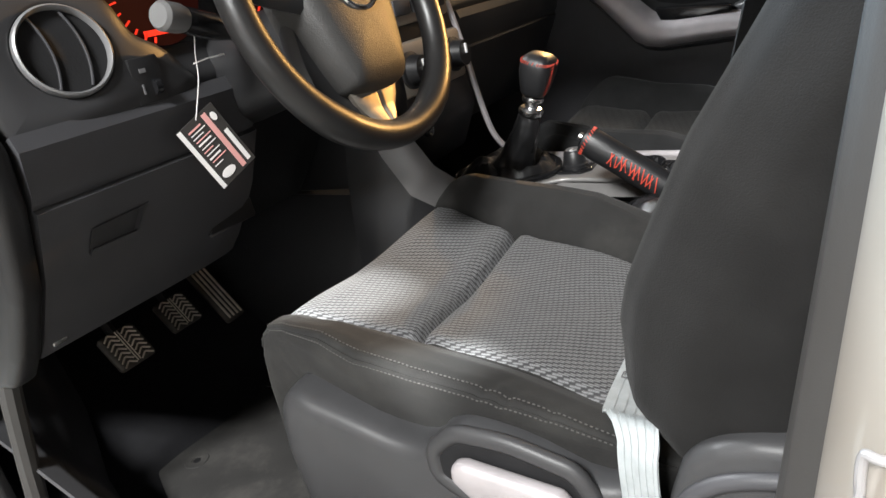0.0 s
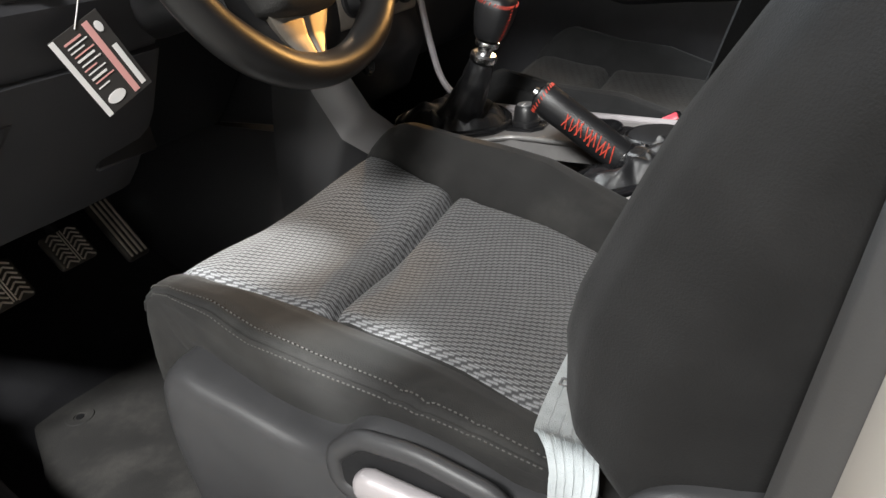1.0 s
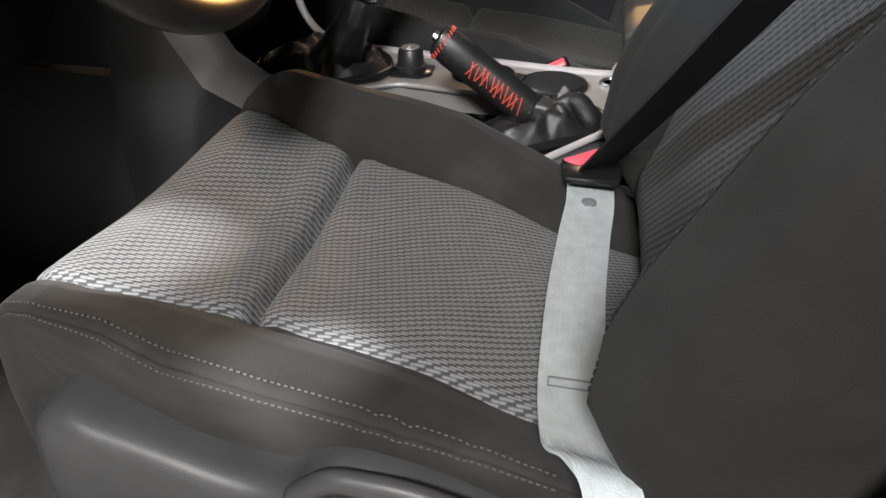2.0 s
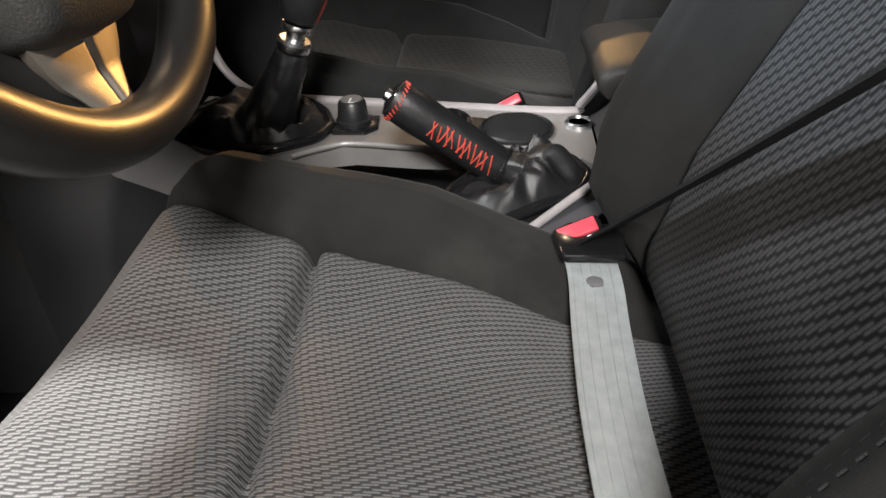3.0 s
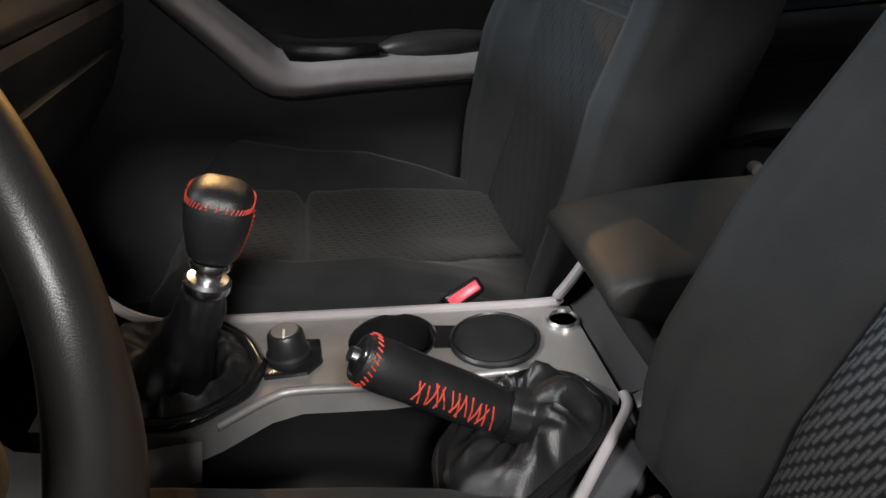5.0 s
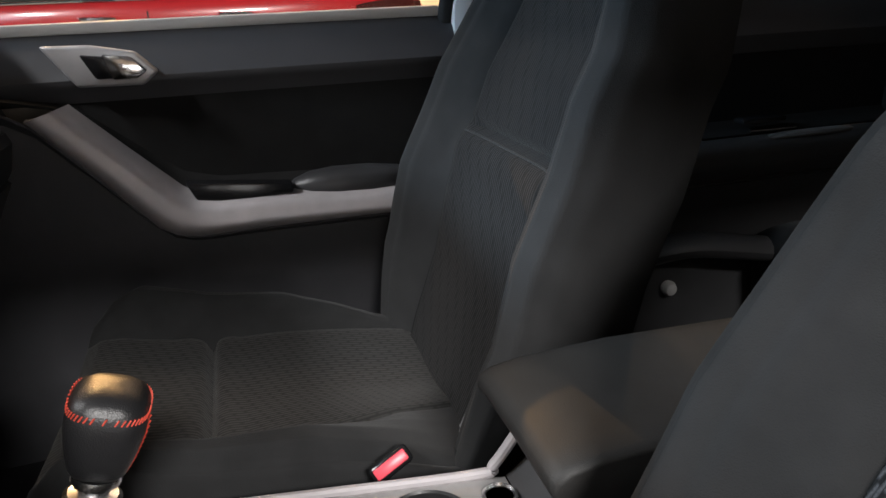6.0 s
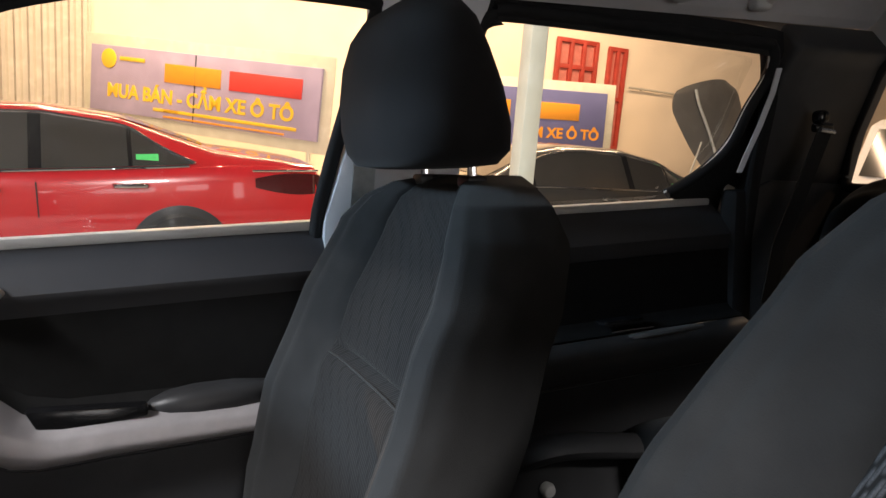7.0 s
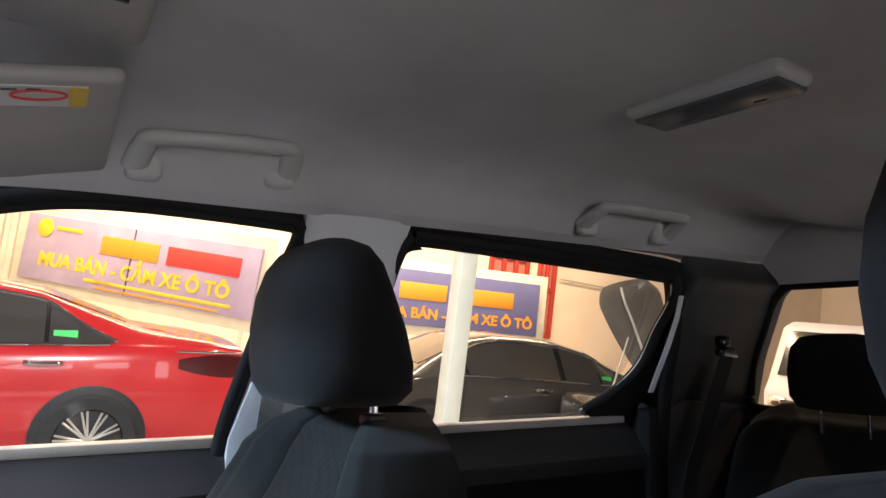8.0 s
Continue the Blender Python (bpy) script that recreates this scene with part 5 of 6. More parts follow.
    return p + Vector((-0.042 * w * math.sin(a), 0.085 * (1 - math.cos(a)) * interp(t, st, [1, 1, 1, 0.6, 0.1]), -0.015 * math.sin(a) - 0.06 * (1 - math.cos(a)) * interp(t, st, [0.6, 1, 1, 1, 0.6])))


part("left_wing", thicken(sheet(wing, lin(0, 0.6, 16), lin(0, 4, 30)), 0.006), M_CHEEK, con, "grey plastic cheek below the dash", 70)
# the cheek's plastic runs on down; black puts its shade into the colour
part("cheek_skirt", thicken(sheet(lambda v, t: Vector(wing(0.6, t)).lerp(Vector((-0.178, wing(0.6, t).y + 0.03, 0.12)), v) + Vector((-0.006 * math.sin(math.pi * v), 0.02 * math.sin(math.pi * v), 0)), lin(0, 1, 14), lin(0, 4, 30)), 0.004), M_BLACK, con, "side of the console below the cheek, black for its shade", 70)
part("tunnel_side", thicken(sheet(lambda u, t: (-0.175 + 0.047 * u ** 2 - 0.012 * math.sin(t * 3), 0.56 + 0.50 * t, 0.12 + 0.27 * u + 0.03 * t), lin(0, 1, 8), lin(0, 1, 16)), 0.006), M_BLACK, con, "dark plastic tunnel side panel", 70)
# gear lever
gl = thing("gear_lever", (0.0, 0.36, CT), "black leather gear lever with red stitching and steel collars", "gear lever")
gring = smooth_ring([(-0.004, 0.458, CT), (-0.034, 0.40, CT), (-0.046, 0.335, CT), (-0.016, 0.289, CT), (0.020, 0.279, CT), (0.066, 0.296, CT), (0.106, 0.332, CT), (0.118, 0.39, CT), (0.110, 0.440, CT), (0.055, 0.472, CT)], 5)
part("boot_ring", tube([p + Vector((0, 0, 0.004)) for p in gring], 0.0075, 10, 0.8, closed=True), M_GLOSSBLACK, gl, "black boot surround", 80)


def leather_boot(ring, axis, radii, seed, puff=0.012, fold=0.008, sag=0.0, n=96):
    """A creased skirt from a ring to a sleeve along the axis points."""
    A = [Vector(p) for p in axis]
    c = A[0]
    polar = sorted((math.atan2(p.y - c.y, p.x - c.x), (p.xy - c.xy).length, p.z) for p in ring)
    an = [p[0] for p in polar]
    an = [an[-1] - 2 * math.pi] + an + [an[0] + 2 * math.pi]
    rn = [polar[-1][1]] + [p[1] for p in polar] + [polar[0][1]]
    zn = [polar[-1][2]] + [p[2] for p in polar] + [polar[0][2]]

    def circle(i, a):
        d = (A[min(i + 1, len(A) - 1)] - A[max(i - 1, 0)]).normalized()
        ux = (Vector((1, 0, 0)) - d * d.x).normalized()
        uy = d.cross(ux)
        k = 1 + 0.13 * noise.noise((2.0 * math.cos(a) + seed, 2.0 * math.sin(a), i * 0.55)) * (1 if i < len(A) - 1 else 0)
        return A[i] + (ux * math.cos(a) + uy * math.sin(a)) * radii[i] * k
    rows = []
    S = lin(0, 1, 16)
    for s_ in S[:-1]:
        row = []
        for k in range(n):
            a = -math.pi + 2 * math.pi * k / n
            r = interp(a, an, rn)
            o = Vector((c.x + r * math.cos(a), c.y + r * math.sin(a), interp(a, an, zn)))
            q = o.lerp(circle(0, a), s_ ** 0.9)
            m = math.sin(math.pi * min(1.0, s_ * 1.05))
            crest = 1 - 2.4 * abs(noise.noise((1.7 * math.cos(a) + seed, 1.7 * math.sin(a), 0.9 * s_ + seed)))
            crest2 = 1 - 2.4 * abs(noise.noise((3.4 * math.cos(a) - seed, 3.4 * math.sin(a), 2.0 * s_)))
            q.z += m * (puff + fold * crest + 0.45 * fold * crest2) - sag * math.sin(math.pi * s_) ** 2
            row.append(q)
        rows.append(row)
    for i in range(len(A)):
        rows.append([circle(i, -math.pi + 2 * math.pi * k / n) for k in range(n)])
    return loft(rows)


gaxis = smooth_line([(0.012, 0.352, CT + 0.014), (0.009, 0.338, 0.410), (0.004, 0.320, 0.440), (0.001, 0.306, 0.470)], 5)
part("boot", leather_boot(gring, gaxis, [interp(i, [0, 4, 9, 15], [0.036, 0.028, 0.0225, 0.0175]) for i in range(len(gaxis))], 0.7, 0.010, 0.010), M_LEATHER, gl, "creased black leather boot", 75)
bs = None
for k in range(8):
    for o in (0.0, 0.004):
        p = Vector((0.098 - 0.007 * k, 0.443 - 0.006 * k + o, CT + 0.012 + 0.0045 * math.sin(k * 0.5)))
        t_ = tube([p, p + Vector((-0.004, -0.0034, 0.0))], 0.0006, 5)
        bs = t_ if bs is None else merge(bs, t_)
part("seam_stitches", bs, M_SEATPIPE, gl, "double row of grey stitches on the boot")
ax = (Vector((0.0, 0.270, 0.562)) - Vector((0.0, 0.310, 0.450))).normalized()
GQ = Matrix.Translation((0.0, 0.304, 0.471)) @ ax.to_track_quat("Z", "Y").to_matrix().to_4x4()
part("lower_collar", lathe([(0.0, 0), (0.0185, 0.0), (0.0195, 0.003), (0.0195, 0.008), (0.0165, 0.011), (0.010, 0.012), (0.010, 0.014)], 30, GQ), M_STEEL, gl, "bright steel collar")
part("stem", lathe([(0.0105, 0.01), (0.0105, 0.03)], 20, GQ), M_STEEL, gl, "steel stem")
part("upper_collar", lathe([(0.010, 0.021), (0.0165, 0.022), (0.0172, 0.025), (0.0165, 0.029), (0.010, 0.03)], 30, GQ), M_STEEL, gl, "bright steel upper collar")
kn = [(0.013, 0.031), (0.0175, 0.0325), (0.0205, 0.037), (0.0230, 0.046), (0.0255, 0.058), (0.0272, 0.069), (0.0276, 0.077), (0.0266, 0.084), (0.0238, 0.090), (0.0180, 0.0945), (0.0100, 0.0966), (0.003, 0.097)]
part("knob", turned(loft([sup((0, 0), r * 1.03, r * 0.95, z, 40, 3.2) for r, z in kn]), GQ), M_LEATHER, gl, "black leather knob", 70)


def knob_stitch(rr, z, n):
    bm = None
    for k in range(n):
        a = 2 * math.pi * k / n
        p = Vector(sup((0, 0), rr * 1.04, rr * 0.96, z, n, 3.2)[k])
        d = Vector((-math.sin(a), math.cos(a), 0)) * 0.001
        s = tube([p + Vector((0, 0, -0.0022)) - d, p + Vector((0, 0, 0.0022)) + d], 0.0006, 5)
        bm = s if bm is None else merge(bm, s)
    return turned(bm, GQ)


part("stitching", knob_stitch(0.0266, 0.0845, 46), M_RED, gl, "ring of red stitches")
for sa in (-112, 68):
    bm = None
    for k in range(11):
        z = 0.038 + 0.0042 * k
        rr = interp(z, [q[1] for q in kn], [q[0] for q in kn]) * 1.012
        a = radians(sa)
        p = Vector((rr * math.cos(a), rr * math.sin(a), z))
        d = Vector((-math.sin(a), math.cos(a), 0)) * 0.003
        s = tube([p - d + Vector((0, 0, -0.001)), p + d + Vector((0, 0, 0.001))], 0.0006, 5)
        bm = s if bm is None else merge(bm, s)
    part("stitching", turned(bm, GQ), M_RED, gl, "red side stitches")
# drive selector knob
sel = thing("drive_selector", (0.03, 0.25, CT), "small black rotary drive selector on a plate", "rotary switch")
part("plate", slab([(0.002, 0.276), (0.044, 0.272), (0.054, 0.246), (0.050, 0.224), (0.016, 0.222), (0.0, 0.236)], "z", CT - 0.002, CT + 0.005, 0.002), M_GLOSSBLACK, sel, "gloss black base plate")
part("knob", lathe([(0.021, 0.0), (0.021, 0.006), (0.0185, 0.008), (0.0165, 0.026), (0.014, 0.029), (0.0, 0.030)], 30, pose(0.028, 0.253, CT + 0.004)), M_BLACK, sel, "ribbed black knob")
part("cap", lathe([(0.0125, 0.0), (0.012, 0.0012), (0.0, 0.0016)], 24, pose(0.028, 0.253, CT + 0.0335)), M_VENTRING, sel, "dull silver cap")
part("pointer", box(0.020, 0.253, CT + 0.0352, 0.013, 0.002, 0.0012), M_WHITE, sel, "white pointer line")
# cup holders
cup = thing("cup_holder", (0.03, 0.15, CT), "open round cup holder sunk in the console", "cup holder")
part("well", loft([[(0.036 + r * math.cos(a), 0.155 + r * math.sin(a), CT + z) for a in lin(0, 2 * math.pi, 36)[:-1]] for r, z in ((0.043, 0.002), (0.0415, 0.003), (0.040, 0.0), (0.038, -0.045), (0.036, -0.049), (0.002, -0.049))], cap=False), M_GLOSSBLACK, cup, "black recessed well")
part("channel", slab([(0.012, 0.118), (0.050, 0.118), (0.042, 0.088), (0.006, 0.088)], "z", CT - 0.004, CT + 0.0012), M_GLOSSBLACK, cup, "dark channel between the wells")
lid = thing("round_lid", (0.01, 0.06, CT), "round black rubber lid over the rear cup holder", "lid")
part("rim", lathe([(0.043, 0.0), (0.0435, 0.004), (0.041, 0.006), (0.039, 0.003)], 40, pose(0.010, 0.060, CT)), M_BLACK, lid, "black raised rim")
part("pad", lathe([(0.038, 0.0), (0.038, 0.005), (0.034, 0.008), (0.015, 0.009), (0.0, 0.009)], 40, pose(0.010, 0.060, CT)), M_RUBBER, lid, "matt rubber pad")
soc = thing("power_socket", (0.024, -0.012, CT), "round metal-rimmed power socket in the console", "socket")
part("rim", lathe([(0.0165, 0.0), (0.0165, 0.004), (0.014, 0.006), (0.0125, 0.003)], 28, pose(0.024, -0.012, CT)), M_STEEL, soc, "steel rim")
part("well", lathe([(0.0, 0.001), (0.0125, 0.001), (0.013, 0.003)], 24, pose(0.024, -0.012, CT)), M_GLOSSBLACK, soc)

# handbrake
hb = thing("handbrake", (-0.10, 0.05, CT - 0.02), "black leather handbrake grip laced with red thread", "handbrake")
HA, HB = Vector((-0.096, 0.186, 0.450)), Vector((-0.090, 0.082, 0.372))
hd = (HB - HA).normalized()
gp = [HA + (HB - HA) * k for k in lin(0, 1, 14)]
part("grip", tube(gp, [0.0165, 0.0185, 0.0190, 0.0190, 0.0188, 0.0186, 0.0186, 0.0188, 0.0190, 0.0192, 0.0192, 0.0190, 0.0188, 0.0185, 0.018], 22, 1.12), M_LEATHER, hb, "black leather grip", 60)
part("end_cap", tube([HA - hd * 0.003, HA - hd * 0.0005, HA + hd * 0.004], [0.009, 0.014, 0.0165], 18, 1.12), M_GLOSSBLACK, hb, "dark grip end")
part("button", tube([HA - hd * 0.008, HA - hd * 0.001], [0.006, 0.007], 14), M_STEEL, hb, "release button")
bm = None
side = Vector((-1, 0, 0))
for k in range(26):
    a = 2 * math.pi * k / 26
    u = hd.cross(Vector((1, 0, 0))).normalized()
    s2 = hd.cross(u)
    c = HA + hd * 0.006
    r = 0.0192
    p = c + (u * math.cos(a) * 1.1 + s2 * math.sin(a)) * r
    q = c + (u * math.cos(a + 0.12) * 1.1 + s2 * math.sin(a + 0.12)) * r
    s = tube([p - hd * 0.0022, q + hd * 0.0022], 0.0008, 5)
    bm = s if bm is None else merge(bm, s)
part("edge_stitching", bm, M_RED, hb, "red stitching round the end")
bm = None
random.seed(5)
ulace = Vector((-0.80, 0.16, 0.28))
ulace = (ulace - hd * ulace.dot(hd)).normalized()
vlace = hd.cross(ulace)
for k in range(11):
    f = 0.045 + 0.0068 * k
    c = HA + hd * f
    for sg in (-1, 1):
        if sg < 0 and k % 3 == 1:
            continue
        a, b = -0.42 * sg + random.uniform(-0.10, 0.10), 0.42 * sg + random.uniform(-0.12, 0.12)
        r = 0.0205
        p = c + (ulace * math.cos(a) + vlace * math.sin(a)) * r + hd * random.uniform(-0.001, 0.001)
        q = c + hd * ((0.0068 if sg > 0 else 0.0015) + random.uniform(-0.0015, 0.002)) + (ulace * math.cos(b) + vlace * math.sin(b)) * r
        mid = (p + q) / 2 + ulace * 0.002
        part("lace", tube([p, mid, q], 0.0008, 5), M_RED, hb, "red lacing thread")
part("collar", tube([HB - hd * 0.002, HB + hd * 0.004, HB + hd * 0.012], [0.0195, 0.0205, 0.0185], 22, 1.1), M_GLOSSBLACK, hb, "black collar")
HZ = CT - 0.008
hring = smooth_ring([(-0.186, 0.098, HZ - 0.006), (-0.160, 0.052, HZ), (-0.122, 0.000, HZ), (-0.092, -0.012, HZ + 0.002), (-0.056, 0.004, HZ + 0.004), (-0.040, 0.040, HZ + 0.004), (-0.052, 0.085, HZ), (-0.10, 0.135, HZ - 0.012), (-0.155, 0.140, HZ - 0.014)])
part("boot_ring", tube(hring, 0.006, 10, closed=True), M_GLOSSBLACK, hb, "black boot surround", 80)
haxis = [Vector((-0.094, 0.060, 0.366)), Vector((-0.092, 0.070, 0.3685)), HB + hd * 0.006, HB - hd * 0.002]
part("boot", leather_boot(hring, haxis, [0.0225, 0.0205, 0.0190, 0.0180], 2.6, 0.010, 0.011), M_LEATHER, hb, "creased black leather boot", 75)

part("rear_cheek", slab([(-0.187, 0.063), (-0.106, -0.020), (-0.156, -0.021), (-0.214, 0.032)], "z", 0.33, 0.357, 0.004, 2), M_GREYPLASTIC, con, "grey plastic cheek beside the handbrake")
# armrest box
arm = thing("armrest", (0.0, -0.2, CT), "black padded armrest over the rear of the console", "armrest")
prof_a = [(-0.0155, 0.446), (-0.0140, 0.452), (-0.0165, 0.460), (-0.028, 0.467), (-0.06, 0.472), (-0.15, 0.475), (-0.30, 0.470), (-0.345, 0.462), (-0.352, 0.448), (-0.345, 0.430), (-0.12, 0.424), (-0.075, 0.424), (-0.040, 0.430), (-0.022, 0.439)]
cen_a = (-0.16, 0.450)
rings = []
for x, k, dz in ((-0.076, 0.86, -0.004), (-0.0745, 0.94, -0.002), (-0.068, 0.985, 0.0), (-0.05, 1.0, 0.002), (0.0, 1.0, 0.004), (0.06, 1.0, 0.003), (0.082, 0.99, 0.0), (0.091, 0.955, -0.002), (0.094, 0.88, -0.004)):
    rings.append([(x, cen_a[0] + (y - cen_a[0]) * (1 - (1 - k) * 0.25), cen_a[1] + dz + (z - cen_a[1]) * k) for y, z in prof_a])
part("pad", loft(rings), M_ARMREST, arm, "black grained padded lid", 50)
part("storage_box", slab([(-0.05, 0.33), (-0.055, 0.405), (-0.085, 0.428), (-0.36, 0.428), (-0.36, 0.30)], "x", -0.088, 0.060, 0.01, 2), M_BLACK, arm, "dark plastic storage box")

# seat trim, belts and buckles
shield = [(-0.02, 0.14), (-0.02, 0.300), (0.03, 0.320), (0.08, 0.342), (0.125, 0.350), (0.150, 0.342), (0.168, 0.327), (0.20, 0.325), (0.25, 0.339), (0.29, 0.350), (0.316, 0.356), (0.335, 0.349), (0.348, 0.325), (0.352, 0.26), (0.33, 0.17), (0.25, 0.14)]
ss = [[(-0.590 - o, 0.18 + (y - 0.18) * k, 0.24 + (z - 0.24) * k) for y, z in [(p.x, p.y) for p in smooth_line(shield + [shield[0]], 4)[:-1]]] for o, k in ((-0.03, 1.0), (0.0, 1.0), (0.010, 0.990), (0.018, 0.965), (0.024, 0.90), (0.026, 0.80))]
part("side_shield", loft(ss), M_PLASTIC, drv, "dark plastic side shield", 60)
lev = smooth_ring([(0.160, 0.326, 0), (0.135, 0.347, 0), (0.089, 0.346, 0), (0.034, 0.330, 0), (0.020, 0.305, 0), (0.03, 0.270, 0), (0.12, 0.275, 0), (0.16, 0.30, 0)], 4)
part("lever_recess", tube([(-0.614, p.x, p.y) for p in lev], 0.0085, 10, 0.8, (1, 0, 0), closed=True), M_PLASTIC, drv, "grey rim round the lever", 80)
part("lever_well", slab([(p.x, p.y) for p in lev], "x", -0.618, -0.612), M_RUBBER, drv, "dark lever recess")
part("height_lever", slab([(0.134, 0.328), (0.122, 0.331), (0.040, 0.319), (0.032, 0.308), (0.040, 0.287), (0.12, 0.295), (0.137, 0.312)], "x", -0.634, -0.618, 0.006, 3), M_SILVER, drv, "grey seat height lever")
part("recliner_cover", slab([(-0.028, 0.20), (-0.040, 0.340), (-0.052, 0.375), (-0.070, 0.392), (-0.095, 0.400), (-0.150, 0.402), (-0.150, 0.20)], "x", -0.640, -0.600, 0.010, 3), M_PLASTIC, drv, "dark plastic recliner cover")
part("recliner_band", tube(smooth_line([(-0.641, -0.040, 0.30), (-0.641, -0.052, 0.345), (-0.641, -0.075, 0.368), (-0.641, -0.110, 0.378), (-0.641, -0.150, 0.380)], 5), 0.006, 10), M_GREYPLASTIC, drv, "raised band on the recliner cover", 70)
stitched(drv, dcf, [-0.772] * 180, lin(1.1, 4.9, 179), M_THREAD, 0.0012, r=0.0006)
stitched(drv, dcf, [-0.822] * 180, lin(1.1, 4.9, 179), M_THREAD, 0.0012, r=0.0006)
part("piping", tube([Vector(dcf(-0.80, t)) for t in lin(0.8, 5.2, 90)], 0.0020, 6), M_CLOTH, drv, "raised seam piping")
stitched(drv, dbf, [-0.64] * 160, lin(0.6, 7.0, 159), M_WEBDARK, r=0.0007)
stitched(drv, dbf, [-0.67] * 160, lin(0.6, 7.0, 159), M_WEBDARK, r=0.0007)
part("piping", tube([Vector(pbf(-0.505, t)) + Vector((0, 0.001, 0)) for t in lin(0.4, 7.6, 80)], 0.0038, 8), M_SEATPIPE, pas, "raised seam piping")
part("seam_piping", tube([Vector(pbf(u, 3.90)) + Vector((0, 0.0015, 0)) for u in lin(-0.47, 0.47, 40)], 0.0017, 6), M_CLOTH_CLEAN, pas, "raised cross seam")
part("piping", tube([Vector(pbf(-0.535, t)) + Vector((0, 0.001, 0)) for t in lin(0.4, 7.6, 80)], 0.0016, 6), M_SEATPIPE, pas)


lap = thing("seat_belt", (-0.4, 0.01, 0.36), "grey lap belt buckled across the driver's seat", "seat belt")
lp = smooth_line([(-0.235, 0.004, 0.355), (-0.27, 0.003, 0.352), (-0.33, 0.006, 0.349), (-0.42, 0.008, 0.348), (-0.52, 0.005, 0.351), (-0.575, -0.002, 0.360), (-0.602, -0.011, 0.378), (-0.620, -0.019, 0.374), (-0.629, -0.020, 0.345), (-0.632, -0.022, 0.24), (-0.632, -0.022, 0.16)], 6)
hw = Vector((0.0, 0.0225, 0.002))
wide = [Vector((0.0, 0.0225, 0.002)).lerp(Vector((0.006, 0.0150, 0.0)), min(1.0, max(0.0, (i - 30) / 14))) for i in range(len(lp))]
for k in (-0.72, -0.36, 0.0, 0.36, 0.72):
    part("rib", ribbon([p + w * k + Vector((-0.0004, 0, 0.0005)) for p, w in zip(lp, wide)], [w * 0.10 for w in wide], 0.0026), M_WEB, lap)
part("lap_strap", ribbon(lp, wide, 0.002), M_WEB, lap, "pale grey webbing, slightly frayed")
part("stitch_patch", merge(*[box(-0.52 + a, 0.007 + b, 0.3575, w, h, 0.0008) for a, b, w, h in ((-0.004, 0, 0.0007, 0.028), (0.004, 0, 0.0012, 0.028), (0, -0.014, 0.008, 0.0008), (0, 0.014, 0.008, 0.0008))]), M_SEATPIPE, lap)
part("stop_button", lathe([(0.007, 0), (0.007, 0.002), (0.0045, 0.003), (0, 0.003)], 18, pose(-0.268, 0.004, 0.353)), M_SEATPIPE, lap, "grey stop button")
sp = smooth_line([(-0.215, 0.002, 0.362), (-0.347, -0.048, 0.496), (-0.473, -0.098, 0.631), (-0.60, -0.15, 0.766), (-0.70, -0.19, 0.875), (-0.715, -0.24, 1.0), (-0.715, -0.25, 1.08)], 6)
# same belt as the lap strap; the darker webbing colour stands for shade
part("shoulder_strap", ribbon(sp, Vector((0.0105, -0.0195, 0.0030)), 0.0022), M_WEBDARK, lap, "shoulder strap seen edge-on, its shade in the dark colour")
part("tongue", slab([(-0.205, -0.028), (-0.255, -0.022), (-0.255, 0.030), (-0.215, 0.036), (-0.20, 0.02)], "z", 0.364, 0.372, 0.003), M_GLOSSBLACK, lap, "black belt tongue")


def buckle(nm, c, xa, ya, sx, sy, label):
    b = thing(nm, c, label, "buckle", "seat belt buckles")
    xa = Vector(xa).normalized()
    za = xa.cross(Vector(ya)).normalized()
    m = Matrix((xa, za.cross(xa), za)).transposed().to_4x4()
    m.translation = c
    part("housing", turned(box(0, 0, -0.027, sx + 0.008, sy + 0.008, 0.058, 0.005, 3), m), M_GLOSSBLACK, b, "black housing")
    part("button", turned(box(0, 0.0, 0.0025, sx, sy, 0.005, 0.002, 2), m), M_REDBTN, b, "red release button")
    part("stalk", turned(box(0, 0, -0.08, 0.022, 0.006, 0.07, 0.002), m), M_BLACK, b)
    return b


buckle("belt_buckle", (-0.2184, 0.014, 0.372), (0.005, -0.035, 0.013), (0.0105, 0.004, 0.004), 0.035, 0.015, "black belt buckle with a red button beside the console")
buckle("belt_buckle", (0.118, 0.069, 0.357), (0.007, -0.043, 0.021), (0.009, 0.008, 0.011), 0.038, 0.012, "black belt buckle with a red button beside the passenger seat")
clip = thing("belt_tongue", (0.565, -0.027, 0.287), "pale plastic clip at the seat's edge", "clip")
part("tab", box(0.565, -0.027, 0.290, 0.012, 0.022, 0.020, 0.003), M_WHITE, clip)
# passenger belt on the pillar
pb = thing("pillar_belt", (0.69, -0.3, 0.9), "grey shoulder belt hanging down the pillar", "seat belt")
part("strap", ribbon([(0.655, -0.30, 1.05), (0.675, -0.27, 0.90), (0.69, -0.24, 0.60), (0.69, -0.24, 0.2)], Vector((0.0, 0.02, 0)), 0.002), M_WEB, pb, "pale webbing")
# rear belt and guide
rb = thing("rear_belt", (0.6, -1.3, 0.9), "dark rear belt running from a chromed guide", "seat belt")
part("guide", merge(box(0.605, -1.315, 0.935, 0.02, 0.055, 0.02, 0.006, 3), box(0.60, -1.30, 0.958, 0.03, 0.03, 0.03, 0.01, 3)), M_GLOSSBLACK, rb, "gloss black belt guide")
part("guide_bar", tube([(0.592, -1.29, 0.93), (0.592, -1.335, 0.925)], 0.006, 8), M_STEEL, rb, "metal guide bar")
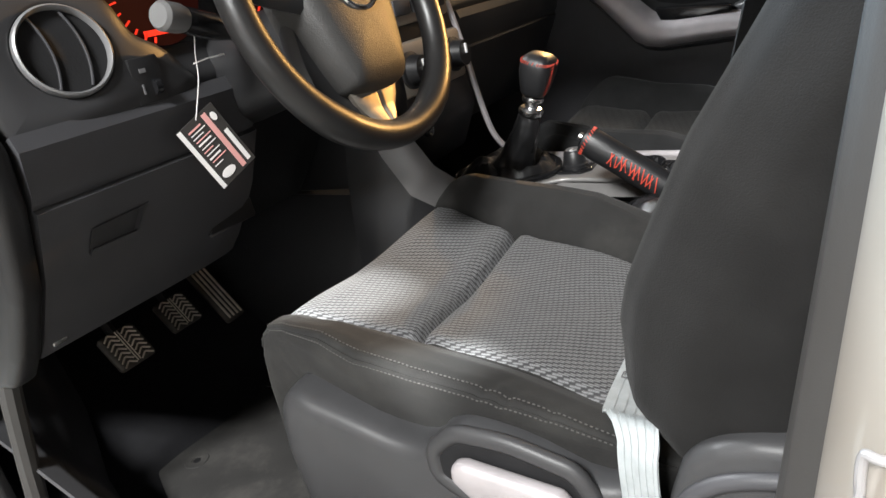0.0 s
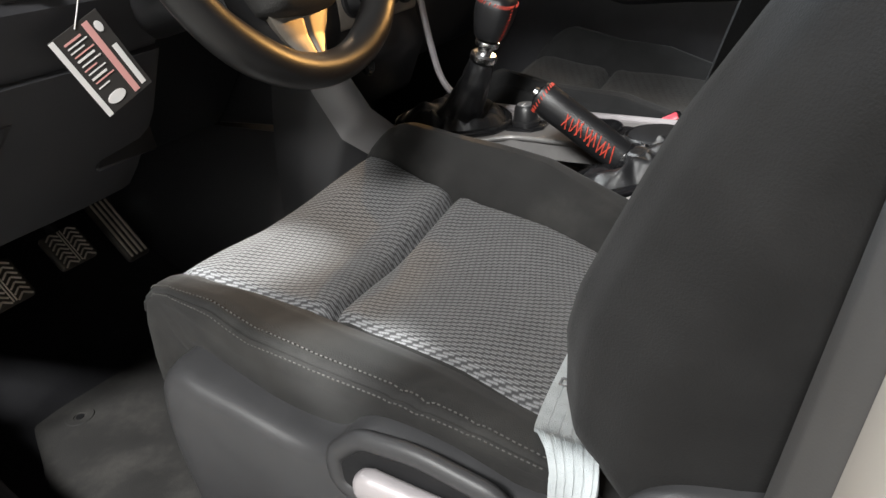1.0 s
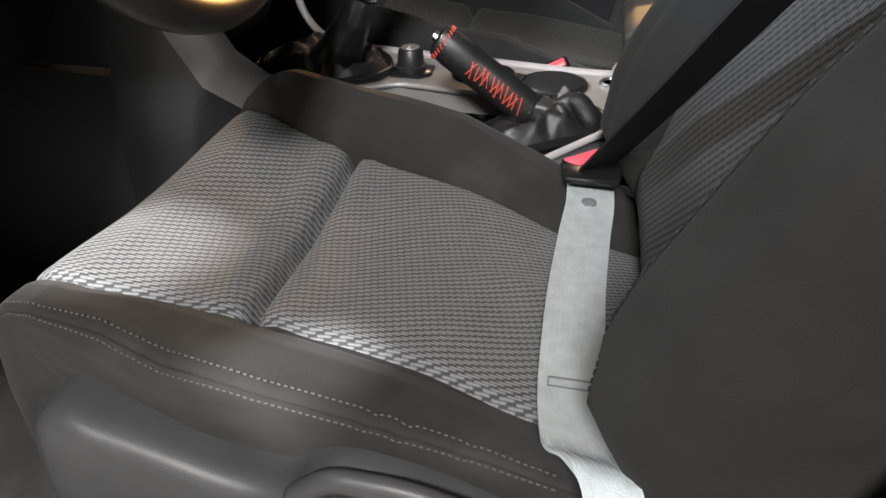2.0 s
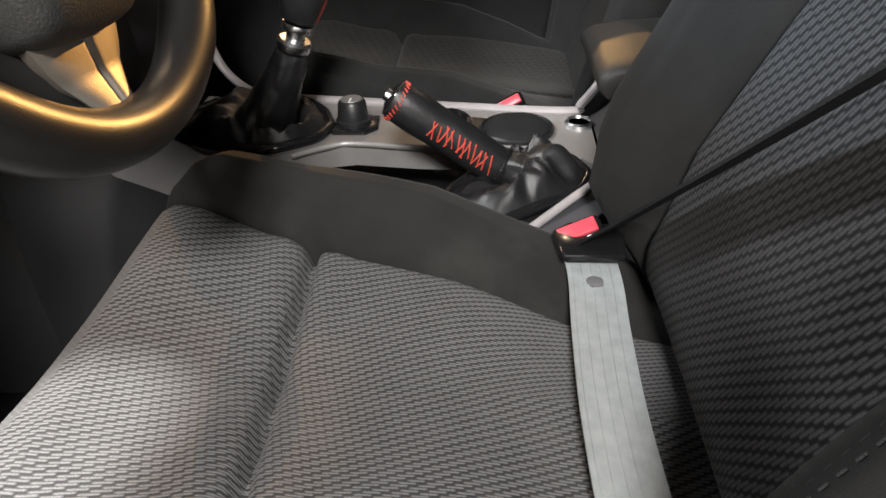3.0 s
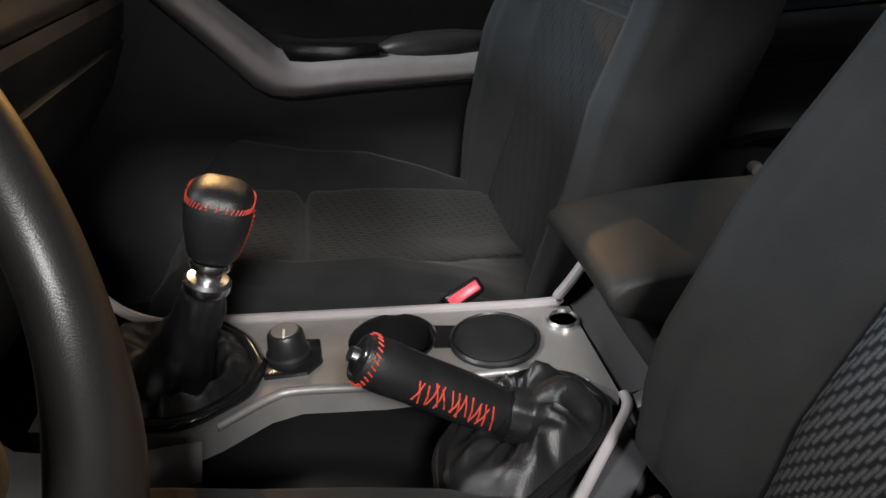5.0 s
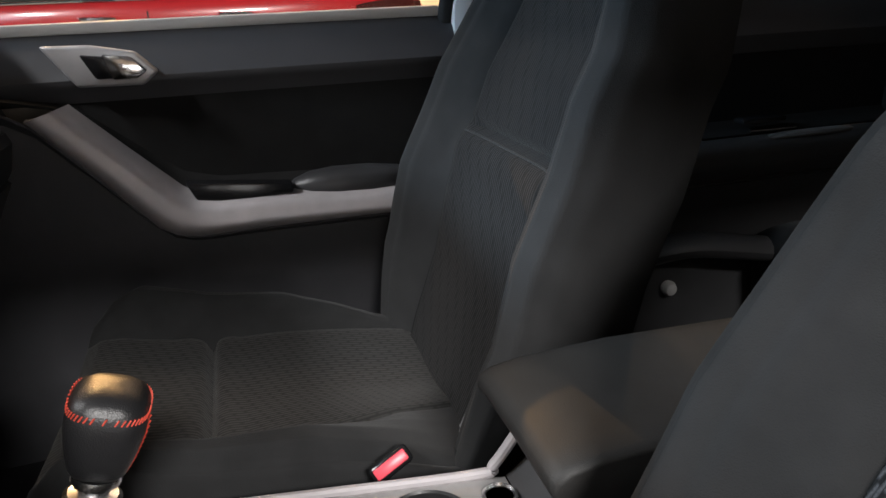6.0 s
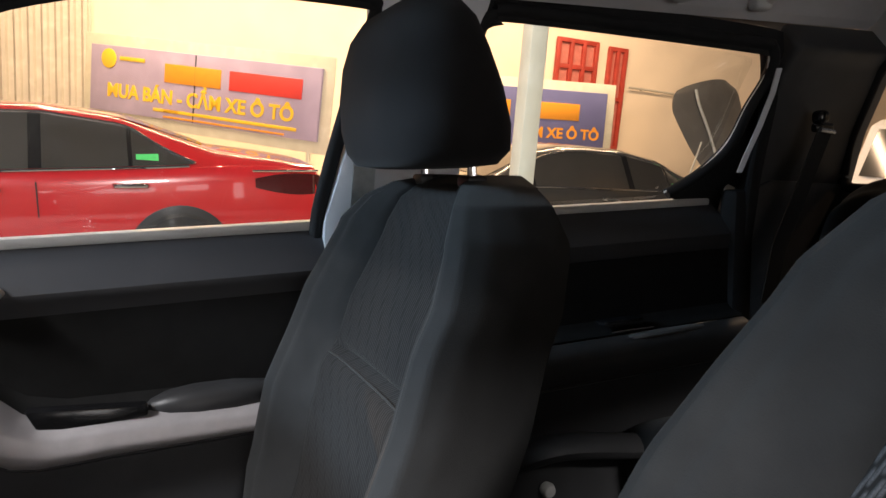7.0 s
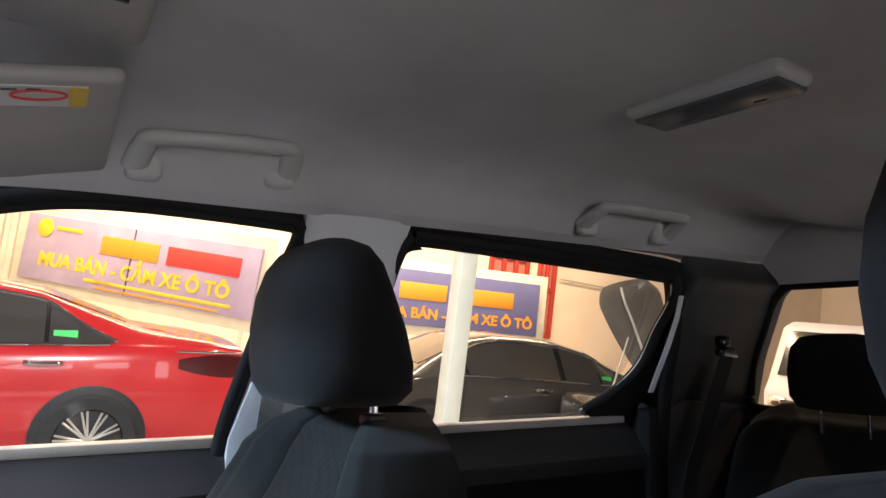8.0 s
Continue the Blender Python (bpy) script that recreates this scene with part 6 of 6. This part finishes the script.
part("strap", ribbon([(0.596, -1.312, 0.93), (0.598, -1.25, 0.80), (0.60, -1.19, 0.68), (0.60, -1.16, 0.55)], Vector((0.0, 0.02, 0.008)), 0.002), M_WEBDARK, rb, "dark webbing")

# rear bench
rs = thing("rear_bench", (0, -1.2, FLOOR + 0.01), "dark cloth rear bench seat with headrests", "car seat")


def bench(u, t):
    P = smooth_line([(-0.80, 0.20), (-0.78, 0.33), (-0.84, 0.37), (-1.15, 0.34), (-1.22, 0.36), (-1.30, 0.60), (-1.36, 0.76), (-1.40, 0.80), (-1.46, 0.79), (-1.48, 0.4)], 6)
    p = P[int(round(t))]
    e = max(0, abs(u) - 0.5) / 0.14
    drop = 0.05 * e * e
    mid = 0.014 * math.exp(-((abs(u) - 0.08) / 0.02) ** 2)
    sea = 0.008 * math.exp(-((abs(u) - 0.50) / 0.012) ** 2) + 0.008 * math.exp(-((abs(u) - 0.22) / 0.012) ** 2)
    return (u, p.x - (drop + mid + sea) * 0.5, p.y - drop - sea - (mid if p.x > -1.2 else 0))


part("bench", sheet(bench, lin(-0.64, 0.64, 90), list(range(55))), M_CLOTH_CLEAN, rs, "plain dark cloth bench and backrest", 60)
for cx in (-0.36, 0.36):
    rings = [sup((cx, -1.365), hx, hy, 0.80 + z, 28, 3.0) for hx, hy, z in ((0.05, 0.02, 0.018), (0.095, 0.036, 0.022), (0.112, 0.045, 0.045), (0.115, 0.047, 0.10), (0.105, 0.043, 0.15), (0.085, 0.032, 0.172), (0.03, 0.012, 0.180))]
    part("headrest", loft(rings), M_HEADREST, rs, "dark cloth rear headrest", 60)
    for sg in (-1, 1):
        part("headrest_post", tube([(cx + sg * 0.05, -1.365, 0.77), (cx + sg * 0.05, -1.365, 0.83)], 0.005, 8), M_CHROME, rs, "chrome post")

# overhead
def grab(nm, a, b, label):
    g = thing(nm, a, label, "grab handle", "grab handles")
    a, b = Vector(a), Vector(b)
    d = (b - a).normalized()
    dn = Vector((-0.060, 0, 0.028))
    pts = smooth_line([a, a + dn * 0.8 + d * 0.008, a + dn + d * 0.03, b + dn - d * 0.03, b + dn * 0.8 - d * 0.008, b], 5)
    part("bar", tube(pts, [0.0195 - 0.0035 * min(1, min(i, len(pts) - 1 - i) / 8) for i in range(len(pts))], 16, 0.72), M_LIGHTTRIM, g, "pale grey moulded bar", 60)
    for p in (a + d * 0.012, b - d * 0.012):
        part("foot", box(p.x + 0.004, p.y, p.z + 0.004, 0.030, 0.050, 0.052, 0.012, 3), M_LIGHTTRIM, g, "rounded mounting foot")
    return g


grab("grab_handle", (0.572, -0.018, 1.194), (0.572, -0.240, 1.208), "pale grey grab handle over the front door")
grab("grab_handle", (0.570, -0.850, 1.188), (0.570, -1.085, 1.186), "pale grey grab handle over the rear door")
lamp = thing("dome_lamp", (0.115, -0.68, 1.29), "pale ceiling lamp unit, switched off", "ceiling lamp")
lm = pose(0.115, -0.680, 1.287, 0, 0, 5)
part("housing", turned(box(0, 0, 0, 0.232, 0.088, 0.026, 0.012, 3), lm), M_LIGHTTRIM, lamp, "pale plastic housing")
part("lens", turned(box(0, -0.006, -0.013, 0.214, 0.072, 0.010, 0.004, 3), lm), M_LENS, lamp, "grey lens")
for dx in (-0.055, 0.055):
    part("switch", turned(box(dx, -0.022, -0.016, 0.02, 0.008, 0.004, 0.001), lm), M_CHROME, lamp, "small bright switch")
vis = thing("sun_visor", (0.3, 0.1, 1.18), "pale grey sun visor folded up, with a printed sticker", "sun visor")
VM = pose(0.455, 0.105, 1.196, -10, 8, 0)
part("flap", turned(box(0, 0, 0, 0.31, 0.175, 0.02, 0.009, 3), VM), M_OVERHEAD, vis, "padded pale flap")
part("sticker", turned(box(-0.115, 0.012, -0.0106, 0.05, 0.125, 0.0012), VM), M_WHITE, vis, "white printed warning sticker")
part("sticker_mark", turned(tube([(-0.120 + 0.011 * math.cos(a), -0.005 + 0.026 * math.sin(a), -0.012) for a in lin(0, 2 * math.pi, 24)[:-1]], 0.0016, 6, closed=True), VM), M_REDLETTER, vis, "red ring mark")
for k in range(3):
    part("printed_bar", turned(box(-0.132, 0.0 + 0.022 * k, -0.0116, 0.004, 0.014, 0.001), VM), M_GREYPLASTIC, vis)
part("sticker_patch", turned(box(-0.115, -0.042, -0.0116, 0.046, 0.018, 0.001), VM), M_YELLOW, vis, "yellow patch")
oc = thing("overhead_console", (0, 0.15, 1.21), "pale overhead console with map lamps", "overhead console")
part("shell", box(0.08, 0.15, 1.272, 0.42, 0.29, 0.034, 0.012, 3), M_OVERHEAD, oc, "pale plastic shell")
part("panel", slab([(-0.10, 0.035), (0.16, 0.030), (0.16, 0.22), (-0.10, 0.22)], "z", 1.250, 1.257, 0.002), M_LIGHTTRIM, oc, "flush lid")
for sx, ang in ((-0.105, -6), (0.165, 6)):
    part("slit", box(sx, 0.085, 1.2535, 0.004, 0.11, 0.005, 0, 1, pose(0, 0, 0, 0, 0, ang)), M_BLACK, oc, "narrow dark gap beside the lid")

# ---------- outside ----------
UP = Vector((-0.076, -0.076, 1)).normalized()
XO = (Vector((1, 0, 0)) - UP * UP.x).normalized()
YO = UP.cross(XO)
OUT = Matrix((XO, YO, UP)).transposed().to_4x4()
OUT.translation = (0, 0, -0.50)


def outside(name, m, label, category, group="", kind=""):
    ob = new(name)
    ob.matrix_world = OUT @ m
    ob.empty_display_size = 0.1
    BASE[ob] = Vector((0, 0, 0))
    return tagged(ob, label, category, group, kind)


def outlying(name, bm, material, label):
    ob = struct(name, bm, material, label)
    ob.matrix_world = OUT
    return ob


outlying("ground", sheet(lambda x, y: (x, y, 0.006 * noise.noise((x, y, 0))), lin(-120, 120, 60), lin(-120, 120, 60)), M_ASPHALT, "grey concrete forecourt")
# building walls round the lot
outlying("wall_east", slab([(-30, 0), (1.6, 0), (1.6, 6.5), (-30, 6.5)], "x", 13.4, 13.7), M_WALL, "cream rendered wall of the building across the lot")
def ribbed(u, z):
    # trapezoid ribs, 0.2 m apart
    f = (u / 0.2) % 1.0
    return (13.32 - interp(f, [0, 0.12, 0.30, 0.58, 0.76, 1.0], [0, 0, 0.05, 0.05, 0, 0]), 0.78 + u, z)


outlying("shutter_wall", thicken(sheet(ribbed, [0.2 * k + 0.2 * f for k in range(64) for f in (0.0, 0.12, 0.30, 0.58, 0.76)], [0, 2.1, 2.16, 4.3]), 0.01), M_SHUTTER, "corrugated pale metal shutter")
outlying("wall_over_shutter", slab([(1.6, 4.0), (14, 4.0), (14, 6.5), (1.6, 6.5)], "x", 13.4, 13.7), M_WALL, "cream wall above the shutter")
outlying("wall_west", box(-9, 0, 3, 0.3, 60, 6), M_WALL, "cream wall behind the truck's open side")
outlying("wall_south", box(2, -22, 3, 24, 0.3, 6), M_WALL, "cream wall behind the truck")
outlying("wall_north", box(2, 16, 3, 24, 0.3, 6), M_WALL, "cream wall ahead of the truck")


def board(nm, bl, br, h, material, label, texts):
    ob = new(nm)
    a, b = Vector(bl), Vector(br)
    xa = (b - a).normalized()
    za = (UP - xa * UP.dot(xa)).normalized()
    ya = za.cross(xa)
    m = Matrix((xa, ya, za)).transposed().to_4x4()
    m.translation = a
    ob.matrix_world = m
    BASE[ob] = Vector((0, 0, 0))
    tagged(ob, label, "sign board")
    w = (b - a).length
    part("panel", box(w / 2, 0.03, h / 2, w, 0.05, h, 0.008), material, ob, "flat printed panel")
    part("border", box(w / 2, 0.062, h / 2, w + 0.36, 0.012, h + 0.34, 0.004), M_POST, ob, "pale frame panel behind the print")
    for sx in (0.15, w - 0.15):
        part("leg", box(sx, 0.08, -0.9, 0.06, 0.05, 2.0), M_POST, ob, "steel leg")
    for kind, x, z, s, mt, txt in texts:
        if kind == "t":
            letters("lettering", txt, s, mt, ob, pose(x, -0.001, z, 90, 0, 0), 0.012, bold=0.028)
        elif kind == "b":
            part("name_bar", box(x, -0.002, z, s, 0.012, txt, 0.01), mt, ob)
        else:
            part("emblem", lathe([(s, -0.002), (s, 0.01), (s * 0.95, 0.014), (0, 0.014)], 28, pose(x, 0.0, z, 90, 0, 0)), mt, ob, "round yellow emblem")
    return ob


board("sign_board", (12.19, 0.60, 1.78), (9.21, -2.34, 1.12), 1.02, M_SIGN_PALE, "lilac sale sign with red, orange and yellow lettering",
      [("c", 0.38, 0.82, 0.15, M_YELLOW, ""), ("b", 0.85, 0.84, 0.5, M_YELLOW, 0.06), ("b", 2.02, 0.70, 1.05, M_ORANGE, 0.28), ("b", 3.32, 0.70, 1.25, M_REDLETTER, 0.28),
       ("t", 2.10, 0.24, 0.295, M_YELLOW, "MUA BÁN - CẦM XE Ô TÔ"), ("b", 2.7, 0.13, 2.4, M_YELLOW, 0.05), ("b", 1.55, 0.13, 0.5, M_YELLOW, 0.05), ("b", 2.6, 0.04, 2.2, M_ORANGE, 0.03), ("b", 2.07, 0.51, 0.02, M_GREYPLASTIC, 1.0)])
board("sign_board", (10.64, -4.98, 1.18), (10.11, -8.02, 0.97), 1.0, M_SIGN, "dark blue sale sign with orange lettering behind a post",
      [("b", 0.75, 0.62, 0.9, M_ORANGE, 0.30), ("b", 1.95, 0.62, 1.2, M_ORANGE, 0.30), ("t", 1.45, 0.14, 0.26, M_ORANGE, "MUA BÁN - CẦM XE Ô TÔ")])
post = outside("canopy_post", pose(4.07, -2.46, 0), "pale painted square steel post", "post")
part("shaft", box(0, 0, 2.6, 0.14, 0.14, 5.2, 0.010), M_POST, post, "square steel shaft")
part("foot_plate", box(0, 0, 0.008, 0.24, 0.24, 0.016, 0.004), M_POST, post)


def sedan(nm, m, paint, label, green):
    """Faces +y; the origin lies on the ground below the middle."""
    c = outside(nm, m, label, "car", "parked cars")
    ys = [-2.54, -2.52, -2.40, -2.12, -1.66, -1.35, -1.0, -0.5, 0.0, 0.4, 0.7, 1.1, 1.5, 1.9, 2.15, 2.28, 2.30]
    belt = [0.55, 0.78, 0.93, 0.98, 0.985, 0.975, 0.972, 0.97, 0.968, 0.965, 0.965, 0.95, 0.90, 0.80, 0.70, 0.60, 0.50]
    roof = [0.56, 0.82, 0.99, 1.04, 1.11, 1.225, 1.36, 1.445, 1.455, 1.44, 1.37, 1.18, 0.97, 0.86, 0.76, 0.66, 0.52]
    half = [0.62, 0.72, 0.82, 0.86, 0.885, 0.89, 0.89, 0.89, 0.89, 0.89, 0.89, 0.885, 0.87, 0.84, 0.78, 0.68, 0.60]
    topw = [0.50, 0.62, 0.70, 0.72, 0.68, 0.62, 0.57, 0.55, 0.55, 0.56, 0.57, 0.62, 0.68, 0.68, 0.62, 0.55, 0.45]
    Y = [p[0] for p in smooth_line([(y, 0, 0) for y in ys], 3)]

    def g(y, arr):
        return interp(y, ys, arr)
    rings = []
    for y in Y:
        b, r, h, w = g(y, belt), g(y, roof), g(y, half), g(y, topw)
        half_ring = [(h * 0.90, 0.20), (h * 0.975, 0.28), (h, 0.45), (h * 1.005, 0.62), (h * 0.99, b - 0.10), (h * 0.965, b), (h * 0.955, b + 0.01), (w + 0.04, r - 0.06 * min(1, (r - b) * 4)), (w * 0.9, r - 0.015), (w * 0.4, r)]
        rings.append([(-x, y, z) for x, z in half_ring] + [(x, y, z) for x, z in reversed(half_ring)])
    body = loft(rings)
    part("body", body, paint, c, "glossy painted body", 40)

    def side_x(y, z):
        b, r, h, w = g(y, belt), g(y, roof), g(y, half), g(y, topw)
        f = (z - b) / max(0.02, r - b)
        return h * 0.955 + (w + 0.04 - h * 0.955) * (z - b - 0.01) / max(0.05, r - 0.06 * min(1, (r - b) * 4) - b - 0.01) + 0.014

    def glassp(y0, y1, topf, n=12, off=0.0):
        def fn(u, v):
            y = y0 + (y1 - y0) * u
            b, r = g(y, belt) + 0.030, g(y, roof) - 0.066
            tip = min(1.0, max(0.0, (y + 1.50) / 0.42)) ** 0.6
            z = b + max(0.006, (r - b) * tip) * v * topf
            return (-side_x(y, z) - off, y, z)
        return sheet(fn, lin(0, 1, n), lin(0, 1, 6))
    part("window_band", glassp(-1.50, 0.88, 1.0, 40, -0.006), M_GLOSSBLACK, c, "black pillars between the panes", 60)
    for y0, y1 in ((-1.48, -1.07), (-1.04, -0.50), (-0.42, 0.86)):
        p = part("side_window", glassp(y0, y1, 1.0), M_CARGLASS, c, "dark tinted side glass", 60)
    ridge = []
    for y in lin(-1.50, 0.86, 40):
        tip = min(1.0, max(0.0, (y + 1.50) / 0.42)) ** 0.6
        z = g(y, belt) + 0.03 + max(0.006, (g(y, roof) - 0.066 - g(y, belt) - 0.03) * tip)
        ridge.append((-side_x(y, z) - 0.003, y, z))
    part("roof_trim", tube(ridge, 0.012, 6), M_CHROME, c, "bright trim over the windows")
    part("window_trim", tube([(-side_x(y, g(y, belt) + 0.02) - 0.004, y, g(y, belt) + 0.02) for y in lin(-1.45, 0.95, 20)], 0.010, 6), M_CHROME, c, "bright trim below the windows")
    def top_z(x, y):
        b, r, w = g(y, belt), g(y, roof), g(y, topw)
        return interp(abs(x), [0, w * 0.4, w * 0.9, w + 0.04], [r, r, r - 0.015, r - 0.06 * min(1, (r - b) * 4)]) + 0.007
    part("rear_window", sheet(lambda u, v: ((u - 0.5) * 2 * 0.53, -1.58 + 0.58 * v, top_z((u - 0.5) * 2 * 0.53, -1.58 + 0.58 * v)), lin(0, 1, 8), lin(0, 1, 10)), M_CARGLASS, c, "dark rear window", 60)
    part("windscreen", sheet(lambda u, v: ((u - 0.5) * 2 * 0.54, 1.35 - 0.62 * v, top_z((u - 0.5) * 2 * 0.54, 1.35 - 0.62 * v)), lin(0, 1, 8), lin(0, 1, 10)), M_CARGLASS, c, "dark windscreen", 60)
    for y in (-1.05, -0.14):
        part("door_handle", tube(smooth_line([(-0.885, y - 0.11, 0.865), (-0.925, y - 0.08, 0.868), (-0.925, y + 0.08, 0.872), (-0.885, y + 0.11, 0.875)], 4), 0.018, 8), M_CHROME, c, "chrome door handle")
    for y in (-0.46, 0.92):
        part("door_gap", box(-0.886, y, 0.60, 0.012, 0.008, 0.62), M_BLACK, c, "dark door gap")
    part("tail_lamp", sheet(lambda u, v: (-(interp(-1.92 - 0.52 * u, ys, half) * 0.985 + 0.010), -1.92 - 0.52 * u, 0.86 - 0.03 * u + 0.17 * (v - 0.5) * (0.15 + 0.85 * math.sin(math.pi * (0.10 + 0.6 * u)))), lin(0, 1, 10), lin(0, 1, 4)), M_LAMPRED, c, "dark red tail lamp", 60)
    part("rear_bumper", box(0, -2.50, 0.42, 1.35, 0.14, 0.20, 0.06, 3), paint, c, "painted rear bumper")
    part("lamp_trim", tube([(-(interp(y, ys, half) * 0.985 + 0.016), y, 0.955 - 0.03 * (-1.9 - y)) for y in lin(-1.9, -2.42, 8)], 0.009, 6), M_CHROME, c, "bright trim over the tail lamp")
    if green:
        part("sticker", box(-side_x(-1.17, 1.06) - 0.010, -1.17, 1.050, 0.004, 0.15, 0.075, 0, 1, pose(0, 0, 0, 0, 22, 0)), M_GREEN, c, "green window sticker")
    for y in (-1.36, 1.34):
        for sg in (-1, 1):
            w = part("wheel", lathe([(0.20, -0.10), (0.305, -0.10), (0.325, -0.08), (0.33, 0.0), (0.325, 0.085), (0.30, 0.105), (0.225, 0.105), (0.215, 0.085)], 40, pose(sg * 0.815, y, 0.33, 0, sg * 90, 0), False), M_TYRE, c, "black tyre")
            part("rim_dish", lathe([(0.0, 0.04), (0.20, 0.045), (0.222, 0.10), (0.215, 0.108)], 36, pose(sg * 0.815, y, 0.33, 0, sg * 90, 0), False), M_BLACK, w, "dark rim dish")
            for k in range(20):
                a = 18 * k + (4 if k % 2 else -4)
                part("spoke", turned(box(0, 0.125, 0.088, 0.015, 0.19, 0.02, 0.004, 1), pose(sg * 0.815, y, 0.33, 0, sg * 90, 0) @ pose(0, 0, 0, 0, 0, a)), M_RIM, w, "alloy spoke")
            part("hub_cap", lathe([(0.0, 0.10), (0.035, 0.10), (0.03, 0.085)], 18, pose(sg * 0.815, y, 0.33, 0, sg * 90, 0)), M_RIM, w)
        part("wheel_arch", lathe([(0.0, 0.0), (0.365, 0.0), (0.37, 0.012), (0.36, 0.014), (0.0, 0.014)], 40, pose(-0.886, y, 0.345, 0, -90, 0)), M_BLACK, c, "dark wheel arch gap")
    return c


sedan("red_sedan", pose(5.90, 1.17, -0.10, -4, 0, 0), M_CARRED, "glossy red sedan parked across the lot", True)
sedan("dark_sedan", pose(6.90, -4.72, -0.10, 0, 0, 0), M_CARGREY, "dark grey sedan parked behind the post", True)


# raised bonnet of a third car, red window frames and a pipe on the far wall, a white van behind the truck
bon = outside("parked_car", pose(5.0, -5.1, 0), "dark car with its bonnet raised, by the far wall", "car", "parked cars")
part("front_body", box(0.3, -0.1, 0.52, 0.9, 0.7, 0.62, 0.12, 3), M_CARGREY, bon, "dark painted front end")
def bonnet(u, v):
    # stands nearly upright: narrow at the hinge, broad and rounded at the tip
    w = interp(u, [0, 0.35, 0.75, 0.93, 1.0], [0.16, 0.34, 0.50, 0.46, 0.30])
    k = 2 * v - 1
    return (0.3 + 0.10 * k * k + 0.12 * u, -0.32 + w * -k - 0.16 * u - 0.55 * (1 - u) ** 1.4, 1.10 + 1.08 * u + 0.05 * k - 0.05 * k * k)


part("bonnet", thicken(sheet(bonnet, lin(0, 1, 18), lin(0, 1, 18)), 0.03), M_BONNET, bon, "raised dark bonnet", 60)
part("bonnet_rib", tube([Vector(bonnet(u, 0.18 + 0.10 * math.sin(3 * u))) + Vector((-0.035, 0, 0)) for u in lin(0.1, 0.92, 12)], 0.016, 8), M_SHUTTER, bon, "pale pressed rib under the bonnet")
part("bonnet_prop", tube([(0.25, -0.05, 0.80), (0.30, -0.30, 1.50)], 0.010, 8), M_SHUTTER, bon, "thin prop rod")
for sy in (-0.40, 0.20):
    part("wheel", lathe([(0.20, -0.09), (0.30, -0.09), (0.32, 0.0), (0.30, 0.09), (0.20, 0.09)], 28, pose(0.3, sy, 0.32, 90, 0, 0)), M_TYRE, bon, "black tyre")


def wall_window(nm, y0, y1, z0, z1, nb, label):
    w = outside(nm, pose(13.38, 0, 0), label, "", "", "structure")
    for y in lin(y0, y1, nb):
        part("post", box(-0.04, y, (z0 + z1) / 2, 0.10, 0.10, z1 - z0, 0.01), M_WOOD, w, "red painted upright")
    for z in (z0, (z0 + z1) / 2, z1):
        part("rail", box(-0.045, (y0 + y1) / 2, z, 0.08, abs(y1 - y0) + 0.1, 0.10, 0.01), M_WOOD, w, "red painted rail")
    part("pane", box(0.0, (y0 + y1) / 2, (z0 + z1) / 2, 0.02, abs(y1 - y0), z1 - z0), M_WOODPALE, w, "faded red shutter panel")
    return w


wall_window("window_5", -8.7, -9.75, 2.5, 3.65, 3, "red wooden window with bars in the far wall")
wall_window("window_6", -10.15, -10.6, 1.3, 3.6, 2, "narrow red wooden window in the far wall")
pipe = outside("wall_pipe", pose(13.3, 0, 0), "thin dark pipe fixed along the far wall", "pipe")
part("tube", tube([(0, -10.8, 2.77), (0, -14.0, 2.72)], 0.025, 8), M_SHUTTER, pipe)
for y in (-11.2, -12.6):
    part("bracket", box(0.04, y, 2.76, 0.10, 0.03, 0.07, 0.006), M_SHUTTER, pipe)
van = outside("white_van", pose(5.2, -10.2, 0), "white van parked behind the truck", "van", "parked cars")
part("body", slab([(-1.2, 0.35), (1.25, 0.35), (1.30, 1.0), (1.22, 1.15), (0.95, 1.95), (0.75, 2.05), (-1.2, 2.08), (-1.25, 1.2)], "x", -0.9, 0.9, 0.06, 3), M_WHITE, van, "white painted body")
part("windscreen", sheet(lambda u, v: (-0.74 + 1.48 * u, 1.21 - 0.25 * v + 0.012, 1.24 + 0.66 * v), lin(0, 1, 6), lin(0, 1, 6)), M_CARGLASS, van, "dark windscreen")
part("grille", box(0, 1.30, 0.82, 1.2, 0.04, 0.18, 0.02), M_BLACK, van, "black grille")
part("bumper", box(0, 1.29, 0.50, 1.7, 0.12, 0.24, 0.05, 3), M_GREYPLASTIC, van, "grey bumper")
part("wiper", tube([(-0.3, 1.25, 1.22), (-0.5, 1.10, 1.60)], 0.012, 6), M_BLACK, van, "black wiper")
for sx in (-0.66, 0.66):
    part("headlamp", box(sx, 1.28, 0.86, 0.30, 0.06, 0.16, 0.04, 3), M_CHROME, van, "clear headlamp")
    part("wheel", lathe([(0.20, -0.10), (0.31, -0.10), (0.33, 0.0), (0.31, 0.10), (0.20, 0.10)], 28, pose(sx * 1.2, 0.7, 0.33, 0, 90, 0)), M_TYRE, van, "black tyre")
    part("wheel", lathe([(0.20, -0.10), (0.31, -0.10), (0.33, 0.0), (0.31, 0.10), (0.20, 0.10)], 28, pose(sx * 1.2, -0.8, 0.33, 0, 90, 0)), M_TYRE, van, "black tyre")
